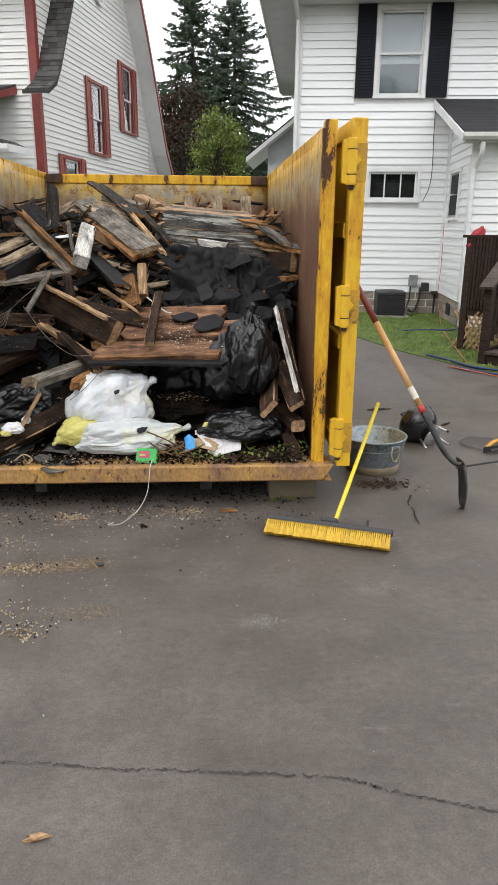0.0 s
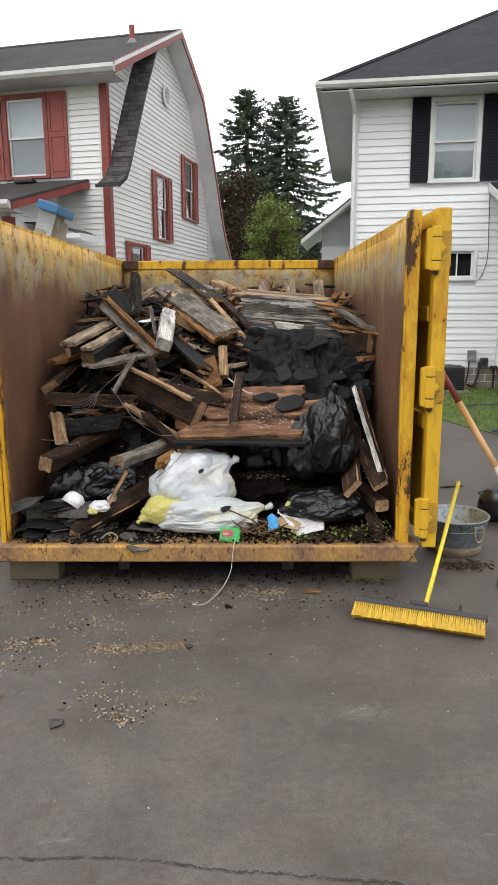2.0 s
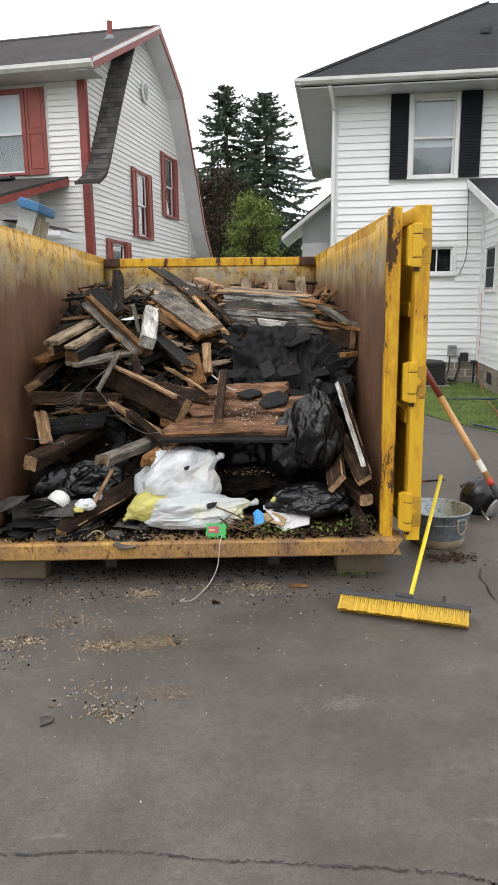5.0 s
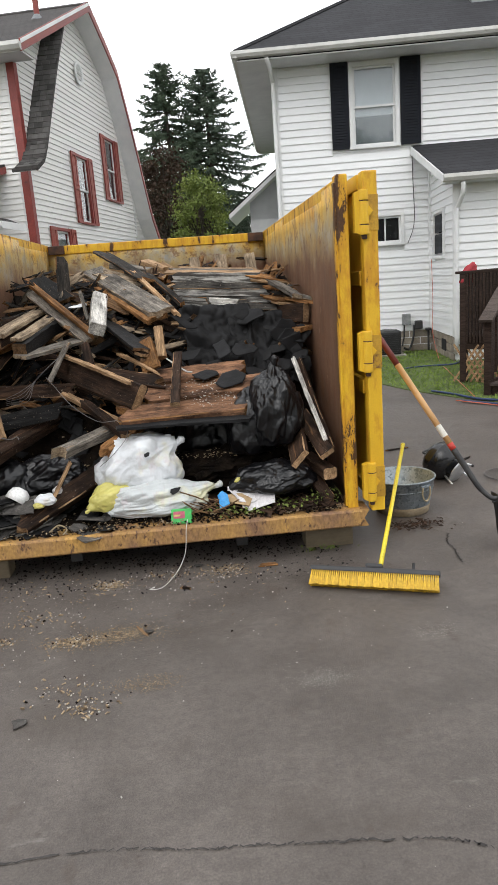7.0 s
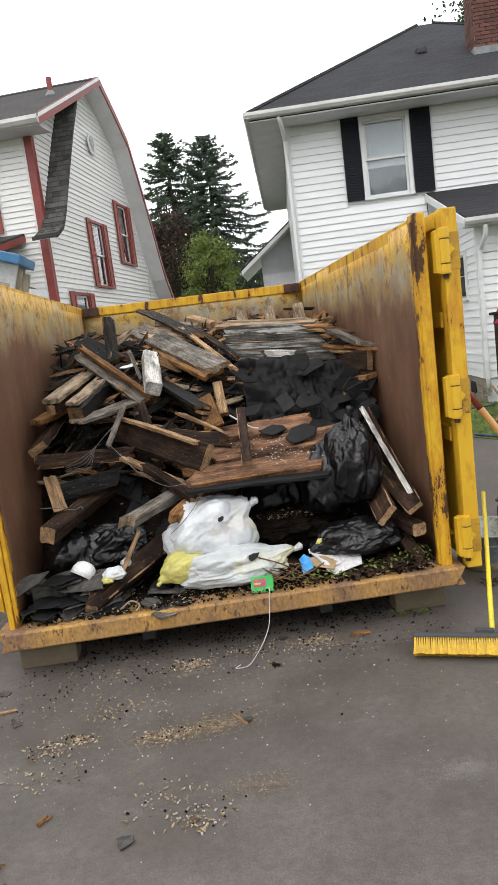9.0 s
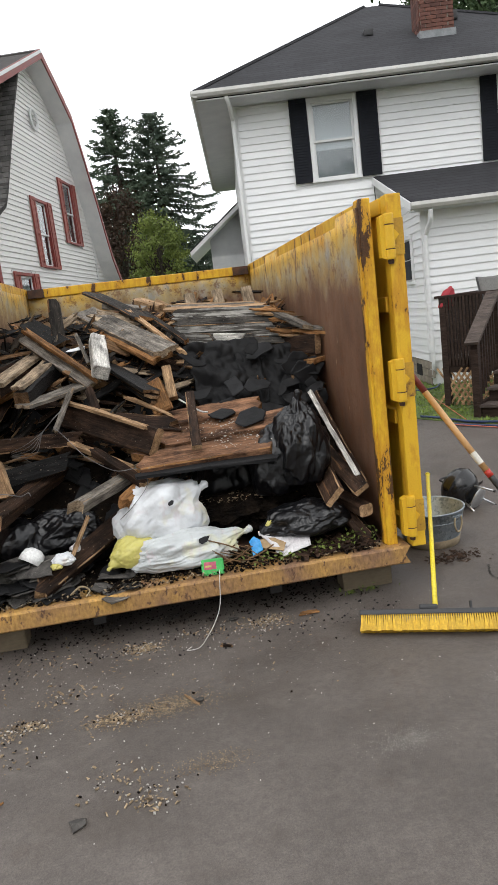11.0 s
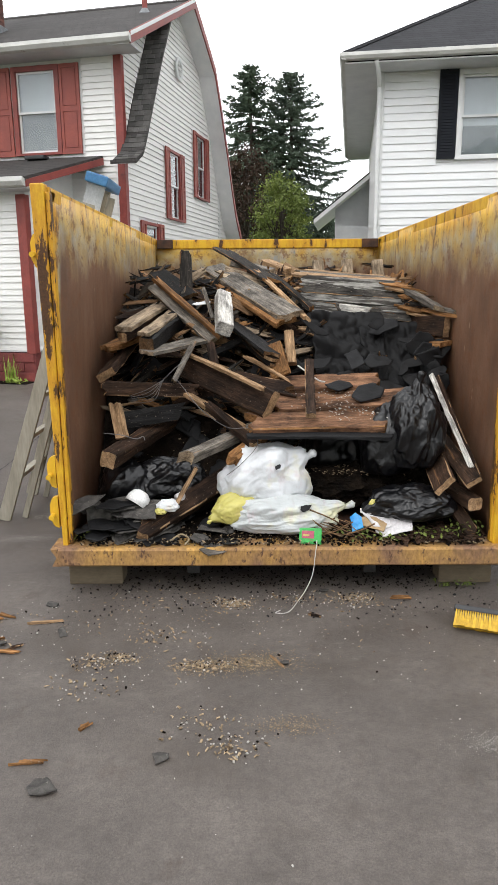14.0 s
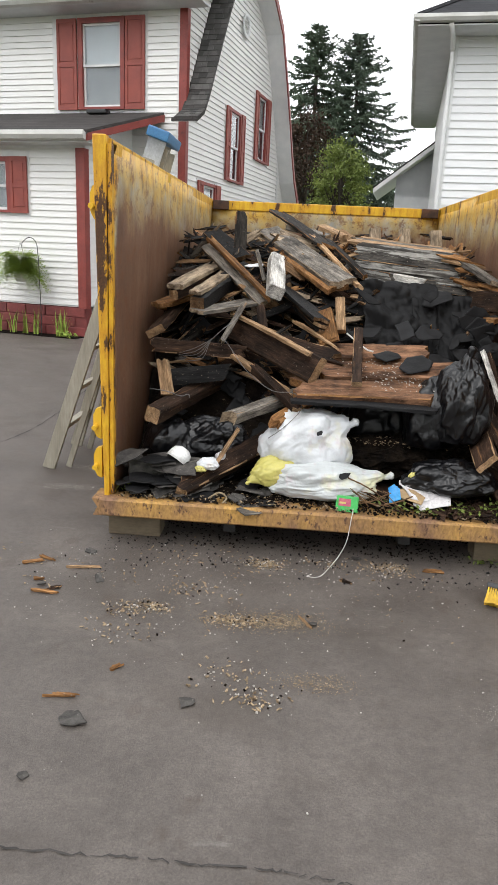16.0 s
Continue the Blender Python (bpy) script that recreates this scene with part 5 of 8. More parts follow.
# latch lugs on the other post
for zz in (0.36, 0.58, 1.70):
    lg = part("latch_lug", prism([(-1.19, zz), (-1.215, zz + 0.01), (-1.234, zz + 0.05), (-1.234, zz + 0.13), (-1.22, zz + 0.165), (-1.19, zz + 0.175)], 1, YF + 0.015, YF + 0.06), PAINT, SKIP, "yellow latch lug")
    part("lug_pin", tube([(-1.218, YF - 0.03, zz + 0.07), (-1.218, YF + 0.10, zz + 0.075)], 0.014, 8), PAINT, lg)

# blocks under the skip
for x0, x1, nm in ((0.87, 1.16, 0), (-1.18, -0.88, 0)):
    b = thing("timber_block", pose((x0 + x1) / 2, 5.31, 0), "square grey timber block bearing the skip's front edge", "block", "blocks under the skip")
    part("body", box(-(x1 - x0) / 2, (x1 - x0) / 2, 0.0, 0.14, 0.0, 0.166, bevel=0.012), BLOCK, b)

# ---- what lies in the skip ----
# rubble core: a heap rising to the back
HEAP = [(5.30, 0.262), (5.55, 0.275), (5.75, 0.34), (6.00, 0.55), (6.22, 0.86), (6.42, 1.10), (6.68, 1.30), (7.00, 1.48), (7.40, 1.60), (9.0, 1.62)]


def heap_z(x, y):
    z = HEAP[-1][1]
    for (ya, za), (yb, zb) in zip(HEAP, HEAP[1:]):
        if y <= yb:
            z = za + (zb - za) * max(0.0, (y - ya)) / (yb - ya)
            break
    rough = 0.05 * noise.noise(Vector((x * 4, y * 4, 3))) + 0.03 * noise.noise(Vector((x * 13, y * 13, 7)))
    k = min(1.0, max(0.0, (y - 5.35) / 0.5))
    if 0.0 < x < 0.8:
        k2 = 0.20 * max(0.0, 1 - abs(y - 5.95) / 0.45)
        z -= k2
    return z + rough * (0.25 + k)


# the heap's near-black tone paints the shade between the timbers
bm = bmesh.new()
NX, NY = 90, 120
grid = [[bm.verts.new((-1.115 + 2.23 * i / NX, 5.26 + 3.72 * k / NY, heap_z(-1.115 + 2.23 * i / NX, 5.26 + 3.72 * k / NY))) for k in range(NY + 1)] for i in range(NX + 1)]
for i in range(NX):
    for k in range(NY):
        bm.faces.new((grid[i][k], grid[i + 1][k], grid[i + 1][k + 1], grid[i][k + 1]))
tagged(finish("rubble_heap", bm, SHADED_DIRT, smooth=True), "near-black heap of rubble and dirt, its tone standing for shaded gaps", "rubble", kind="stuff")


def board(p, q, w, h, n, material, label, category="board", name="board", taper=0.0, split=0.0, group="broken timber in the skip"):
    """A rough sawn piece from p to q: w wide, h thick, its wide face towards n, with broken arrises and jagged ends of raw wood."""
    m, ln = frame_between(p, q, n)
    bm = bmesh.new()
    segs = max(4, int(ln / 0.07))
    rings, cols = [], 5
    raw = RAW_OF.get(material.name)
    ends = [[random.uniform(-1, 1) * split * 1.25 + s * (k / (cols - 1) - 0.5) for k in range(cols)] for s in (random.uniform(-split, split) * 2, random.uniform(-split, split) * 2)]
    bare = [random.random() < 0.42 for _ in range(4)]
    bow, twist = random.uniform(-0.008, 0.012) * min(1.0, ln), random.uniform(-0.05, 0.05)
    for i in range(segs + 1):
        t = i / segs
        k = 1 - taper * t
        hw, hh = w * k / 2, h * k / 2
        c = min(w, h) * random.uniform(0.05, 0.20)
        xs = [-hw + c, -hw * 0.5, 0.0, hw * 0.5, hw - c]
        ring = []
        for j, (a, b) in enumerate([(x, -hh) for x in xs] + [(hw, -hh + c), (hw, hh - c)] + [(x, hh) for x in xs[::-1]] + [(-hw, hh - c), (-hw, -hh + c)]):
            x = ln * t
            col = min(4, max(0, int(round((a / hw + 1) * 2)))) if hw else 0
            if i == 0:
                x += ends[0][col] + random.uniform(-0.2, 0.2) * split
            if i == segs:
                x += ends[1][col] + random.uniform(-0.2, 0.2) * split
            jig = 0.0022
            ring.append(bm.verts.new((x, a - b * twist * t + random.uniform(-jig, jig), b + a * twist * t + bow * math.sin(t * math.pi) + random.uniform(-jig, jig))))
        rings.append(ring)
    corner = {4: 0, 6: 1, 11: 2, 13: 3}
    for r0, r1 in zip(rings, rings[1:]):
        for i in range(14):
            j = (i + 1) % 14
            f = bm.faces.new((r0[i], r0[j], r1[j], r1[i]))
            if raw and i in corner and bare[corner[i]] and random.random() < 0.8:
                f.material_index = 1
    for ring, flip in ((rings[0], True), (rings[-1], False)):
        caps = [(ring[13], ring[0], ring[11], ring[12])] + [(ring[k], ring[k + 1], ring[10 - k], ring[11 - k]) for k in range(4)] + [(ring[4], ring[5], ring[6], ring[7])]
        for f in caps:
            f = bm.faces.new(f[::-1] if flip else f)
            if raw:
                f.material_index = 1
    ob = finish(name, bm, material)
    if raw:
        ob.data.materials.append(raw)
    ob.matrix_basis = m
    return tagged(ob, label, category, group)


RAW_OF = {W_BROWN.name: W_TAN, W_CHAR.name: W_ORANGE, W_SLATE.name: W_TAN, W_GREY.name: W_PALE, W_BLACK.name: W_RAW, W_PLY.name: W_ORANGE, W_FLAKE.name: W_ORANGE}
UPF = (0.0, -0.75, 0.66)
FRT = (0.0, -1.0, 0.1)
TOP = (0.0, -0.15, 1.0)
board((-0.64, 6.95, 1.84), (-0.63, 6.78, 1.40), 0.085, 0.07, FRT, W_CHAR, "short charred upright post stub among broken timber", "post", "post_stub", split=0.02)
board((-0.46, 7.25, 1.75), (0.10, 6.40, 1.42), 0.185, 0.045, (0.15, -0.62, 0.75), W_GREY, "long grey weathered plank with a split edge", split=0.02)
board((-0.47, 7.22, 1.70), (0.07, 6.37, 1.375), 0.17, 0.035, (0.15, -0.62, 0.75), W_ORANGE, "raw orange plank under a grey one", split=0.025)
board((-0.36, 6.72, 1.55), (-0.335, 6.22, 1.345), 0.108, 0.085, (0.45, -0.2, 1.0), W_WHITE, "square post with flaking white paint", "post", "painted_post")
board((-0.95, 6.03, 1.36), (-0.78, 6.85, 1.50), 0.11, 0.03, TOP, W_PALE, "pale sawn plank in a small stack", split=0.012)
board((-0.96, 6.05, 1.310), (-0.79, 6.87, 1.445), 0.07, 0.06, TOP, W_BROWN, "grey plank in a small stack", split=0.012)
board((-0.82, 5.98, 1.33), (-0.68, 6.70, 1.46), 0.09, 0.022, TOP, W_PALE, "pale sawn batten on tarred timber", split=0.012)
board((-0.80, 5.97, 1.26), (-0.66, 6.70, 1.39), 0.09, 0.10, TOP, W_BLACK, "black tarred timber under a pale batten", split=0.01)
board((-1.05, 6.1, 1.24), (-0.80, 6.7, 1.36), 0.12, 0.03, TOP, W_ORANGE, "splintered orange board end", split=0.03)
board((-0.86, 6.80, 1.62), (-0.40, 6.32, 1.27), 0.105, 0.030, UPF, W_GREY, "greyed joist lying slanted", "joist", "joist", split=0.01)
board((-0.84, 6.77, 1.665), (-0.39, 6.30, 1.32), 0.05, 0.025, TOP, W_ORANGE, "split orange lath on a joist", split=0.03)
board((-0.80, 5.93, 1.225), (-0.47, 6.40, 1.275), 0.13, 0.022, TOP, W_GREY, "weathered dark board lying flat", split=0.02)
board((-1.035, 5.86, 1.10), (-0.99, 6.55, 1.24), 0.05, 0.12, (1, 0.2, 0.6), W_BROWN, "sawn brown joist end", "joist", "joist")
board((-1.03, 5.80, 1.03), (-0.50, 6.00, 0.98), 0.085, 0.035, FRT, W_BROWN, "dark brown joist lying level", "joist", "joist", split=0.02)
board((-0.60, 6.20, 1.12), (-0.05, 5.62, 0.95), 0.165, 0.060, (-0.3, -0.85, 0.35), W_BROWN, "heavy dark brown beam with a cut end", "beam", "beam")
board((-0.60, 6.17, 1.205), (-0.10, 5.63, 1.045), 0.035, 0.02, TOP, W_TAN, "pale splintered strip along a beam", split=0.02)
board((-0.955, 5.70, 0.95), (-0.905, 5.61, 0.77), 0.07, 0.05, FRT, W_TAN, "short pale offcut standing on end", "offcut", "offcut", split=0.01)
board((-0.95, 5.40, 0.69), (-0.58, 6.45, 0.78), 0.095, 0.090, (0.2, -0.3, 0.9), W_BROWN, "stout brown beam with a rotted orange end", "beam", "beam", split=0.01)
board((-0.52, 5.39, 0.70), (-0.15, 5.90, 0.76), 0.065, 0.070, (0.3, -0.3, 0.9), W_GREY, "greyed timber with a broken end", split=0.03)
board((-0.27, 5.44, 0.68), (-0.06, 5.85, 0.75), 0.07, 0.05, UPF, W_ORANGE, "rotten orange broken board end", split=0.04)
board((-0.75, 5.25, 0.335), (-0.27, 5.75, 0.52), 0.11, 0.06, (0.3, -0.5, 0.8), W_BROWN, "long splintered brown board strewn with chips", split=0.04, taper=-0.15)
board((-0.74, 5.24, 0.32), (-0.62, 5.36, 0.365), 0.05, 0.03, (0.3, -0.5, 0.8), W_ORANGE, "torn orange splinter of wood", split=0.04, taper=-0.5)
board((-0.575, 5.34, 0.455), (-0.465, 5.40, 0.645), 0.022, 0.016, FRT, W_TAN, "thin pale lath leaning in the rubble", "lath", "lath", split=0.01)
board((-0.425, 6.20, 1.25), (-0.38, 6.08, 1.06), 0.055, 0.04, FRT, W_BROWN, "short brown upright offcut", "offcut", "offcut", split=0.01)
board((-0.63, 5.93, 1.06), (-0.525, 6.10, 1.27), 0.035, 0.03, FRT, W_GREY, "thin grey stick leaning on the pile", "stick", "stick", split=0.02)
for k in range(4):
    board((-0.36 + 0.02 * k, 6.66, 1.40 - 0.03 * k), (-0.03 + 0.012 * k, 5.99 + 0.02 * k, 1.205 - 0.034 * k), 0.15 - 0.012 * k, 0.020, (0.5, -0.5, 0.7), (W_BLACK, W_BROWN, W_BLACK, W_CHAR)[k], "black tarred board with raw end, one of a stack", split=0.02)
board((-0.02, 6.12, 1.23), (0.02, 5.96, 1.08), 0.05, 0.12, (0.9, -0.4, 0.2), W_ORANGE, "raw orange broken end piece", "offcut", "offcut", split=0.02)
board((0.075, 6.16, 1.33), (0.09, 6.03, 1.14), 0.06, 0.05, FRT, W_TAN, "short pale block standing up", "offcut", "offcut")
board((-0.18, 6.12, 1.17), (0.06, 5.88, 1.06), 0.035, 0.02, TOP, W_TAN, "long pale splinter of wood", "splinter", "splinter", split=0.03, taper=0.5)
board((0.195, 6.02, 1.16), (0.165, 5.48, 0.915), 0.055, 0.03, TOP, W_BROWN, "brown batten lying over the stained boards", "batten", "batten")
board((-0.16, 5.58, 0.85), (0.58, 5.56, 0.865), 0.20, 0.05, (0.0, -0.32, 1.0), W_PLY, "water-stained orange-brown wide board, front edge curled", split=0.03)
board((0.0, 5.78, 0.93), (0.80, 5.75, 0.97), 0.20, 0.045, (0.0, -0.32, 1.0), W_PLY, "water-stained orange-brown wide board", split=0.03)
board((-0.15, 5.98, 1.0), (0.60, 5.97, 1.03), 0.20, 0.045, (0.0, -0.32, 1.0), W_PLY, "water-stained brown wide board", split=0.03)
board((-0.14, 5.52, 0.815), (0.56, 5.47, 0.815), 0.16, 0.018, (0.0, -0.2, 1.0), TAR, "sagging black felt under the boards", "felt", "felt", split=0.04)
# slab of old siding, course over course, its outer face to the front
rk = random.Random(77)
for i in range(5):
    zz = 1.655 - 0.050 * i
    board((0.185 + 0.016 * i + rk.uniform(-0.015, 0.015), 6.745 - 0.016 * i, zz), (0.86 + 0.016 * i + rk.uniform(-0.05, 0.03), 6.60 - 0.018 * i, zz - 0.052), 0.078, 0.015, (0.12, -0.93, 0.34), (W_FLAKE, W_SLATE, W_FLAKE, W_FLAKE, W_SLATE)[i], "old clapboard with flaking grey paint, nailed in courses", split=0.022)
for i in range(3):
    board((0.17 + 0.03 * i, 6.80 + 0.09 * i, 1.695 + 0.012 * i), (0.84 - 0.02 * i, 6.69 + 0.09 * i, 1.645 + 0.012 * i), 0.10, 0.014, (0.05, -0.25, 1.0), (W_TAN, W_GREY, W_TAN)[i], "raw backing board behind the old siding", split=0.03)
for x0, yy, zz, ln, mt in ((0.78, 6.60, 1.625, 0.16, W_ORANGE), (0.83, 6.57, 1.59, 0.15, W_TAN), (0.86, 6.54, 1.545, 0.15, W_ORANGE), (0.90, 6.51, 1.50, 0.16, W_CHAR), (0.86, 6.50, 1.46, 0.17, W_ORANGE), (0.93, 6.47, 1.43, 0.14, W_TAN)):
    board((x0, yy, zz), (x0 + ln, yy - 0.07, zz - 0.03), 0.055, 0.016, (0.15, -0.6, 0.8), mt, "torn raw end of a clapboard", "splinter", "splinter", split=0.05, taper=0.3)
board((0.25, 6.66, 1.475), (0.43, 6.62, 1.455), 0.075, 0.03, FRT, W_FLAKE, "short board end with pale flaking paint", "board end", "board_end", split=0.01)
board((0.45, 6.58, 1.450), (0.645, 6.53, 1.425), 0.085, 0.035, FRT, W_WHITE, "short board end with dirty white paint", "board end", "board_end", split=0.01)
board((0.80, 6.80, 1.66), (1.02, 6.45, 1.50), 0.045, 0.012, (-0.5, -0.4, 0.8), W_TAN, "pale lath leaning beside the siding", "lath", "lath", split=0.02)
for x, y, zz in ((0.36, 7.33, 1.80), (0.585, 7.33, 1.805), (0.815, 7.28, 1.80)):
    board((x, y, zz), (x + 0.02, y - 0.1, zz - 0.25), 0.085, 0.05, FRT, W_PALE, "grey joist end poking up behind the boards", "joist", "joist_end")
board((0.97, 6.52, 1.495), (1.24 - 0.12, 6.20, 1.45), 0.035, 0.02, TOP, W_GREY, "thin grey broken lath", "lath", "lath", split=0.03)
board((0.99, 6.45, 1.45), (1.11, 6.18, 1.42), 0.03, 0.02, TOP, W_ORANGE, "thin torn orange lath", "lath", "lath", split=0.03)
board((0.86, 6.62, 1.60), (1.05, 6.25, 1.46), 0.06, 0.03, TOP, W_GREY, "grey lath with a torn tip", "lath", "lath", split=0.03)
board((0.93, 6.55, 1.34), (1.09, 6.22, 1.35), 0.13, 0.05, FRT, W_BROWN, "brown joist offcut jammed against the wall", "joist", "joist")
board((0.93, 6.55, 1.24), (1.09, 6.18, 1.245), 0.15, 0.03, TOP, W_ORANGE, "short orange board jammed against the wall", split=0.01)
board((0.955, 6.02, 1.07), (1.035, 5.38, 0.64), 0.026, 0.014, (-0.7, -0.5, 0.4), W_WHITE, "pale painted trim strip leaning in the corner", "trim strip", "trim_strip")
board((1.00, 6.05, 1.05), (1.065, 5.36, 0.60), 0.035, 0.02, (-0.7, -0.5, 0.4), W_BROWN, "dark batten leaning in the corner", "batten", "batten")
board((0.90, 5.85, 0.70), (0.855, 5.24, 0.58), 0.13, 0.035, (-0.75, -0.3, 0.55), W_BROWN, "brown plank with a clean pale cut end", "plank", "plank")
board((0.97, 5.85, 0.72), (1.02, 5.28, 0.585), 0.09, 0.03, (-0.5, -0.3, 0.7), W_BROWN, "dark brown plank beside the wall", "plank", "plank")
board((0.95, 5.60, 0.49), (1.03, 5.27, 0.47), 0.08, 0.07, TOP, W_BROWN, "rounded brown log end", "log", "log")
board((0.91, 5.55, 0.50), (1.02, 5.25, 0.31), 0.07, 0.03, UPF, W_BROWN, "brown lath slid down to the floor", "lath", "lath", split=0.03)
board((0.04, 5.42, 0.43), (0.45, 5.20, 0.285), 0.018, 0.018, TOP, W_BROWN, "thin brown branch with bark", "branch", "branch", taper=0.5)
board((0.02, 5.42, 0.40), (0.25, 5.22, 0.29), 0.014, 0.014, TOP, W_BROWN, "thin brown branch with bark", "branch", "branch", taper=0.5)
board((0.30, 5.36, 0.36), (0.62, 5.24, 0.275), 0.012, 0.012, TOP, W_BROWN, "thin brown branch with bark", "branch", "branch", taper=0.5)
board((-0.40, 7.5, 1.90), (-0.03, 6.88, 1.66), 0.10, 0.02, (0.3, -0.7, 0.6), W_CHAR, "rough dark board with torn end", split=0.05)
board((-0.12, 7.02, 1.72), (0.21, 6.38, 1.395), 0.035, 0.025, TOP, W_TAN, "pale lath lying slanted", "lath", "lath", split=0.02)
board((-0.02, 7.0, 1.70), (0.25, 6.5, 1.46), 0.045, 0.03, TOP, W_CHAR, "charred lath lying slanted", "lath", "lath", split=0.02)
board((-0.87, 7.05, 1.72), (-0.60, 6.75, 1.54), 0.12, 0.03, UPF, W_BLACK, "black tarred board in the heap", split=0.02)
board((-0.78, 6.40, 1.36), (-0.57, 6.72, 1.50), 0.07, 0.03, UPF, W_BLACK, "black tarred board in the heap", split=0.02)
board((-1.10, 6.30, 1.21), (-0.87, 6.62, 1.31), 0.12, 0.04, TOP, W_CHAR, "charred board lying in the heap", split=0.02)
board((-0.30, 7.3, 1.79), (0.0, 7.15, 1.72), 0.10, 0.04, TOP, W_GREY, "short grey offcut on top of the heap", "offcut", "offcut")
board((-0.05, 7.45, 1.80), (0.14, 7.2, 1.72), 0.09, 0.05, TOP, W_TAN, "short raw offcut on top of the heap", "offcut", "offcut")
board((0.10, 7.3, 1.76), (0.22, 7.15, 1.69), 0.06, 0.05, FRT, W_TAN, "short raw offcut on top of the heap", "offcut", "offcut")
board((-0.50, 6.75, 1.60), (-0.42, 6.45, 1.40), 0.025, 0.02, FRT, W_GREY, "thin grey rod among timber", "rod", "rod")
board((-0.30, 6.45, 1.27), (0.0, 6.20, 1.20), 0.09, 0.03, UPF, W_BROWN, "broken brown board in the heap", split=0.03)
board((-0.28, 6.0, 1.06), (0.08, 5.85, 1.0), 0.10, 0.04, UPF, W_BROWN, "broken brown board in the heap", split=0.03)
board((-0.95, 5.75, 0.84), (-0.60, 5.95, 0.86), 0.10, 0.03, FRT, W_BLACK, "black board covered in felt", split=0.02)
board((-0.55, 5.95, 0.96), (-0.20, 5.70, 0.80), 0.05, 0.03, TOP, W_TAN, "pale splintered lath in the heap", "lath", "lath", split=0.03)
board((-0.45, 5.90, 0.92), (-0.15, 5.55, 0.74), 0.06, 0.04, TOP, W_BROWN, "broken brown batten in the heap", "batten", "batten", split=0.03)
# splinters and laths strewn over the whole heap
rs = random.Random(23)
shards = [(W_TAN, "pale splinter lying on the heap"), (W_ORANGE, "torn orange splinter on the heap"), (W_CHAR, "charred splinter on the heap"), (W_SLATE, "grey broken lath on the heap"), (W_BLACK, "black tarred strip on the heap"), (W_BROWN, "brown broken lath on the heap")]
for i in range(300):
    x, y = rs.uniform(-1.04, 1.0), rs.uniform(5.75, 7.5)
    if (0.1 < x < 0.85 and y < 6.1) or (x < -0.3 and y < 6.05) or (x > 0.85 and y < 6.3):
        continue
    zz = heap_z(x, y) + rs.uniform(0.03, 0.17)
    a = rs.uniform(0, math.pi)
    ln = rs.uniform(0.06, 0.30)
    d = Vector((math.cos(a), math.sin(a) * 0.7, rs.uniform(-0.5, 0.5))).normalized() * ln / 2
    c = Vector((x, y, zz))
    p, q = c - d, c + d
    for e in (p, q):
        e.x = max(-1.08, min(1.08, e.x))
    mt, lb = shards[rs.choice((0, 0, 1, 1, 2, 2, 3, 4, 4, 5))]
    board(p, q, rs.uniform(0.008, 0.042), rs.uniform(0.006, 0.02), (rs.uniform(-0.6, 0.6), -0.6, 0.6), mt, lb, "splinter", "splinter", split=0.03, taper=rs.uniform(0, 0.6))
# sticks and torn boards jammed between the timbers
rj = random.Random(91)
sticks = [(W_BROWN, "dark brown stick jammed in the heap"), (W_BLACK, "black tarred strip jammed in the heap"), (W_RAW, "torn raw stick jammed in the heap"), (W_PALE, "pale weathered stick jammed in the heap"), (W_GREY, "grey torn board jammed in the heap")]
for i in range(150):
    x, y = rj.uniform(-1.0, 0.25), rj.uniform(5.85, 7.2)
    if x < -0.3 and y < 6.1:
        continue
    zz = heap_z(x, y) + rj.uniform(0.04, 0.20)
    a = rj.choice((-35, -25, 30, 10, 60)) + rj.uniform(-18, 18)
    d = Vector((math.cos(radians(a)), rj.uniform(-0.6, 0.6), math.sin(radians(a)) * 0.75)).normalized() * rj.uniform(0.06, 0.20)
    p, q = Vector((x, y, zz)) - d, Vector((x, y, zz)) + d
    for e in (p, q):
        e.x = max(-1.08, min(1.08, e.x))
    mt, lb = sticks[rj.choice((0, 0, 1, 1, 1, 2, 3, 4))]
    board(p, q, rj.choice((0.02, 0.03, 0.05, 0.08)), rj.choice((0.010, 0.016, 0.022)), (rj.uniform(-0.5, 0.5), -0.7, 0.6), mt, lb, "stick", "stick", split=0.035, taper=rj.uniform(0, 0.3))
# more broken pieces, half buried
stock = [(W_BROWN, "broken brown board half buried in the heap"), (W_CHAR, "charred board half buried in the heap"), (W_BLACK, "tarred black board half buried in the heap"), (W_GREY, "grey board half buried in the heap"), (W_BROWN, "brown lath half buried in the heap"), (W_ORANGE, "split raw board half buried in the heap")]
rnd = random.Random(11)
for i in range(95):
    x, y = rnd.uniform(-1.0, 1.0), rnd.uniform(5.8, 7.7)
    if (0.15 < x < 0.9 and y < 6.5) or (x < -0.3 and y < 6.05) or (x > 0.85 and y < 6.3):
        continue
    zz = heap_z(x, y) + rnd.uniform(0.0, 0.06)
    a = rnd.uniform(0, math.pi)
    ln = rnd.uniform(0.15, 0.5)
    d = Vector((math.cos(a) * 0.9, math.sin(a) * 0.6, rnd.uniform(-0.1, 0.35) + (0.25 if math.sin(a) > 0.3 else 0))).normalized() * ln / 2
    c = Vector((x, y, zz))
    p, q = c - d, c + d
    for e in (p, q):
        e.x = max(-1.07, min(1.07, e.x))
    mt, lb = stock[i % 6]
    board(p, q, rnd.choice((0.04, 0.06, 0.09, 0.12)), rnd.choice((0.02, 0.03, 0.045)), (rnd.uniform(-0.4, 0.4), -0.5, 0.8), mt, lb, split=0.03)

# black felt and shingles


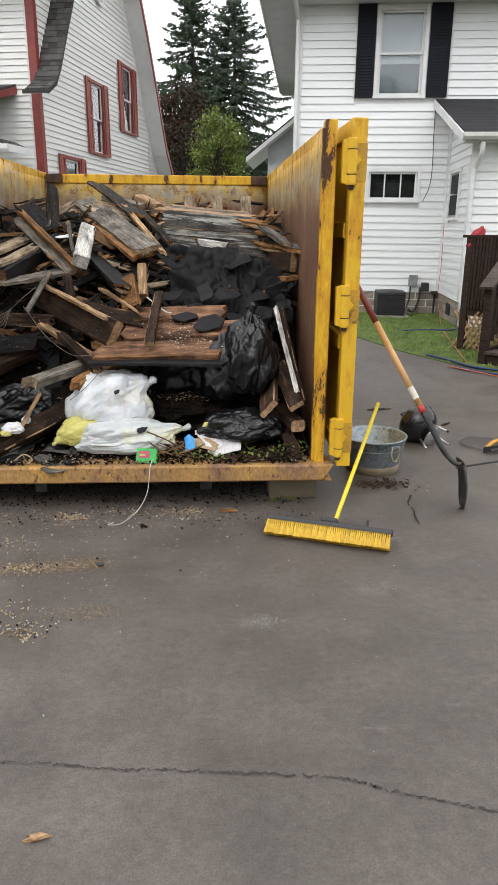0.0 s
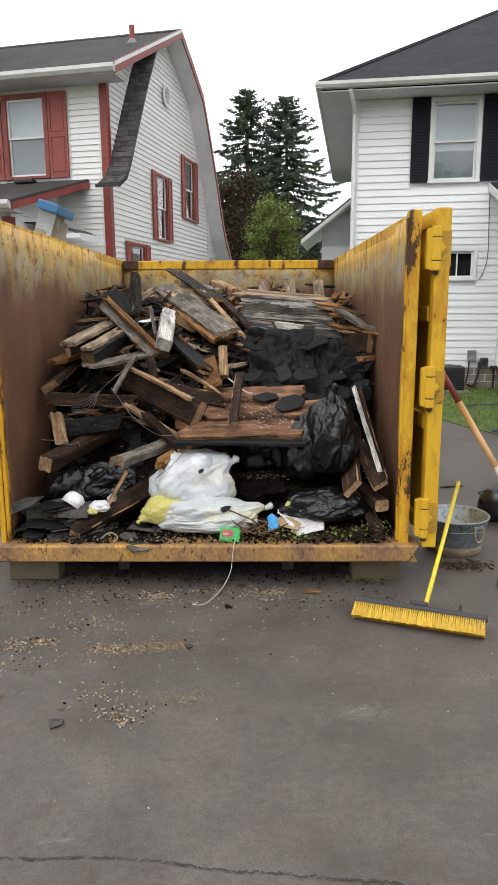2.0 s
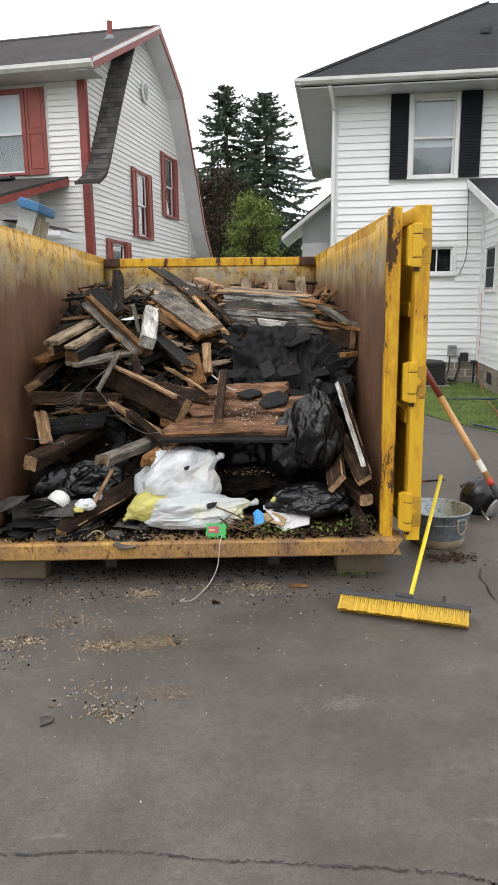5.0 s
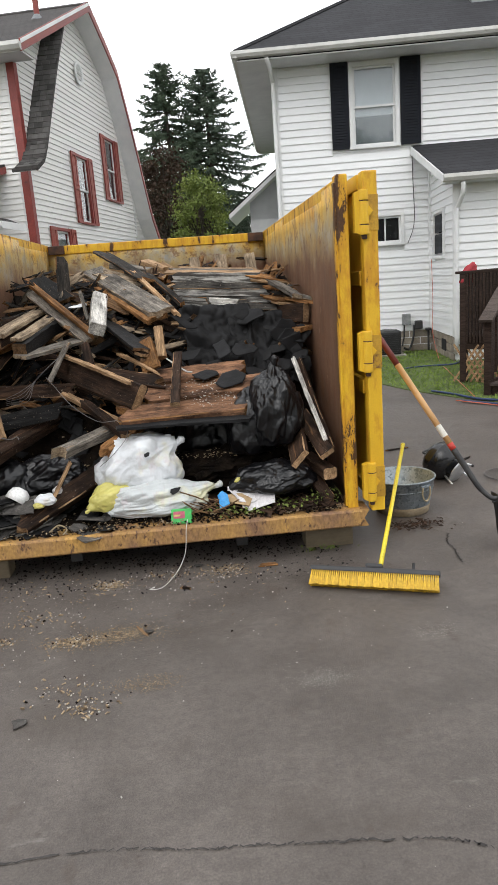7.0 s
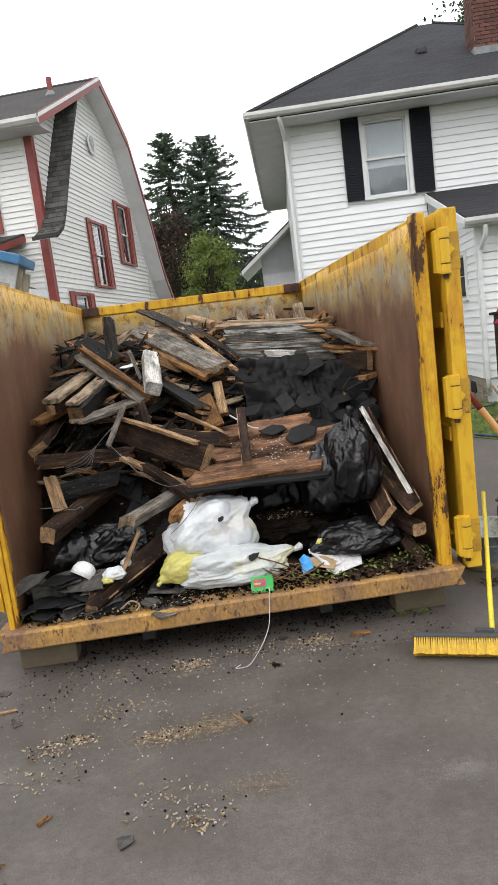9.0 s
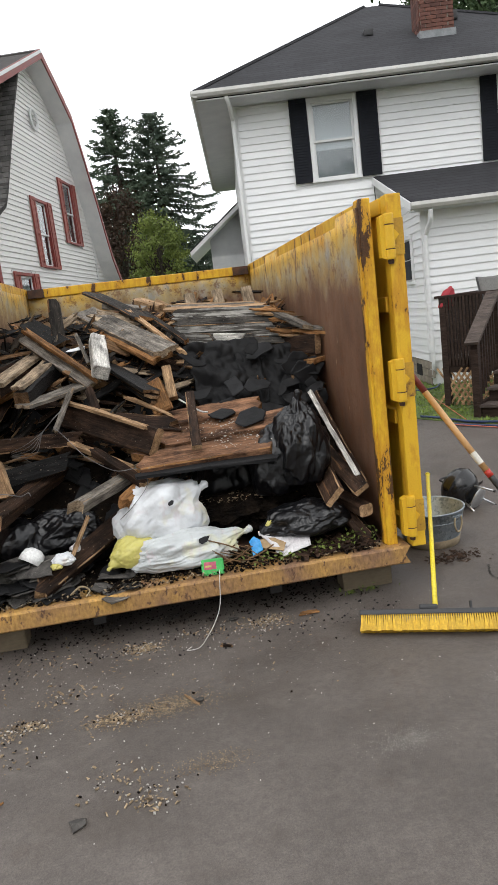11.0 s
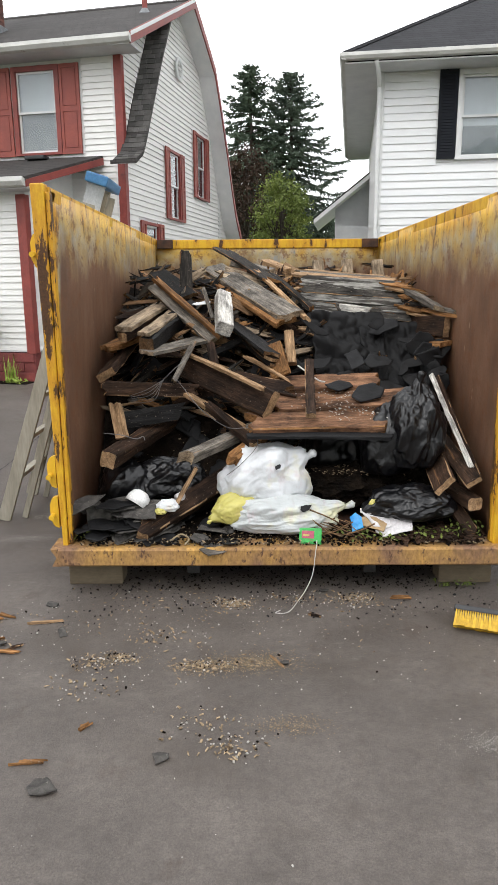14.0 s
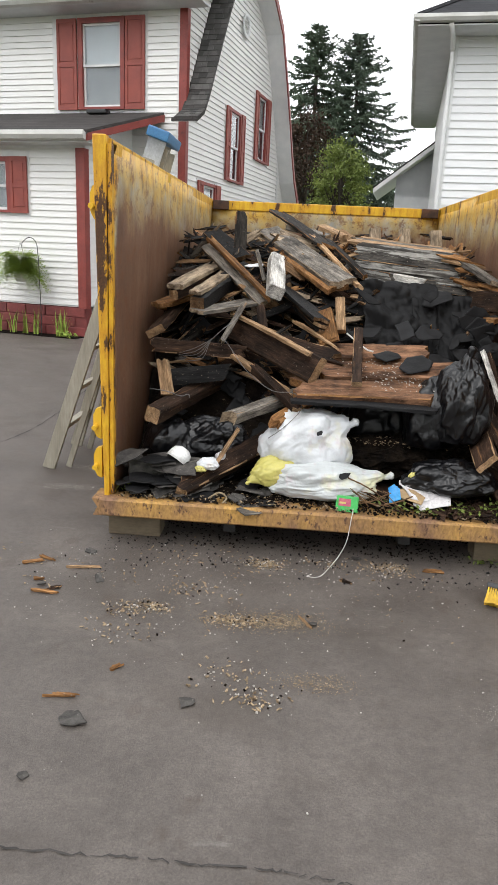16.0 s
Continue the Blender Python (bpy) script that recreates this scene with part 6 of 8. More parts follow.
def sheet(name, cx, cy, cz, w, d, tilt, spin, amp, material, label, category, seed, cut=0.15, group=""):
    """A limp torn sheet, w by d, thick enough to have an edge."""
    r = random.Random(seed)
    bm = bmesh.new()
    n = 20
    ring = []
    turns = sorted(r.uniform(-0.3, 0.3) + 2 * math.pi * k / 6 for k in range(6))
    tips = []
    for a in turns:
        sq = 1 / max(abs(math.cos(a)), abs(math.sin(a)))
        k = sq * (1 - r.uniform(0, 1.3 * cut))
        tips.append((math.cos(a) * k, math.sin(a) * k))
    for k in range(6):
        (xa, ya), (xb, yb) = tips[k], tips[(k + 1) % 6]
        for i in range(5):
            j = r.uniform(-0.03, 0.03) if i else 0.0
            ring.append((xa + (xb - xa) * i / 5 + j, ya + (yb - ya) * i / 5 + j))
    n = len(ring)
    levels = 7
    rows = []
    for lv in range(1, levels + 1):
        f = lv / levels
        row = []
        for a, b in ring:
            x, y = a * f * w / 2, b * f * d / 2
            zz = amp * noise.noise(Vector((x * 5 + seed, y * 5, seed * 1.7))) + 0.4 * amp * noise.noise(Vector((x * 15, y * 15 + seed, 2)))
            row.append(bm.verts.new((x, y, zz)))
        rows.append(row)
    c = bm.verts.new((0, 0, amp * noise.noise(Vector((seed, 0, seed * 1.7)))))
    for k in range(n):
        bm.faces.new((c, rows[0][k], rows[0][(k + 1) % n]))
        for a, b in zip(rows, rows[1:]):
            bm.faces.new((a[k], b[k], b[(k + 1) % n], a[(k + 1) % n]))
    bmesh.ops.recalc_face_normals(bm, faces=bm.faces[:])
    low = bmesh.ops.extrude_face_region(bm, geom=bm.faces[:])
    for w in low["geom"]:
        if isinstance(w, bmesh.types.BMVert):
            w.co.z -= 0.005
    bmesh.ops.recalc_face_normals(bm, faces=bm.faces[:])
    ob = finish(name, bm, material, smooth=True)
    ob.matrix_basis = pose(cx, cy, cz, tilt, 0, 0) @ pose(0, 0, 0, r.uniform(-8, 8), r.uniform(-8, 8), spin)
    return tagged(ob, label, category, group)


FELT = "torn black roofing felt over the heap, some standing for shaded gaps"
def drape(name, x0, x1, y0, y1, z0, z1, material, label, seed):
    """A large limp sheet hung down a slope, with folds, a torn hem and thickness."""
    r = random.Random(seed)
    bm = bmesh.new()
    nx, nz = 44, 36
    grid = []
    for i in range(nx + 1):
        row = []
        for k in range(nz + 1):
            u, t = i / nx, k / nz
            q = Vector((u * 2.2 + seed, t * 1.8, seed))
            fold = abs(noise.noise(q * 1.5)) * 0.10 + abs(noise.noise(q * 3.6 + Vector((5, 0, 0)))) * 0.030 + 0.005 * noise.noise(q * 9)
            hem = 0.10 * noise.noise(Vector((u * 5, seed, 0))) * t + 0.04 * noise.noise(Vector((u * 17, seed, 4))) * t
            side = 0.05 * noise.noise(Vector((t * 6, seed, 9))) * (2 * u - 1)
            row.append(bm.verts.new((x0 + (x1 - x0) * (u + side) + 0.05 * t * (1 - u), y0 + (y1 - y0) * (t + hem) - fold, z0 + (z1 - z0) * (t + hem) + 0.4 * fold)))
        grid.append(row)
    for i in range(nx):
        for k in range(nz):
            bm.faces.new((grid[i][k], grid[i + 1][k], grid[i + 1][k + 1], grid[i][k + 1]))
    bmesh.ops.recalc_face_normals(bm, faces=bm.faces[:])
    bmesh.ops.solidify(bm, geom=bm.faces[:], thickness=0.004)
    return tagged(finish(name, bm, material, smooth=True), label, "felt", "felt scraps")


drape("roofing_felt", 0.22, 0.72, 6.52, 6.20, 1.43, 1.02, TAR, "large torn sheet of black roofing felt over the heap", 3.3)
drape("roofing_felt", 0.55, 1.0, 6.50, 6.16, 1.36, 0.98, TAR, "large torn sheet of black roofing felt over the heap", 8.1)
rr = random.Random(5)
for i in range(13):
    x = rr.uniform(0.24, 0.92)
    k = rr.uniform(0, 1)
    sheet("roofing_felt", x, 6.36 - 0.34 * k + rr.uniform(-0.04, 0.04), 1.40 - 0.38 * k + rr.uniform(-0.03, 0.03), rr.uniform(0.10, 0.30), rr.uniform(0.05, 0.16), rr.uniform(35, 75), rr.uniform(-50, 50), 0.025, TAR, FELT, "felt", 20 + i, 0.35, "felt scraps")
sheet("shingle_scrap", 0.52, 5.74, 1.012, 0.26, 0.16, 20, 12, 0.015, TAR, "flat dark shingle scrap lying on stained boards", "shingle", 60, 0.2)
sheet("shingle_scrap", 0.37, 5.86, 1.03, 0.20, 0.12, 20, 40, 0.015, TAR, "flat dark shingle scrap lying on stained boards", "shingle", 61, 0.2)
for i in range(26):
    x, y = rr.uniform(-1.05, -0.2), rr.uniform(5.24, 5.55)
    sheet("shingle_scrap", x, y, 0.275 + 0.05 * rr.random() + max(0, (y - 5.4)) * 0.3, rr.uniform(0.08, 0.26), rr.uniform(0.06, 0.16), rr.uniform(-4, 18), rr.uniform(0, 180), 0.02, (TAR, SLATE_SCRAP)[i % 2], "torn dark shingle scrap on the skip floor", "shingle", 70 + i, 0.3, "shingle scraps")
rl = random.Random(15)
for i in range(34):
    k = i / 33
    x, y = -0.92 + rl.uniform(-0.17, 0.20) + 0.10 * (1 - k), 5.40 + rl.uniform(-0.13, 0.10)
    sheet("shingle_scrap", x, y, 0.29 + 0.17 * k * (1 if y > 5.32 else 0.5), rl.uniform(0.14, 0.30), rl.uniform(0.10, 0.20), rl.uniform(-6, 24), rl.uniform(-40, 40), 0.018, (TAR, SLATE_SCRAP, TAR, SLATE_SCRAP, LUMP)[i % 5], "torn gritty shingle in a loose stack", "shingle", 500 + i, 0.25, "shingle scraps")
for i in range(30):
    x, y = rr.uniform(-1.0, 0.1), rr.uniform(5.55, 7.0)
    sheet("roofing_felt", x, y, heap_z(x, y) + 0.03, rr.uniform(0.15, 0.32), rr.uniform(0.12, 0.25), rr.uniform(30, 70), rr.uniform(0, 180), 0.04, TAR, FELT, "felt", 120 + i, 0.3, "felt scraps")
sheet("shingle_scrap", -0.35, 5.175, 0.262, 0.20, 0.10, 14, 20, 0.012, W_GREY, "grey torn shingle hanging over the sill", "shingle", 98, 0.3)


def bag(name, cx, cy, cz, rx, ry, rz, material, label, seed, crease=0.10, knot=None, sag=0.25, fine=5):
    """A tied plastic bag: a lumpy sack of thin film, creased in ridges, gathered at the knot, with a flattened base."""
    bm = bmesh.new()
    bmesh.ops.create_icosphere(bm, subdivisions=fine, radius=1.0)
    axis = Vector(knot or (0.3, 0.2, 1.0)).normalized()
    side = axis.orthogonal().normalized()
    other = axis.cross(side)
    shift = Vector((seed, seed * 0.7, -seed))
    for v in bm.verts:
        d = v.co.normalized()
        q = d - axis * (0.6 * d.dot(axis)) + 0.12 * noise.noise_vector(d * 2.0 + shift)
        ridge = 0.0
        for k, amp in ((2.0, 0.50), (4.3, 0.34), (9.5, 0.16)):
            ridge += amp * (1 - 2.2 * abs(noise.noise(q * k + shift)))
        near = max(0.0, d.dot(axis))
        turn = math.atan2(d.dot(other), d.dot(side))
        gather = near ** 3 * (0.5 * math.sin(turn * 9 + 3 * noise.noise(d * 3 + shift)) + 0.3 * math.sin(turn * 17 + seed))
        f = 1 + 0.20 * noise.noise(d * 1.7 + Vector((seed, 0, 0))) + crease * (ridge - 0.4 + 0.5 * gather)
        if knot:
            k = max(0.0, d.dot(axis) - 0.93) / 0.07
            f += 0.32 * k * k
        p = Vector((d.x * rx * f, d.y * ry * f, d.z * rz * f))
        if p.z < -rz * 0.7:
            p.z = -rz * 0.7 + (p.z + rz * 0.7) * 0.15
        p.x *= 1 + sag * max(0.0, -d.z) * 0.3
        v.co = p
    ob = finish(name, bm, material, smooth=True)
    ob.matrix_basis = pose(cx, cy, cz)
    if knot:
        tip = max((v.co for v in ob.data.vertices), key=lambda c: c.dot(axis)).copy()
        size = 0.055 * (rx + rz)
        bm = bmesh.new()
        bmesh.ops.create_icosphere(bm, subdivisions=3, radius=1.0)
        for v in bm.verts:
            t = v.co.dot(axis)
            w = size * (0.75 + 0.35 * noise.noise(v.co * 3 + shift))
            v.co = tip + (v.co - axis * t) * w * (1 + 0.8 * max(0.0, t)) + axis * t * size * 1.6
        part("knot", bm, material, ob, "twisted knot of plastic", True)
    return tagged(ob, label, "bag", "rubbish bags")


bag("rubbish_bag", -0.09, 5.55, 0.545, 0.245, 0.20, 0.205, WHITE_FILM, "full white plastic rubbish bag, knotted", 2.3, 0.085, (0.75, -0.2, 0.6), fine=6)
bag("rubbish_bag", 0.0, 5.385, 0.375, 0.275, 0.14, 0.115, CLOUDY_FILM, "slumped white plastic rubbish bag with yellowed side", 7.1, 0.13, (0.9, 0, 0.4), fine=6)
bag("rubbish_bag", -0.25, 5.40, 0.40, 0.125, 0.09, 0.09, YELLOW_FILM, "small knotted yellow plastic bag", 4.4, 0.14, (-0.8, -0.3, -0.4))
bag("rubbish_bag", 0.76, 5.56, 0.80, 0.17, 0.17, 0.25, BLACK_FILM, "shiny black bin bag hanging over the boards", 9.2, 0.16, (0.1, 0, 1), fine=6)
bag("rubbish_bag", 0.62, 5.62, 0.72, 0.15, 0.16, 0.22, BLACK_FILM, "shiny black bin bag hanging over the boards", 3.7, 0.16)
bag("rubbish_bag", 0.71, 5.38, 0.44, 0.24, 0.13, 0.10, BLACK_FILM, "slumped black plastic bin bag", 5.5, 0.15, fine=6)
bag("rubbish_bag", -0.66, 5.66, 0.50, 0.24, 0.15, 0.12, BLACK_FILM, "black bin bag under the beams", 6.1, 0.22, fine=6)
bag("rubbish_bag", -0.88, 5.62, 0.50, 0.16, 0.14, 0.13, BLACK_FILM, "black bin bag under the beams", 8.8, 0.14)
bag("rubbish_bag", 0.35, 5.9, 0.62, 0.22, 0.2, 0.18, BLACK_FILM, "black bin bag in the hollow", 1.8, 0.14)

# china, cups, carton, paper
bm = lathe([(0.0, 0.0), (0.03, 0.002), (0.055, 0.02), (0.066, 0.05), (0.068, 0.085), (0.063, 0.085), (0.06, 0.05), (0.05, 0.024), (0.0, 0.01)], 24)
ob = finish("bowl", bm, CHINA, smooth=True)
ob.matrix_basis = pose(-0.765, 5.43, 0.50, 160, 38, 10)
tagged(ob, "white bowl lying tipped in the rubble", "bowl")
cup = thing("paper_cup", pose(-0.58, 5.41, 0.475, 70, 20, 30) @ Matrix.Scale(0.6, 4), "crushed white paper cup", "cup")
part("body", lathe([(0.0, 0.0), (0.028, 0.0), (0.038, 0.09), (0.036, 0.09), (0.026, 0.004), (0.0, 0.004)], 18), PAPER, cup, smooth=True)
part("rim", lathe([(0.038, 0.086), (0.042, 0.09), (0.038, 0.094), (0.036, 0.09), (0.038, 0.086)], 18), PAPER, cup)
bag("carrier_bag", -0.62, 5.33, 0.45, 0.06, 0.045, 0.035, WHITE_FILM, "small crumpled white carrier bag", 12.0, 0.2)
bag("carrier_bag", -0.655, 5.30, 0.43, 0.03, 0.03, 0.02, YELLOW_FILM, "scrap of yellow plastic", 13.0, 0.2)
carton = thing("carton", pose(0.15, 5.235, 0.263, 0, 0, -8) @ pose(0, 0, 0.0, -18, 0, 0), "squashed green carton with pink and yellow print", "carton")
part("box", box(-0.06, 0.06, -0.02, 0.02, 0.0, 0.085, bevel=0.004), GREEN_CARD, carton)
part("print", box(-0.045, 0.02, -0.0225, -0.020, 0.03, 0.07), PINK, carton)
part("stripe", box(-0.04, -0.005, -0.0235, -0.0225, 0.042, 0.052), YELLOW_FILM, carton)
sheet("paper_plate", 0.55, 5.31, 0.385, 0.26, 0.13, 35, -6, 0.02, PAPER, "soiled white paper plate in rubbish", "paper plate", 141, 0.12)
sheet("paper_plate", 0.60, 5.27, 0.35, 0.22, 0.11, 45, 10, 0.02, PAPER, "soiled white paper plate in rubbish", "paper plate", 142, 0.12)
sheet("card_sheet", 0.48, 5.29, 0.365, 0.20, 0.08, 40, -15, 0.02, CARDBOARD, "torn scrap of brown card", "card", 143, 0.2)
sheet("paper_sheet", 0.52, 5.34, 0.43, 0.20, 0.06, 30, 12, 0.02, PAPER, "crumpled sheet of soiled paper", "paper", 144, 0.2)
sheet("packet", 0.40, 5.285, 0.375, 0.13, 0.15, 60, 20, 0.06, BLUE_BAG, "crumpled bright blue plastic packet", "packet", 145, 0.5)
bag("tie_handle", 0.50, 5.33, 0.455, 0.025, 0.012, 0.025, YELLOW_FILM, "twist of yellow plastic", 16.0, 0.2)
# lump of concrete
bm = box(-0.10, 0.10, -0.07, 0.07, 0.0, 0.11, bevel=0.02)
bmesh.ops.subdivide_edges(bm, edges=bm.edges[:], cuts=4, use_grid_fill=True)
for v in bm.verts:
    v.co += 0.04 * noise.noise_vector(v.co * 8) + 0.012 * noise.noise_vector(v.co * 30)
ob = finish("concrete_lump", bm, LUMP)
ob.matrix_basis = pose(-0.99, 5.47, 0.31, 0, 8, 15)
tagged(ob, "broken lump of grey concrete", "concrete")
# dirt shelf with chips in the hollow
bm = bmesh.new()
bmesh.ops.create_icosphere(bm, subdivisions=5, radius=1.0)
for v in bm.verts:
    d = v.co.normalized()
    f = 1 + 0.3 * noise.noise(d * 3) + 0.15 * noise.noise(d * 9)
    v.co = Vector((d.x * 0.33 * f, d.y * 0.16 * f, d.z * 0.12 * f))
ob = finish("soil_clod", bm, SHADED_DIRT)
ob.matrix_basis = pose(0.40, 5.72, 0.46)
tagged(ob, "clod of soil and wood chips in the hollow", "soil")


def scatter(name, label, category, count, place, size, material, seed, flat=0.35, longer=1.0):
    """Many small chips in one mesh."""
    r = random.Random(seed)
    verts, faces = [], []
    for _ in range(count):
        x, y, z = place(r)
        s = size * r.uniform(0.35, 1.0) ** 1.5
        m = Matrix.Translation((x, y, z)) @ Euler((r.uniform(-0.5, 0.5), r.uniform(-0.5, 0.5), r.uniform(0, 6.3))).to_matrix().to_4x4()
        k = len(verts)
        lx, ly, lz = s * r.uniform(0.6, 1.0) * longer, s * r.uniform(0.4, 0.8), s * flat * r.uniform(0.4, 1)
        for dx, dy, dz in ((-1, -0.6, -1), (0.8, -1, -1), (1, 0.7, -1), (-0.7, 1, -1), (-0.8, -0.5, 1), (0.6, -0.8, 1), (0.9, 0.5, 1), (-0.5, 0.8, 1)):
            verts.append((m @ Vector((dx * lx / 2, dy * ly / 2, dz * lz / 2)))[:])
        for f in ((0, 3, 2, 1), (4, 5, 6, 7), (0, 1, 5, 4), (1, 2, 6, 5), (2, 3, 7, 6), (3, 0, 4, 7)):
            faces.append([k + i for i in f])
    me = bpy.data.meshes.new(name)
    me.from_pydata(verts, [], faces)
    me.materials.append(material)
    return tagged(new(name, me), label, category, kind="stuff")


scatter("wood_chips", "scattered chips and splinters on the skip floor", "wood chips", 900, lambda r: (r.uniform(-1.08, 1.08), 5.20 + 0.30 * r.random() ** 1.5, 0.272 + 0.02 * r.random()), 0.016, CHIP, 1, 0.3, 1.8)
scatter("dirt_crumbs", "dark crumbs and shingle grit on the skip floor", "dirt", 2200, lambda r: (r.uniform(-1.1, 1.1), 5.19 + 0.34 * r.random(), 0.270 + 0.018 * r.random()), 0.026, SHADED_DIRT, 2, 0.5)
scatter("wood_chips", "pale chips strewn over the heap", "wood chips", 900, lambda r: (lambda x, y: (x, y, heap_z(x, y) + 0.012))(r.uniform(-1.05, 1.05), r.uniform(5.5, 7.4)), 0.018, CHIP, 3, 0.3, 1.8)
scatter("wood_chips", "chips and grit on the stained boards", "wood chips", 260, lambda r: (lambda x, y: (x, y, 0.90 + (y - 5.56) * 0.34 + 0.006))(r.gauss(0.42, 0.16), r.uniform(5.50, 5.85)), 0.014, GRANULE, 4, 0.4)
scatter("wood_chips", "chips in the hollow", "wood chips", 420, lambda r: (r.gauss(0.42, 0.15), r.uniform(5.58, 5.80), 0.545 + 0.03 * r.random()), 0.02, CHIP, 5, 0.3, 1.8)
scatter("straw", "brown twigs and bark at the front corner", "twigs", 300, lambda r: (r.uniform(0.62, 1.05), 5.20 + 0.22 * r.random(), 0.285 + 0.03 * r.random()), 0.06, W_BROWN, 6, 0.12, 2.2)


def leaf_patch(name, label, count, place, size, material, seed):
    r = random.Random(seed)
    verts, faces = [], []
    for _ in range(count):
        x, y, z = place(r)
        s = size * r.uniform(0.5, 1.1)
        m = Matrix.Translation((x, y, z)) @ Euler((r.uniform(-0.9, 0.9), r.uniform(-0.9, 0.9), r.uniform(0, 6.3))).to_matrix().to_4x4()
        k = len(verts)
        for dx, dy, dz in ((-0.5, 0, 0), (-0.1, -0.28, 0.06), (0.5, 0, 0.02), (-0.1, 0.28, 0.06), (0.1, 0, -0.02)):
            verts.append((m @ Vector((dx * s, dy * s, dz * s)))[:])
        faces += [(k, k + 1, k + 4), (k + 1, k + 2, k + 4), (k + 2, k + 3, k + 4), (k + 3, k, k + 4)]
    me = bpy.data.meshes.new(name)
    me.from_pydata(verts, [], faces)
    me.materials.append(material)
    return tagged(new(name, me), label, "leaves", kind="stuff")


leaf_patch("green_leaves", "fresh green leaves and weeds on the skip floor", 170, lambda r: (r.gauss(0.62, 0.20), 5.21 + 0.12 * r.random(), 0.29 + 0.04 * r.random()), 0.035, LEAF, 1)
leaf_patch("green_leaves", "fresh green weeds in the skip's corner", 60, lambda r: (r.gauss(1.0, 0.06), 5.25 + 0.12 * r.random(), 0.30 + 0.06 * r.random()), 0.032, LEAF, 2)
leaf_patch("green_leaves", "fresh green weeds in the skip's corner", 45, lambda r: (r.gauss(-1.06, 0.03), 5.24 + 0.1 * r.random(), 0.29 + 0.05 * r.random()), 0.028, LEAF, 3)

# wires
def wire(pts, rad, material, label, name="wire"):
    ob = finish(name, tube(curve_points(pts, 8), rad, 6), material, smooth=True)
    return tagged(ob, label, name, "loose wires")


wire([(0.19, 5.30, 0.30), (0.18, 5.19, 0.283), (0.172, 5.158, 0.25), (0.158, 5.15, 0.13), (0.125, 5.14, 0.05), (0.08, 5.09, 0.006), (0.02, 4.96, 0.005), (-0.045, 4.95, 0.005), (-0.02, 4.98, 0.005)], 0.0022, CORD_WHITE, "thin white cord hanging over the sill to the ground", "cord")
wire([(-0.62, 5.78, 1.10), (-0.56, 5.70, 1.05), (-0.45, 5.62, 0.93), (-0.30, 5.55, 0.84), (-0.17, 5.50, 0.84), (-0.13, 5.46, 0.76), (-0.22, 5.42, 0.66), (-0.30, 5.40, 0.60)], 0.002, WIRE, "thin grey wire trailing over the timber")
for i in range(5):
    wire([(-0.86, 5.70, 1.0 - 0.01 * i), (-0.76 + 0.01 * i, 5.66, 1.04 - 0.015 * i), (-0.66, 5.68, 1.10), (-0.60 + 0.02 * i, 5.72, 1.16 + 0.015 * i)], 0.0016, WIRE, "bundle of thin grey wires")
wire([(-0.98, 5.45, 0.83), (-0.88, 5.43, 0.825), (-0.80, 5.44, 0.80), (-0.76, 5.45, 0.81), (-0.75, 5.45, 0.79)], 0.0025, WIRE, "bent metal hook wire")
wire([(0.12, 5.95, 1.14), (0.18, 5.90, 1.10), (0.24, 5.86, 1.06), (0.28, 5.86, 1.05)], 0.005, CORD_WHITE, "white wire curled on the felt")
wire([(-0.60, 5.22, 0.29), (-0.54, 5.21, 0.33), (-0.50, 5.22, 0.30), (-0.52, 5.2, 0.275)], 0.005, ROPE, "thin curl of dry root")
sheet("plastic_scrap", -0.52, 6.62, 1.50, 0.20, 0.05, 40, 15, 0.03, WHITE_FILM, "torn strip of white plastic", "plastic scrap", 201, 0.4)
# twigs fallen over the bags and the front edge
rt = random.Random(52)
for i in range(18):
    x, y = rt.uniform(0.10, 0.42), rt.uniform(5.19, 5.33)
    a = rt.choice((rt.uniform(-55, -20), rt.uniform(-10, 70)))
    ln = rt.uniform(0.08, 0.30)
    d = Vector((math.cos(radians(a)), 0.25 * math.sin(radians(a)), math.sin(radians(a)) * 0.6)) * ln / 2
    c = Vector((x, y, 0.30 + abs(d.z) + rt.uniform(0, 0.04)))
    wire([c - d, c + Vector((0, 0, rt.uniform(-0.012, 0.012))), c + d], rt.uniform(0.0018, 0.004), W_RAW, "thin brown twig fallen over the rubbish", "twig")
for x, y, zz, w, d, t in ((0.12, 5.265, 0.455, 0.09, 0.05, 60), (-0.02, 5.36, 0.66, 0.05, 0.03, 60), (-0.02, 5.28, 0.43, 0.04, 0.03, 60)):
    sheet("shingle_scrap", x, y, zz, w, d, t, 25, 0.01, TAR, "small dark scrap stuck on a white bag", "shingle", int(900 + x * 100), 0.4, "scraps on the bags")
# near-black crumbs added so that the ground under the skip reads as deep shade
scatter("dark_crumbs", "black crumbs put in to deepen the shade under the skip", "debris", 1500, lambda r: (r.uniform(-1.08, 1.08), 5.66 - 0.44 * r.random() ** 1.7, 0.006 + 0.006 * r.random()), 0.018, SHADED_DIRT, 61, 0.4)
# black sheets added to paint dark voids left and right of the large felt
rv = random.Random(64)
for i in range(16):
    zz = rv.uniform(0.92, 1.28)
    sheet("roofing_felt", rv.uniform(0.90, 1.06), 6.00 + (zz - 0.92) * 0.5 + rv.uniform(0, 0.1), zz, rv.uniform(0.10, 0.2), rv.uniform(0.1, 0.2), rv.uniform(50, 90), rv.uniform(0, 180), 0.02, TAR, FELT, "felt", 400 + i, 0.4, "felt scraps")
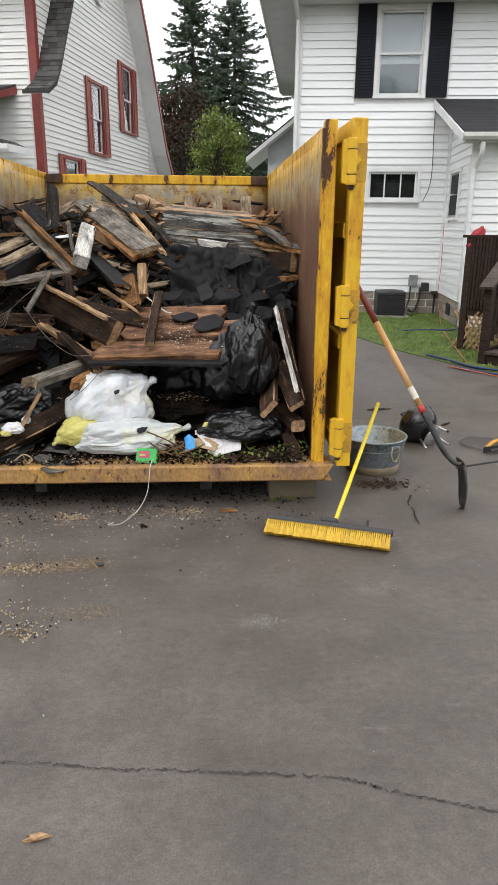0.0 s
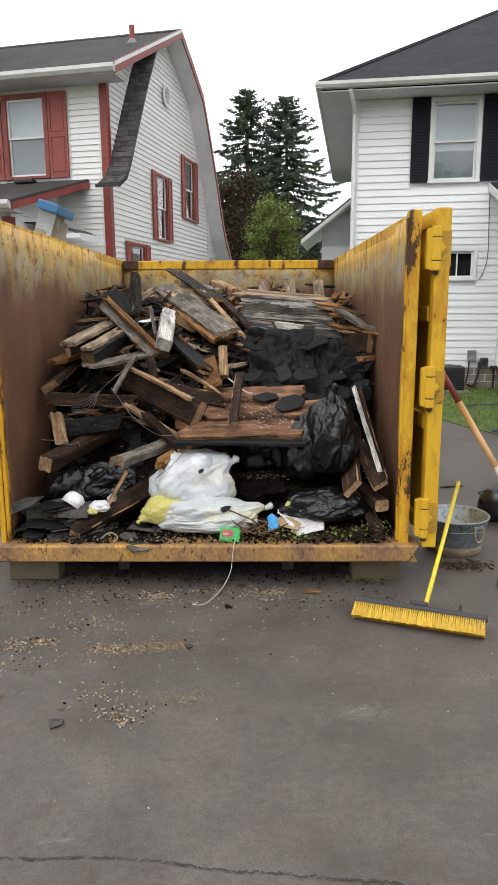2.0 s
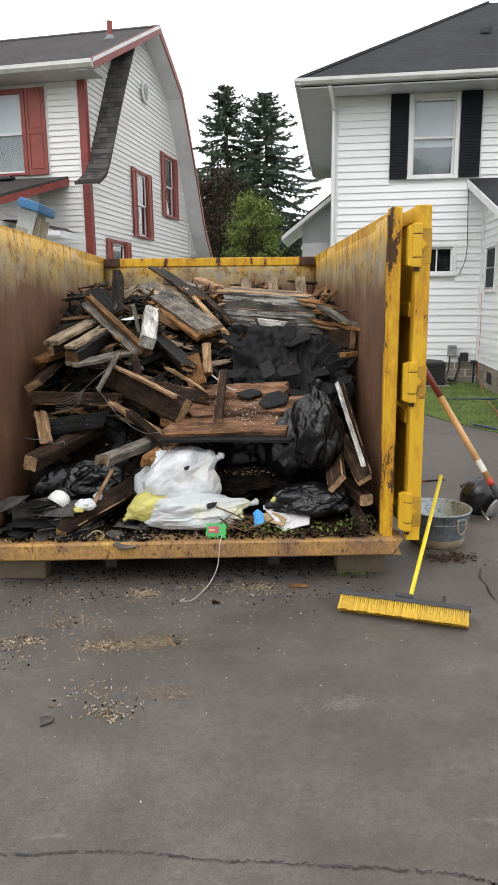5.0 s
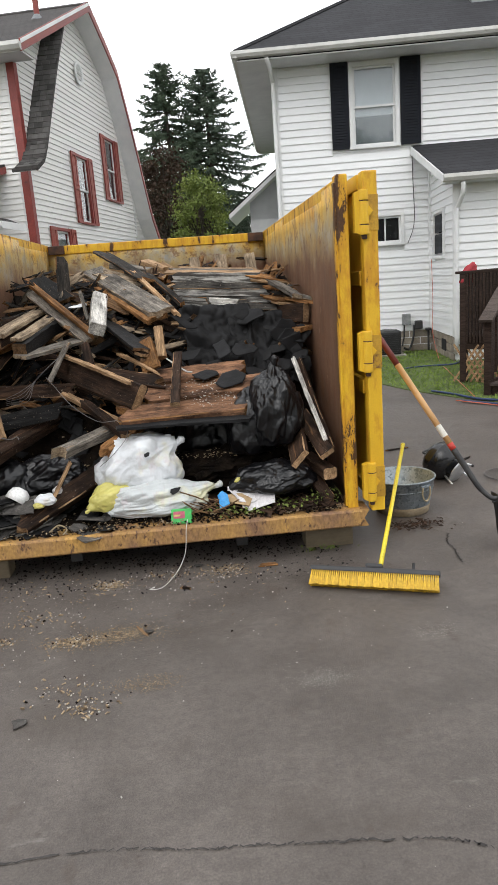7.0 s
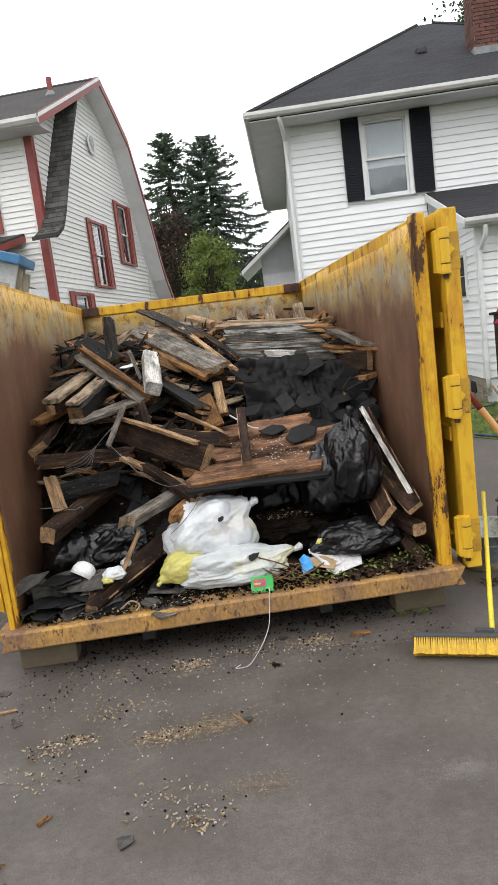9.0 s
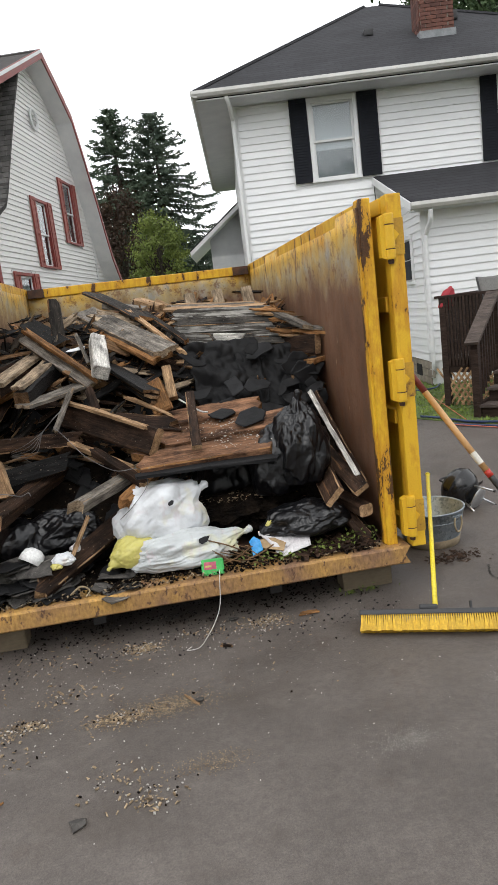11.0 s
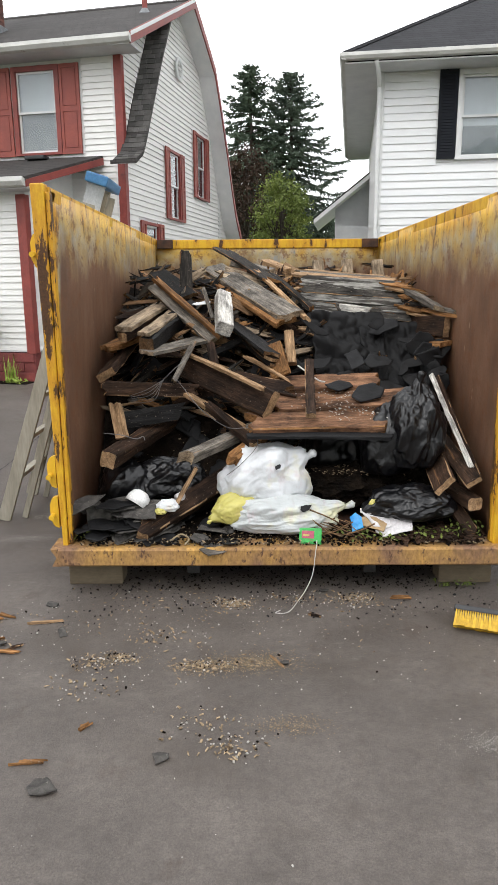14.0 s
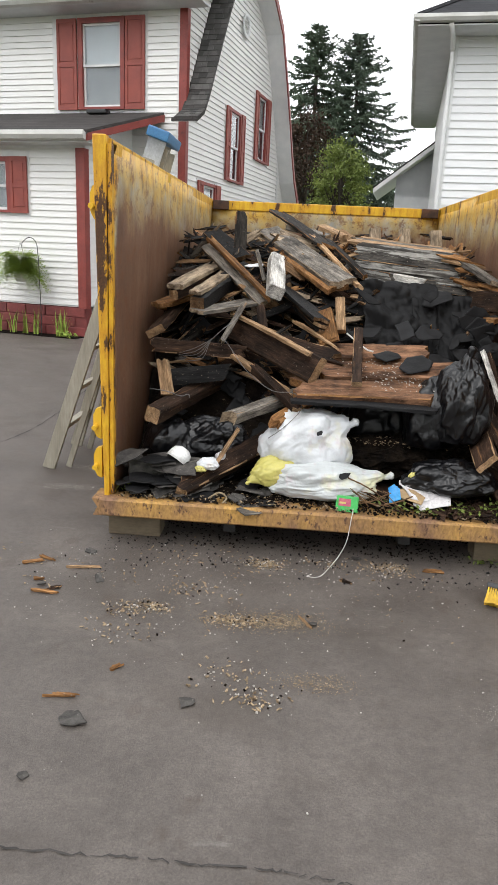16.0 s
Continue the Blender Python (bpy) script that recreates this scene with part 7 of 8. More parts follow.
for i in range(22):
    x, y = rv.uniform(-0.95, 0.05), rv.uniform(5.9, 6.7)
    sheet("roofing_felt", x, y, heap_z(x, y) + rv.uniform(0.06, 0.16), rv.uniform(0.06, 0.18), rv.uniform(0.05, 0.14), rv.uniform(30, 90), rv.uniform(0, 180), 0.02, TAR, FELT, "felt", 430 + i, 0.5, "felt scraps")

# ---- tools beside the skip ----
# push broom lying on the drive
bl, br = Vector((0.80, 4.79, 0.0)), Vector((1.425, 4.555, 0.0))
bx = (br - bl).normalized()
ang = math.degrees(math.atan2(bx.y, bx.x))
BROOM = thing("push_broom", pose(*((bl + br) / 2), 0, 0, ang), "push broom with bright yellow bristles and yellow handle", "broom")
hl = (br - bl).length / 2
tiltm = pose(0, 0.012, 0.0, -38, 0, 0)
part("brush_block", box(-hl, hl, -0.028, 0.028, 0.085, 0.112, bevel=0.006, m=tiltm), BLACK_PLASTIC, BROOM, "black plastic brush head")
rb = random.Random(8)
n_t = 60
for i in range(n_t):
    x = -hl + 0.012 + (2 * hl - 0.024) * i / (n_t - 1)
    bm = bmesh.new()
    for k in range(4):
        yy = -0.021 + 0.014 * k
        top = [tiltm @ Vector((x + dx * 0.45, yy + dy, 0.086)) for dx, dy in ((-0.0058, -0.006), (0.0058, -0.006), (0.0058, 0.006), (-0.0058, 0.006))]
        ex, ey = rb.uniform(-0.003, 0.003), (yy * 1.7) + rb.uniform(-0.006, 0.006)
        low = [tiltm @ Vector((x + ex + dx * 1.35, ey + dy * 1.3 - 0.006, 0.002 + rb.uniform(0, 0.006))) for dx, dy in ((-0.0058, -0.006), (0.0058, -0.006), (0.0058, 0.006), (-0.0058, 0.006))]
        tv = [bm.verts.new(c) for c in top]
        lv = [bm.verts.new(c) for c in low]
        for a in range(4):
            b = (a + 1) % 4
            bm.faces.new((tv[a], lv[a], lv[b], tv[b]))
        bm.faces.new(lv[::-1])
    part("bristle_tuft", bm, BRISTLE, BROOM)
sock = Vector((0.03, 0.105, 0.10))
part("socket", box(-0.045, 0.045, -0.03, 0.03, 0.11, 0.135, bevel=0.01, m=tiltm), BLACK_PLASTIC, BROOM)
inv = BROOM.matrix_basis.inverted()
h0, h1 = inv @ Vector((1.175, 4.745, 0.105)), inv @ Vector((1.652, 5.90, 0.43))
hd = part("handle", tube([h0, h1], 0.0125, 12), Y_PLASTIC, BROOM, "yellow broom handle", True)
part("grip_end", tube([h1, h1 + (h1 - h0).normalized() * 0.02], 0.0145, 12), Y_PLASTIC, hd, "", True)
part("bolt", tube([tiltm @ Vector((0.20, 0.0, 0.11)), tiltm @ Vector((0.20, 0.0, 0.15))], 0.007, 8), STEEL_DARK, BROOM)

# shovel leaning on the gate
S0, S1 = Vector((1.375, 5.59, 1.285)), Vector((1.885, 5.145, 0.315))
SH = thing("shovel", pose(0, 0, 0), "long-handled shovel leaning on the skip's gate", "shovel")
d = S1 - S0
hb = part("handle", tube([S0 + d * 0.25, S0 + d * 0.72], 0.0185, 14), W_HANDLE, SH, "pale wooden handle", True)
part("upper_handle", tube([S0, S0 + d * 0.25], 0.0185, 14), RED_PAINT, hb, "worn dark red handle end", True)
part("label_band", tube([S0 + d * 0.615, S0 + d * 0.68], 0.0189, 14), LABEL, hb)
part("red_band", tube([S0 + d * 0.72, S0 + d * 0.755], 0.0192, 14), RED_BRIGHT, hb, "red painted band", True)
neck = curve_points([S0 + d * 0.755, S0 + d * 0.88, S0 + d * 0.97, S1 + Vector((0.04, -0.025, -0.03)), S1 + Vector((0.075, -0.04, -0.035))], 6)
part("socket", tube(neck, 0.019, 12, 0.7), STEEL_DARK, SH, "dark steel socket", True)
bm = bmesh.new()
top = Vector((1.95, 5.10, 0.285))
prev = None
rows = []
for i in range(10):
    t = i / 9
    wd = 0.105 * (1 - 0.15 * t) * (1 if t < 0.6 else math.sqrt(max(0.02, 1 - ((t - 0.6) / 0.42) ** 2)))
    row = []
    for k in range(7):
        s = -1 + k / 3
        p = top + Vector((0.012 * s + 0.03 * math.sin(t * 2.2) + 0.030 * (1 - s * s), wd * s * 0.9, -0.285 * t + 0.012 * abs(s)))
        row.append(bm.verts.new(p))
    rows.append(row)
for a, b in zip(rows, rows[1:]):
    for k in range(6):
        bm.faces.new((a[k], a[k + 1], b[k + 1], b[k]))
bmesh.ops.recalc_face_normals(bm, faces=bm.faces[:])
bmesh.ops.solidify(bm, geom=bm.faces[:], thickness=0.004)
part("blade", bm, STEEL_DARK, SH, "curved dark steel blade", True)
part("cross_rod", tube([(1.93, 5.10, 0.262), (2.20, 5.14, 0.285)], 0.006, 8), STEEL_DARK, SH)

# zinc tub
TUB = thing("zinc_tub", pose(1.625, 5.845, 0), "round galvanised tub with rope handles and stained base", "tub")
part("body", lathe([(0.0, 0.012), (0.165, 0.012), (0.168, 0.0), (0.172, 0.0), (0.184, 0.06), (0.216, 0.228), (0.222, 0.233), (0.224, 0.240), (0.218, 0.244), (0.211, 0.238), (0.178, 0.06), (0.0, 0.02)], 40), ZINC, TUB, smooth=True)
part("base_band", lathe([(0.1735, 0.002), (0.1765, 0.004), (0.1855, 0.055), (0.184, 0.058)], 40), ZINC_STAIN, TUB, "rusty stained foot", True)
part("bead", lathe([(0.2045, 0.165), (0.2085, 0.17), (0.2065, 0.175)], 40), ZINC, TUB, smooth=True)
for a in (-62, 118):
    hm = pose(0, 0, 0, 0, 0, a)
    hp = [hm @ Vector((0.221, y, zz)) for y, zz in ((-0.03, 0.205), (-0.035, 0.16), (-0.015, 0.115), (0.015, 0.115), (0.035, 0.16), (0.03, 0.205))]
    part("rope_handle", tube(curve_points(hp, 5), 0.006, 7), ROPE, TUB, "loop of old rope", True)
    part("lug", box(0.208, 0.221, -0.04, 0.04, 0.195, 0.215, bevel=0.004, m=hm), ZINC, TUB)

# small kettle grill tipped over
gz = Vector((-0.52, 0.72, 0.38)).normalized()
gx = gz.cross(Vector((0, 0, 1))).normalized()
gm = Matrix((gx, gz.cross(gx), gz)).transposed().to_4x4()
gm.translation = (2.12, 6.45, 0.135)
gm = gm @ Matrix.Scale(0.80, 4)
GRILL = thing("kettle_grill", gm, "small black kettle grill tipped over on the drive", "grill")
prof = [(0.0, -0.155)] + [(0.19 * math.sin(radians(a)), -0.155 * math.cos(radians(a))) for a in range(12, 91, 10)] + [(0.195, 0.01), (0.20, 0.014), (0.195, 0.02)] + [(0.19 * math.cos(radians(a)), 0.02 + 0.14 * math.sin(radians(a))) for a in range(5, 86, 10)] + [(0.0, 0.162)]
part("bowl", lathe(prof, 32), ENAMEL, GRILL, smooth=True)
part("ash_catcher", lathe([(0.0, -0.215), (0.08, -0.212), (0.115, -0.195), (0.118, -0.19), (0.08, -0.205), (0.0, -0.207)], 28), ALU, GRILL, smooth=True)
for a in (20, 140, 260):
    c, s = math.cos(radians(a)), math.sin(radians(a))
    lg = part("leg", tube([(0.10 * c, 0.10 * s, -0.12), (0.155 * c, 0.155 * s, -0.31)], 0.010, 10), ALU, GRILL, "bare metal leg", True)
    part("leg_cap", tube([(0.155 * c, 0.155 * s, -0.31), (0.158 * c, 0.158 * s, -0.325)], 0.012, 10), BLACK_PLASTIC, lg)
part("handle", tube(curve_points([(0.05, 0, 0.15), (0.05, 0, 0.19), (-0.05, 0, 0.19), (-0.05, 0, 0.15)], 6), 0.010, 8), BLACK_PLASTIC, GRILL)
# cooking grate, tongs and loose bits
grate = thing("grill_grate", pose(2.60, 6.36, 0.012), "round wire grill grate lying on the drive", "grate")
bm = tube([(0.165 * math.cos(a), 0.165 * math.sin(a), 0) for a in [2 * math.pi * i / 32 for i in range(33)]], 0.004, 6)
part("ring", bm, WIRE, grate)
for i in range(13):
    x = -0.15 + 0.025 * i
    hw = math.sqrt(0.165 ** 2 - x * x)
    part("bar", tube([(x, -hw, 0.002), (x, hw, 0.002)], 0.0025, 5), WIRE, grate)
HS = thing("hand_saw", pose(2.56, 6.17, 0.0, 0, 0, 42), "hand saw with an orange handle lying on the drive", "saw")
part("handle", tube(curve_points([(0.0, 0.0, 0.03), (0.10, 0.01, 0.045), (0.20, 0.0, 0.05), (0.30, -0.02, 0.07)], 5), 0.016, 8), plain("orange_plastic", (0.55, 0.25, 0.02), (0.65, 0.33, 0.04), 8.0, 0.45), HS, "orange handle", True)
part("blade", box(-0.05, 0.42, -0.03, -0.026, 0.004, 0.05, m=pose(0, 0, 0, 0, 0, -25)), STEEL_DARK, HS)
part("back_rib", tube([(-0.05, -0.05, 0.03), (0.36, -0.19, 0.035)], 0.012, 6), BLACK_PLASTIC, HS)
lid = thing("enamel_bowl", pose(3.28, 6.52, 0.0, 0, 10, 0), "black enamel bowl standing on the drive", "bowl")
part("dome", lathe([(0.0, 0.01)] + [(0.19 * math.sin(radians(a)), 0.15 - 0.14 * math.cos(radians(a))) for a in range(10, 91, 10)] + [(0.186, 0.15), (0.0, 0.03)], 28), ENAMEL, lid, smooth=True)
scatter("dead_leaves", "dry brown leaves and twigs beside the tub", "dead leaves", 190, lambda r: (r.gauss(1.62, 0.10), r.gauss(5.52, 0.05), 0.007), 0.022, W_BROWN, 21, 0.15, 2.4)

# hose and cord on the lawn edge
def world2(u, v, z):
    return H2.matrix_basis @ Vector((u, v, z))


ob = finish("garden_hose", tube(curve_points([(3.3, 10.05, 0.03), (3.45, 9.75, 0.03), (3.62, 9.30, 0.025), (3.9, 9.02, 0.025), (4.05, 8.9, 0.025), (3.85, 8.72, 0.025), (3.4, 9.3, 0.02)], 8), 0.014, 7), HOSE, smooth=True)
tagged(ob, "dark blue garden hose along the edge of the lawn", "hose")
ob = finish("garden_hose", tube(curve_points([(3.6, 12.3, 0.02), (4.0, 12.4, 0.02), (4.4, 12.2, 0.045), (4.7, 12.6, 0.04)], 8), 0.014, 7), HOSE, smooth=True)
tagged(ob, "dark blue garden hose lying in the grass", "hose")
pts = [(3.35, 9.35, 0.02), (3.6, 8.95, 0.02), (3.85, 8.5, 0.02)]
rc = random.Random(4)
for i in range(26):
    pts.append((3.98 + 0.38 * math.cos(i * 1.05) + rc.uniform(-0.12, 0.12), 7.92 + 0.16 * math.sin(i * 1.9) + rc.uniform(-0.06, 0.06), 0.012 + 0.0015 * i))
ob = finish("extension_cord", tube(curve_points(pts, 5), 0.006, 6), CORD_ORANGE, smooth=True)
tagged(ob, "tangled orange extension cord on the drive", "cord")
ob = finish("extension_cord", tube(curve_points([world2(2.68, -0.6, 1.72), world2(2.69, -0.65, 1.0), world2(2.67, -0.7, 0.45), world2(2.6, -1.6, 0.02), world2(2.4, -3.2, 0.05), world2(2.25, -5.3, 0.03)], 8), 0.005, 6), CORD_ORANGE, smooth=True)
tagged(ob, "orange extension cord hanging from a window", "cord")

# ---- deck with angled steps ----
DECK = thing("deck", H2.matrix_basis @ pose(2.47, -5.22, 0, 0, 0, -38), "dark stained wooden deck with four steps and railing", "deck")
# local: x along the steps' fronts, y up the steps
for k in range(4):
    y0, zt = 0.0 + 0.28 * k, 0.168 * (k + 1)
    part("riser", box(0.0, 2.6, y0 + 0.02, y0 + 0.05, zt - 0.168, zt - 0.035, bevel=0.003), W_DECK, DECK)
    if k < 3:
        part("tread", box(-0.02, 2.62, y0 - 0.015, y0 + 0.145, zt - 0.035, zt, bevel=0.006), W_TREAD, DECK)
        part("tread", box(-0.02, 2.62, y0 + 0.152, y0 + 0.305, zt - 0.035, zt - 0.002, bevel=0.006), W_TREAD, DECK)
for k in range(16):
    part("deck_board", box(-0.75 + 0.0, 3.2, 0.825 + 0.142 * k, 0.825 + 0.137 + 0.142 * k, 0.637, 0.672, bevel=0.005), W_TREAD, DECK)
part("rim_joist", box(-0.75, -0.02, 0.83, 0.87, 0.47, 0.637), W_DECK, DECK)
part("stringer", box(-0.05, -0.01, 0.0, 1.0, 0.0, 0.2), W_DECK, DECK)


def deck_post(x, y, z0, z1):
    p = part("post", box(x - 0.045, x + 0.045, y - 0.045, y + 0.045, z0, z1, bevel=0.006), W_DECK, DECK)
    return p


deck_post(-0.06, 0.06, 0.0, 0.94)
deck_post(-0.06, 0.86, 0.0, 1.47)
deck_post(-0.74, 0.86, 0.0, 1.47)
deck_post(-0.74, 3.0, 0.0, 1.47)
part("hand_rail", box(-0.14, 0.03, -0.08, 0.98, -0.02, 0.02, bevel=0.006, m=pose(0, 0.0, 0.96) @ pose(0, 0, 0, 32.5, 0, 0)), W_TREAD, DECK, "broad sloping grey hand rail")
part("top_rail", box(-0.84, 0.05, 0.80, 0.93, 1.47, 1.505, bevel=0.006), W_DECK, DECK)
part("top_rail", box(-0.80, -0.67, 0.93, 3.05, 1.47, 1.505, bevel=0.006), W_DECK, DECK)
for k in range(13):
    x = -0.67 + 0.046 * k
    part("baluster", box(x - 0.014, x + 0.014, 0.80, 0.83, 0.56, 1.47), W_DECK, DECK)
for k in range(7):
    y = 0.18 + 0.095 * k
    part("baluster", box(-0.075, -0.045, y - 0.014, y + 0.014, 0.08 + 0.66 * y, 0.94 + 0.635 * y), W_DECK, DECK)
for k in range(22):
    y = 1.0 + 0.09 * k
    part("baluster", box(-0.79, -0.76, y - 0.014, y + 0.014, 0.56, 1.47), W_DECK, DECK)
for k in range(9):
    for s in (-1, 1):
        part("lattice_strip", box(-0.31, 0.31, -0.004, 0.004, -0.014, 0.014, m=pose(-0.70 + 0.08 * k, 0.835 + 0.004 * s, 0.28, 0, 0, 0) @ pose(0, 0, 0, 0, 55 * s, 0)), W_TAN, DECK)
# sling chair on the deck
CHAIR = thing("patio_chair", DECK.matrix_basis @ pose(-0.07, 1.80, 0.672, 0, 0, 62) @ Matrix.Scale(1.09, 4), "swivel patio chair with grey sling seat on the deck", "chair")
bm = bmesh.new()
sp = curve_points([(0, -0.24, 0.42), (0, -0.05, 0.40), (0, 0.18, 0.40), (0, 0.26, 0.46), (0, 0.31, 0.62), (0, 0.37, 0.82), (0, 0.40, 0.94)], 4)
prev = None
for p in sp:
    cur = [bm.verts.new((x, p.y + 0.015 * (1 - (x / 0.24) ** 2), p.z - 0.012 * (1 - (x / 0.24) ** 2))) for x in (-0.24, -0.12, 0, 0.12, 0.24)]
    if prev:
        for k in range(4):
            bm.faces.new((prev[k], prev[k + 1], cur[k + 1], cur[k]))
    prev = cur
bmesh.ops.recalc_face_normals(bm, faces=bm.faces[:])
bmesh.ops.solidify(bm, geom=bm.faces[:], thickness=0.006)
part("sling", bm, SLING, CHAIR, "grey woven sling", True)
for s in (-1, 1):
    part("side_frame", tube([Vector((s * 0.255, p.y, p.z)) for p in sp], 0.014, 8), STEEL_DARK, CHAIR, smooth=True)
    part("arm", tube(curve_points([(s * 0.27, 0.32, 0.64), (s * 0.30, 0.1, 0.66), (s * 0.30, -0.16, 0.64), (s * 0.28, -0.22, 0.55), (s * 0.26, -0.16, 0.42)], 6), 0.014, 8), STEEL_DARK, CHAIR, smooth=True)
part("stem", tube([(0, 0.02, 0.40), (0, 0.02, 0.12)], 0.03, 10), STEEL_DARK, CHAIR)
for a in range(4):
    c, s = math.cos(radians(45 + 90 * a)), math.sin(radians(45 + 90 * a))
    part("leg", tube(curve_points([(0, 0.02, 0.22), (0.14 * c, 0.02 + 0.14 * s, 0.16), (0.26 * c, 0.02 + 0.26 * s, 0.012)], 5), 0.013, 8), STEEL_DARK, CHAIR, smooth=True)
# red cushion over the rail end
p = DECK.matrix_basis @ Vector((-0.79, 0.84, 1.44))
ob = bag("cushion", p.x, p.y, p.z, 0.085, 0.10, 0.18, RED_CLOTH, "red cushion hung over the deck railing", 21.0, 0.08)
ob.matrix_basis = pose(p.x + 0.11, p.y, p.z + 0.0, 0, 28, 0)
ob["category"] = "cushion"
ob["group"] = ""

# ---- stepladder leaning on the skip ----
LAD = thing("stepladder", pose(0, 0, 0), "folded grey wooden stepladder with a blue top, leaning on the skip", "ladder")
for nm, y0, y1, x0, x1 in (("front_rail", 6.40, 6.56, -1.93, -1.19), ("front_rail", 7.02, 6.86, -1.93, -1.19)):
    m, ln = frame_between((x0, y0, 0.0), (x1, y1, 2.28), (-1, 0, 0.3))
    part(nm, box(0, ln, -0.016, 0.016, -0.045, 0.045, bevel=0.004, m=m), W_LADDER, LAD)
for nm, y0, y1 in (("rear_rail", 6.46, 6.60), ("rear_rail", 6.96, 6.82)):
    m, ln = frame_between((-1.80, y0, 0.0), (-1.13, y1, 2.22), (-1, 0, 0.3))
    part(nm, box(0, ln, -0.014, 0.014, -0.02, 0.02, bevel=0.003, m=m), W_LADDER, LAD)
for k in range(7):
    t = 0.13 + 0.125 * k
    x, zz = -1.93 + 0.74 * t, 2.28 * t
    yy0, yy1 = 6.40 + 0.16 * t, 7.02 - 0.16 * t
    part("step", box(-0.05, 0.05, yy0, yy1, -0.012, 0.012, bevel=0.004, m=pose(x, 0, zz, 0, -18, 0)), W_LADDER, LAD)
m = pose(-1.165, 6.71, 2.30, 0, 18, 0)
part("top_cap", box(-0.075, 0.075, -0.22, 0.22, -0.03, 0.035, bevel=0.01, m=m), BLUE, LAD, "blue plastic top cap")
part("brace_plate", box(-0.06, 0.06, -0.175, -0.165, -0.22, -0.03, m=m), ALU, LAD)
for k in range(4):
    part("rivet", lathe([(0.0, 0.04), (0.008, 0.038), (0.01, 0.034)], 8, m @ pose(-0.03 + 0.06 * (k % 2), -0.18 + 0.36 * (k // 2), 0)), STEEL_DARK, LAD)

# ---- fern on a hook, border plants ----


def frond(r, root, a, ln, lift, width, verts, faces):
    """One arching fern frond with paired leaflets."""
    n = 14
    for i in range(1, n):
        t = i / n
        p = Vector((root[0] + math.cos(a) * ln * t, root[1] + math.sin(a) * ln * t, root[2] + lift * math.sin(t * 2.6) - ln * 1.05 * t * t))
        w = width * math.sin(math.pi * (0.15 + 0.85 * t)) + 0.01
        for s in (-1, 1):
            side = Vector((-math.sin(a) * s, math.cos(a) * s, -0.25))
            fwd = Vector((math.cos(a), math.sin(a), -0.2)) * 0.35
            tip = p + (side + fwd).normalized() * w
            k = len(verts)
            o = Vector((math.cos(a), math.sin(a), 0)) * ln / n * 0.55
            verts += [(p - o * 0.5)[:], (p + o * 0.5)[:], tip[:], ((p + tip) / 2 - o * 0.7)[:]]
            faces += [(k, k + 1, k + 2), (k, k + 2, k + 3)]


m1 = H1.matrix_basis
hook = thing("shepherd_hook", m1 @ pose(-1.70, -2.22, 0.0), "tall black iron hook with a hanging fern", "plant hook")
part("rod", tube(curve_points([(0.0, 0, 0.0), (0.0, 0, 0.7), (-0.02, 0, 1.40), (-0.06, 0, 1.60), (-0.18, 0, 1.66), (-0.31, 0, 1.58), (-0.33, 0, 1.50)], 6), 0.007, 7), STEEL_DARK, hook, smooth=True)
pot = thing("hanging_fern", m1 @ pose(-2.06, -2.22, 0.86), "full green fern in a pale hanging pot", "fern")
pot.scale = (1.5, 1.5, 1.35)
part("pot", lathe([(0.0, 0.05), (0.06, 0.05), (0.085, 0.16), (0.09, 0.16), (0.09, 0.175), (0.08, 0.175), (0.0, 0.15)], 20), WHITE, pot, smooth=True)
part("hanger", tube([(-0.11, 0, 0.17), (0.0, 0, 0.53), (0.11, 0, 0.17)], 0.003, 5), STEEL_DARK, pot)
rf = random.Random(3)
verts, faces = [], []
for i in range(360):
    frond(rf, (rf.uniform(-0.05, 0.05), rf.uniform(-0.05, 0.05), 0.17), rf.uniform(0, 6.3), rf.uniform(0.14, 0.33), rf.uniform(0.02, 0.34), rf.uniform(0.04, 0.07), verts, faces)
me = bpy.data.meshes.new("foliage")
me.from_pydata(verts, [], faces)
me.materials.append(FERN)
ob = new("foliage", me)
ob.parent = pot


def blade_clump(name, at, count, height, spread, material, label, seed, width=0.02):
    r = random.Random(seed)
    verts, faces = [], []
    for _ in range(count):
        a, h = r.uniform(0, 6.3), height * r.uniform(0.5, 1.0)
        lean = spread * r.uniform(0.1, 1)
        b = Vector((r.uniform(-0.05, 0.05), r.uniform(-0.04, 0.04), 0))
        s = Vector((-math.sin(a), math.cos(a), 0)) * width
        prev = None
        for i in range(6):
            t = i / 5
            p = b + Vector((math.cos(a) * lean * t * t, math.sin(a) * lean * t * t, h * t - 0.3 * lean * t ** 3))
            w = s * (1 - t ** 2) * 0.5 + s * 0.02
            k = len(verts)
            verts += [(p - w)[:], (p + w)[:]]
            if prev is not None:
                faces.append((prev, prev + 1, k + 1, k))
            prev = k
    me = bpy.data.meshes.new(name)
    me.from_pydata(verts, [], faces)
    me.materials.append(material)
    ob = new(name, me)
    ob.matrix_basis = m1 @ pose(*at)
    return tagged(ob, label, "plant", "border plants")


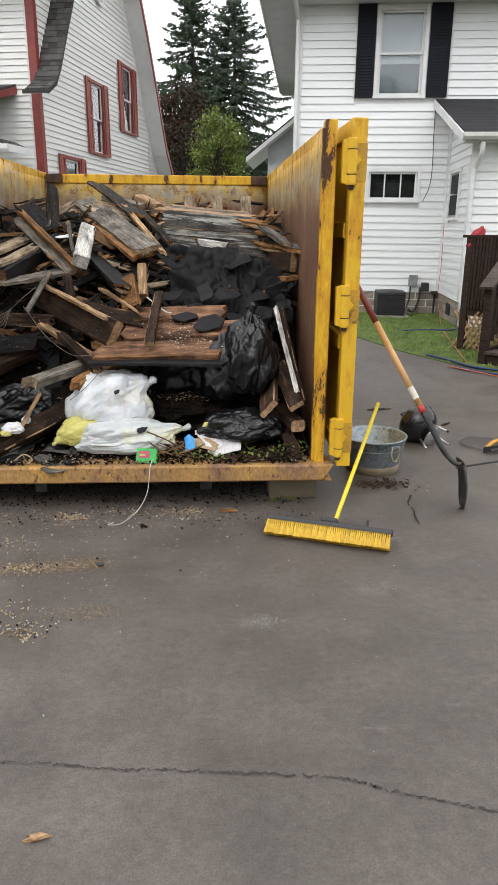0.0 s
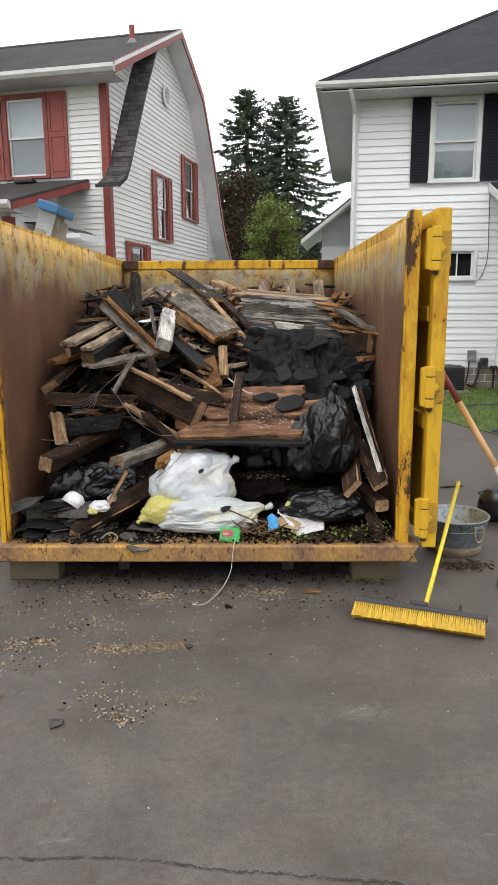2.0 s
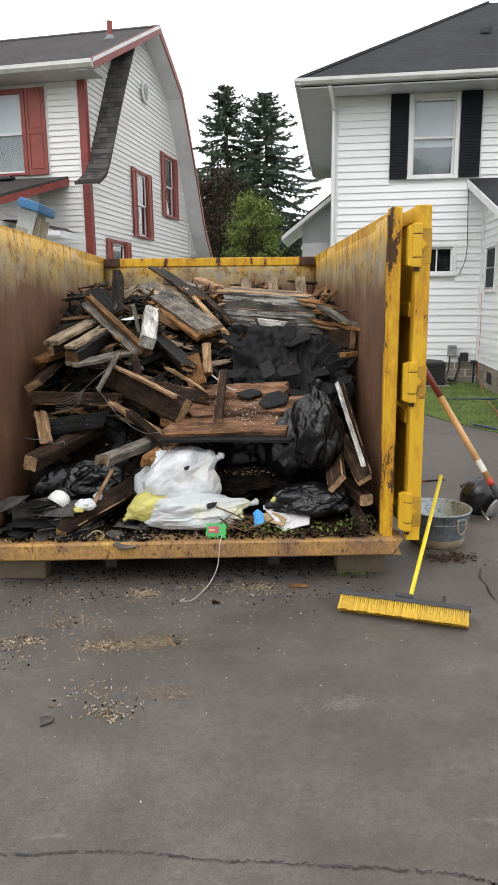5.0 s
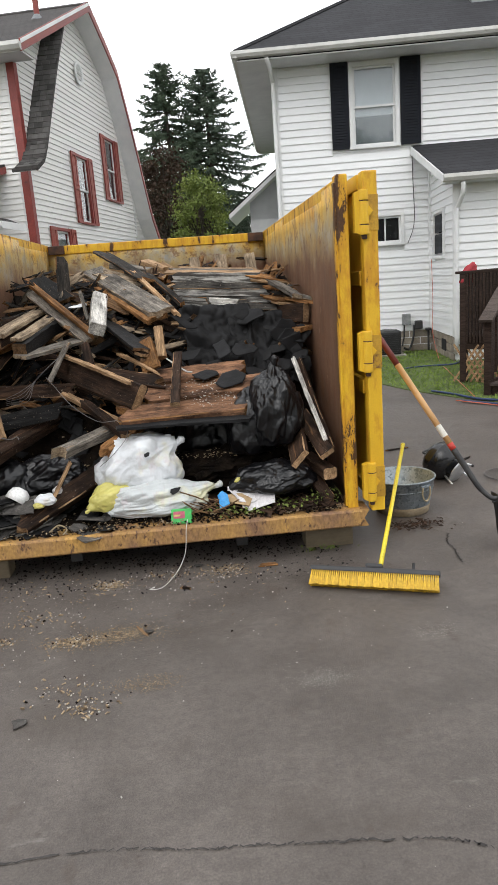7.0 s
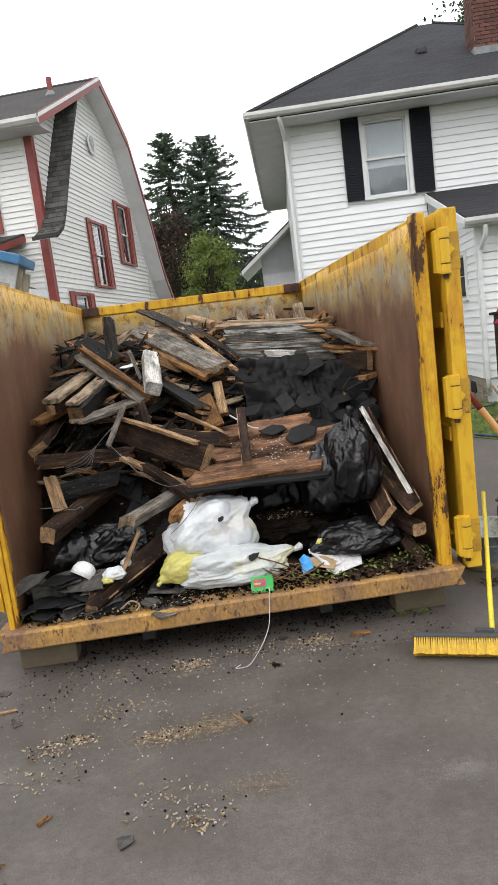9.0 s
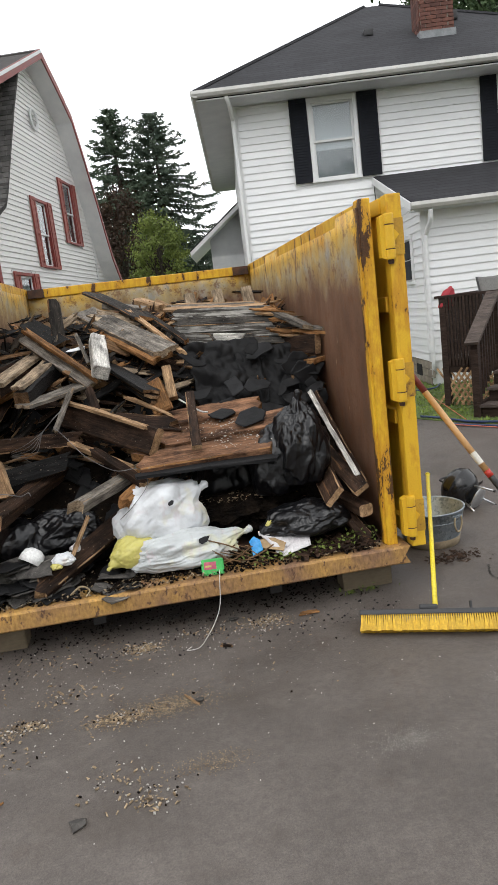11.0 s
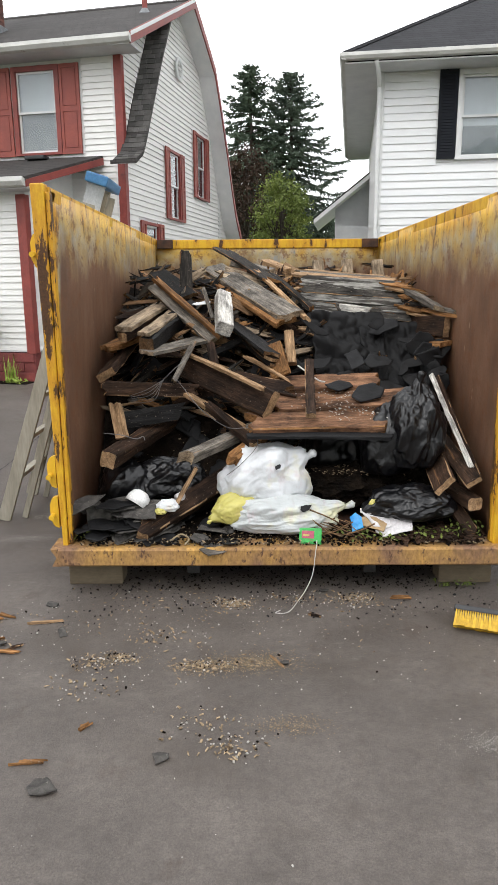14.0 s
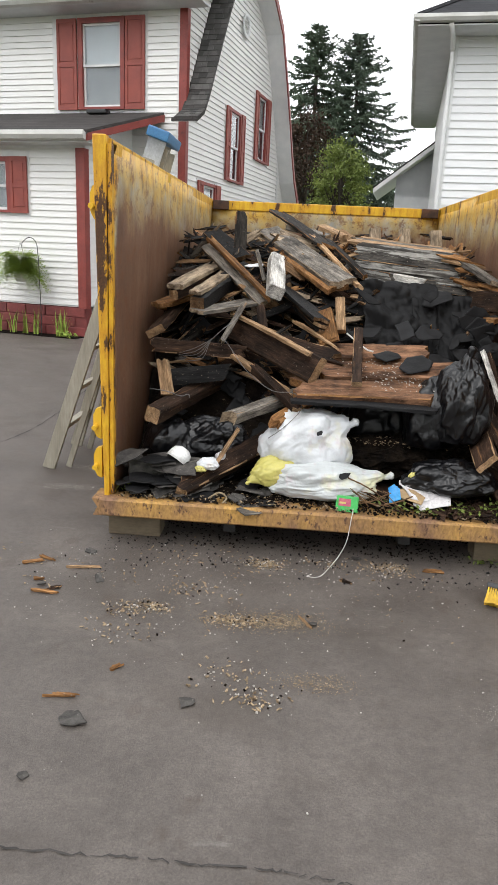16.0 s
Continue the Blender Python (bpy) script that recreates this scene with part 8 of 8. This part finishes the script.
for i, u in enumerate((-2.75, -2.45, -2.18, -1.95, -1.52, -1.40)):
    blade_clump("iris_clump", (u, -1.98, 0.0), 12, 0.52, 0.16, FERN, "clump of upright green iris leaves by the wall", 30 + i)
verts, faces = [], []
ob = leaf_patch("low_weeds", "bright green low weeds at the foot of the wall", 60, lambda r: (lambda p: (p.x, p.y, 0.03 + 0.08 * r.random()))(m1 @ Vector((r.gauss(-1.32, 0.09), r.gauss(-2.12, 0.05), 0))), 0.09, FERN, 9)
bed = prism([(-3.6, -2.12), (-1.1, -2.12), (-1.1, -1.8), (-3.6, -1.8)], 2, 0.0, 0.012)
ob = finish("flower_bed", bed, SHADED_DIRT)
ob.matrix_basis = m1
tagged(ob, "strip of dark soil along the house wall", "soil bed", kind="structure")

# ---- trees ----


def spruce(x, y, height, spread, seed, material):
    """A tall old spruce: trunk, whorls of drooping limbs with upturned tips, fine sprays of needles along them."""
    r = random.Random(seed)
    T = thing("spruce_tree", pose(x, y, 0), "tall grey-green spruce with ragged drooping limbs", "tree", "tall spruces")
    part("trunk", tube([(0, 0, 0), (0.1, 0.05, height * 0.5), (0.05, 0, height * 0.97)], 0.30, 10, 0.06), BARK, T)
    verts, faces = [], []
    limbs = bmesh.new()
    zz = height * 0.12
    while zz < height * 0.985:
        t = zz / height
        reach = spread * (1 - t) ** 0.72 * r.uniform(0.8, 1.12) + 0.15
        a0 = r.uniform(0, 6.3)
        for k in range(6):
            if r.random() < 0.12:
                continue
            a = a0 + 6.283 * k / 6 + r.uniform(-0.4, 0.4)
            ln = reach * r.uniform(0.5, 1.15)
            up = 0.40 if t > 0.8 else 0.12
            pts = [Vector((math.cos(a) * ln * s, math.sin(a) * ln * s, zz + ln * (up * s - 0.62 * s * s + 0.42 * s ** 4))) for s in (0, 0.25, 0.5, 0.75, 1.0)]
            tube(pts, 0.030, 4, 0.2, limbs)
            n = max(8, int(ln * 15))
            side = Vector((-math.sin(a), math.cos(a), 0))
            for i in range(n):
                s = 0.12 + 0.88 * (i + r.random()) / n
                j = min(3, int(s * 4))
                p = pts[j].lerp(pts[j + 1], s * 4 - j)
                along = (pts[j + 1] - pts[j]).normalized()
                for sgn in (-1, 1):
                    # a twig that leaves the limb sideways and hangs, set with short sprays
                    tw = (along * r.uniform(0.3, 0.9) + side * sgn * r.uniform(0.4, 1.0) + Vector((0, 0, r.uniform(-0.75, 0.25)))).normalized()
                    tl = (0.16 + 0.34 * (1 - t)) * r.uniform(0.5, 1.2) * (1.15 - 0.5 * s)
                    for c in range(4):
                        q = p + tw * tl * (c + 0.3) / 4
                        w = r.uniform(0.10, 0.19)
                        ax = (tw + Vector((r.uniform(-0.6, 0.6), r.uniform(-0.6, 0.6), r.uniform(-0.7, 0.3)))).normalized()
                        ay = ax.cross(Vector((r.uniform(-1, 1), r.uniform(-1, 1), r.uniform(-1, 1)))).normalized()
                        kk = len(verts)
                        for dx, dy in ((-0.2, -0.10), (0.45, -0.17), (1.0, 0.0), (0.45, 0.17), (-0.2, 0.10)):
                            verts.append((q + ax * dx * w + ay * dy * w)[:])
                        faces.append((kk, kk + 1, kk + 2, kk + 3, kk + 4))
        zz += r.uniform(0.22, 0.36) * (1.15 - 0.4 * t)
    part("limb_framework", limbs, BARK, T)
    me = bpy.data.meshes.new("crown")
    me.from_pydata(verts, [], faces)
    me.materials.append(material)
    ob = new("crown", me)
    ob.parent = T
    return T


def broadleaf(name, x, y, height, rx, rz, clumps, leaves, size, material, label, seed, base=0.3, group=""):
    """Trunk, forking limbs, and leaf clumps set at the limb ends."""
    r = random.Random(seed)
    T = thing(name, pose(x, y, 0), label, "tree" if height > 3.5 else "shrub", group)
    part("trunk", tube([(0, 0, 0), (0.05, 0.0, height * base), (0.0, 0.05, height * 0.75)], 0.03 * height, 8, 0.25), BARK, T)
    limbs = bmesh.new()
    verts, faces = [], []
    for i in range(clumps):
        a, b = r.uniform(0, 6.3), math.acos(r.uniform(-0.75, 1.0))
        rad = r.uniform(0.45, 1.0) ** 0.6
        c = Vector((math.cos(a) * math.sin(b) * rx * rad, math.sin(a) * math.sin(b) * rx * rad, height - rz + math.cos(b) * rz * rad))
        if i % 3 == 0:
            z0 = min(c.z - 0.2, height * r.uniform(base * 0.8, 0.7))
            tube(curve_points([(0, 0, z0), (c.x * 0.45, c.y * 0.45, (z0 + c.z) / 2 + 0.1), c], 3), 0.012 * height * 0.5, 4, 0.3, limbs)
        cs = rx * r.uniform(0.14, 0.30)
        for _ in range(leaves):
            d = Vector((r.gauss(0, 1), r.gauss(0, 1), r.gauss(0, 0.75))) * cs * 0.6
            p = c + d
            w = size * r.uniform(0.6, 1.2)
            e = Euler((r.uniform(-1.2, 1.2), r.uniform(-1.2, 1.2), r.uniform(0, 6.3))).to_matrix()
            k = len(verts)
            for dx, dy, dz in ((-0.5, 0, 0), (0, -0.3, 0.08), (0.55, 0, 0), (0, 0.3, 0.08)):
                verts.append((p + e @ Vector((dx * w, dy * w, dz * w)))[:])
            faces.append((k, k + 1, k + 2, k + 3))
    part("limb_framework", limbs, BARK, T)
    me = bpy.data.meshes.new("crown")
    me.from_pydata(verts, [], faces)
    me.materials.append(material)
    ob = new("crown", me)
    ob.parent = T
    return T


spruce(-0.25, 40.0, 12.7, 4.9, 5, NEEDLE)
spruce(1.85, 40.6, 12.6, 6.0, 6, NEEDLE_B)
broadleaf("shrub_tree", 0.95, 27.5, 5.6, 1.0, 2.5, 170, 80, 0.10, LEAF, "yellow-green leafy small tree behind the skip", 7, 0.2)
broadleaf("plum_tree", -0.35, 30.0, 6.8, 1.5, 3.1, 170, 75, 0.13, LEAF_DARK, "dark purple-leaved small tree between the houses", 8, 0.2)
broadleaf("maple_tree", 17.7, 30.0, 17.5, 5.2, 5.8, 330, 130, 0.21, LEAF_OAK, "large green broadleaf tree behind the house", 9, 0.35)
broadleaf("hedge_tree", 3.2, 46.0, 6.5, 2.6, 3.2, 90, 40, 0.34, NEEDLE_B, "dark green tree in the distance", 12, 0.2, "distant trees")
broadleaf("hedge_tree", -2.6, 44.0, 6.5, 2.8, 3.2, 90, 40, 0.34, LEAF_DARK, "dark tree in the distance", 13, 0.2, "distant trees")

# ---- grass and litter ----
r = random.Random(17)
verts, faces = [], []


def in_lawn(x, y):
    for (xa, ya), (xb, yb) in zip(LAWN_EDGE, LAWN_EDGE[1:]):
        if yb <= y <= ya:
            return x > xa + (xb - xa) * (ya - y) / (ya - yb) + 0.02
    return False


made = 0
while made < 16000:
    x, y = r.uniform(1.9, 7.0), r.uniform(7.6, 15.0)
    if not in_lawn(x, y):
        continue
    made += 1
    h = r.uniform(0.025, 0.055)
    a = r.uniform(0, 6.3)
    w = 0.008
    k = len(verts)
    lx, ly = r.uniform(-0.03, 0.03), r.uniform(-0.03, 0.03)
    verts += [(x - w * math.cos(a), y - w * math.sin(a), 0.01), (x + w * math.cos(a), y + w * math.sin(a), 0.01), (x + lx, y + ly, h)]
    faces.append((k, k + 1, k + 2))
me = bpy.data.meshes.new("grass")
me.from_pydata(verts, [], faces)
me.materials.append(BLADE)
tagged(new("grass", me), "short green grass of the lawn", "grass", kind="stuff")


def ground_blob(r, spots):
    x, y, s = r.choice(spots)
    return (r.gauss(x, s), r.gauss(y, s * 0.55), 0.005)


SPOTS = [(-0.27, 5.08, 0.06), (-0.27, 5.05, 0.05), (0.05, 5.12, 0.09), (0.39, 5.13, 0.07), (0.40, 5.08, 0.10), (-0.62, 5.12, 0.14), (-0.61, 4.70, 0.09), (-0.33, 4.46, 0.05), (-0.40, 4.46, 0.06), (-0.77, 4.53, 0.05), (-0.84, 4.48, 0.08), (-0.83, 4.29, 0.09), (-0.36, 4.06, 0.10), (-0.23, 3.92, 0.07), (0.10, 4.95, 0.35), (-0.5, 4.85, 0.35), (-1.2, 4.9, 0.25)]
scatter("sawdust_chips", "pale chips and splinters strewn on the drive", "wood chips", 850, lambda r: ground_blob(r, SPOTS), 0.017, CHIP, 31, 0.3, 1.7)
scatter("plaster_crumbs", "white plaster crumbs strewn on the drive", "grit", 420, lambda r: ground_blob(r, SPOTS), 0.013, GRANULE, 38, 0.5)
scatter("grit", "white plaster crumbs strewn on the drive", "grit", 520, lambda r: (r.gauss(-0.35, 0.8), 5.15 - abs(r.gauss(0, 0.5)), 0.004), 0.009, GRANULE, 32, 0.5)
scatter("grit", "small pale stones on the drive", "grit", 150, lambda r: (r.uniform(-3, 3.5), r.uniform(2.4, 9), 0.005), 0.011, GRANULE, 33, 0.5)
scatter("dark_crumbs", "dark shingle crumbs on the drive", "grit", 260, lambda r: ground_blob(r, SPOTS), 0.016, SHADED_DIRT, 34, 0.4)
# these crumbs put the sill's shade into the ground colour
scatter("dark_crumbs", "dark bits put in to deepen the shade under the skip's front", "grit", 500, lambda r: (r.uniform(-1.15, 1.1), 5.40 - 0.5 * r.random() ** 1.8, 0.005), 0.018, TAR, 35, 0.4)
DUST = [(0.39, 5.12, 0.05), (-0.27, 5.06, 0.04), (-0.40, 4.46, 0.045), (-0.30, 4.46, 0.07), (-0.17, 4.49, 0.08), (-0.10, 4.50, 0.10), (-0.17, 4.49, 0.06), (-0.02, 4.05, 0.06), (-0.80, 4.52, 0.06)]
scatter("sawdust", "fine pale sawdust swept across the drive", "sawdust", 6000, lambda r: (lambda s: (r.gauss(s[0], s[2] * 1.3), r.gauss(s[1], s[2] * 0.55), 0.003))(r.choice(DUST)), 0.0055, CHIP, 36, 0.4, 1.5)
leaf_patch("green_leaves", "green weeds by the timber block", 40, lambda r: (r.gauss(0.93, 0.07), 5.24 + 0.04 * r.random(), 0.01 + 0.03 * r.random()), 0.03, LEAF, 12)
for i, (x, y, w, d) in enumerate(((-0.02, 4.48, 0.05, 0.03), (-0.485, 3.865, 0.075, 0.06), (-0.86, 3.72, 0.11, 0.13), (-0.92, 3.44, 0.05, 0.04), (-1.07, 4.75, 0.09, 0.04), (-1.20, 5.05, 0.10, 0.05), (0.22, 5.20, 0.06, 0.05), (-1.32, 4.65, 0.05, 0.03))):
    sheet("shingle_scrap", x, y, 0.012, w, d, 0, 30 * i, 0.012, SLATE_SCRAP, "dark torn shingle scrap on the drive", "shingle", 300 + i, 0.35, "scraps on the drive")
for i, (x, y, a, ln, wd, mt) in enumerate(((-1.18, 4.86, 8, 0.15, 0.014, W_TAN), (-1.45, 4.88, 25, 0.09, 0.025, W_ORANGE), (-1.40, 4.93, -30, 0.08, 0.02, W_ORANGE), (-1.28, 4.58, -8, 0.11, 0.02, W_ORANGE), (-1.35, 4.70, 5, 0.05, 0.02, W_ORANGE), (-0.93, 3.84, 2, 0.10, 0.018, W_ORANGE), (0.62, 5.12, -5, 0.09, 0.035, W_ORANGE), (-0.79, 4.04, 40, 0.03, 0.02, W_ORANGE), (-0.06, 4.50, 120, 0.10, 0.006, W_TAN), (0.15, 4.92, -30, 0.05, 0.02, W_BROWN), (0.05, 2.92, 10, 0.05, 0.02, W_TAN), (-1.25, 4.62, 30, 0.06, 0.015, W_BROWN), (2.05, 7.4, 10, 0.2, 0.02, W_CHAR), (2.5, 6.9, 40, 0.12, 0.02, W_CHAR))):
    dx, dy = math.cos(radians(a)) * ln / 2, math.sin(radians(a)) * ln / 2
    board((x - dx, y - dy, 0.007), (x + dx, y + dy, 0.009), wd, 0.012, (0, 0, 1), mt, "small wood splinter lying on the drive", "splinter", "splinter", split=0.012, taper=0.3, group="splinters on the drive")

# trees across the street, behind the walk
far = broadleaf("street_tree", -14, -26, 11.5, 4.2, 4.9, 170, 50, 0.75, LEAF_OAK, "large green street tree behind the drive", 41, 0.3, "street trees")
for x, y, a in ((-9, -27, 70), (-3.5, -25, 150), (1.5, -26, 220), (6, -27, 300), (11, -25, 20), (16, -27, 110), (21, -26, 190), (-19, -26, 260)):
    copy_thing(far, pose(x, y, 0, 0, 0, a))
SCUFF = [(-1.64, 6.03), (-1.74, 6.02), (-1.56, 6.04), (-1.58, 6.40), (-1.68, 6.47), (0.75, 3.96), (0.70, 3.94), (1.28, 4.22)]
scatter("plaster_dust", "fine white plaster dust scuffed on the drive", "dust", 5200, lambda r: (lambda s: (r.gauss(s[0], 0.06), r.gauss(s[1], 0.035), 0.002))(r.choice(SCUFF)), 0.0035, GRANULE, 37, 0.3)
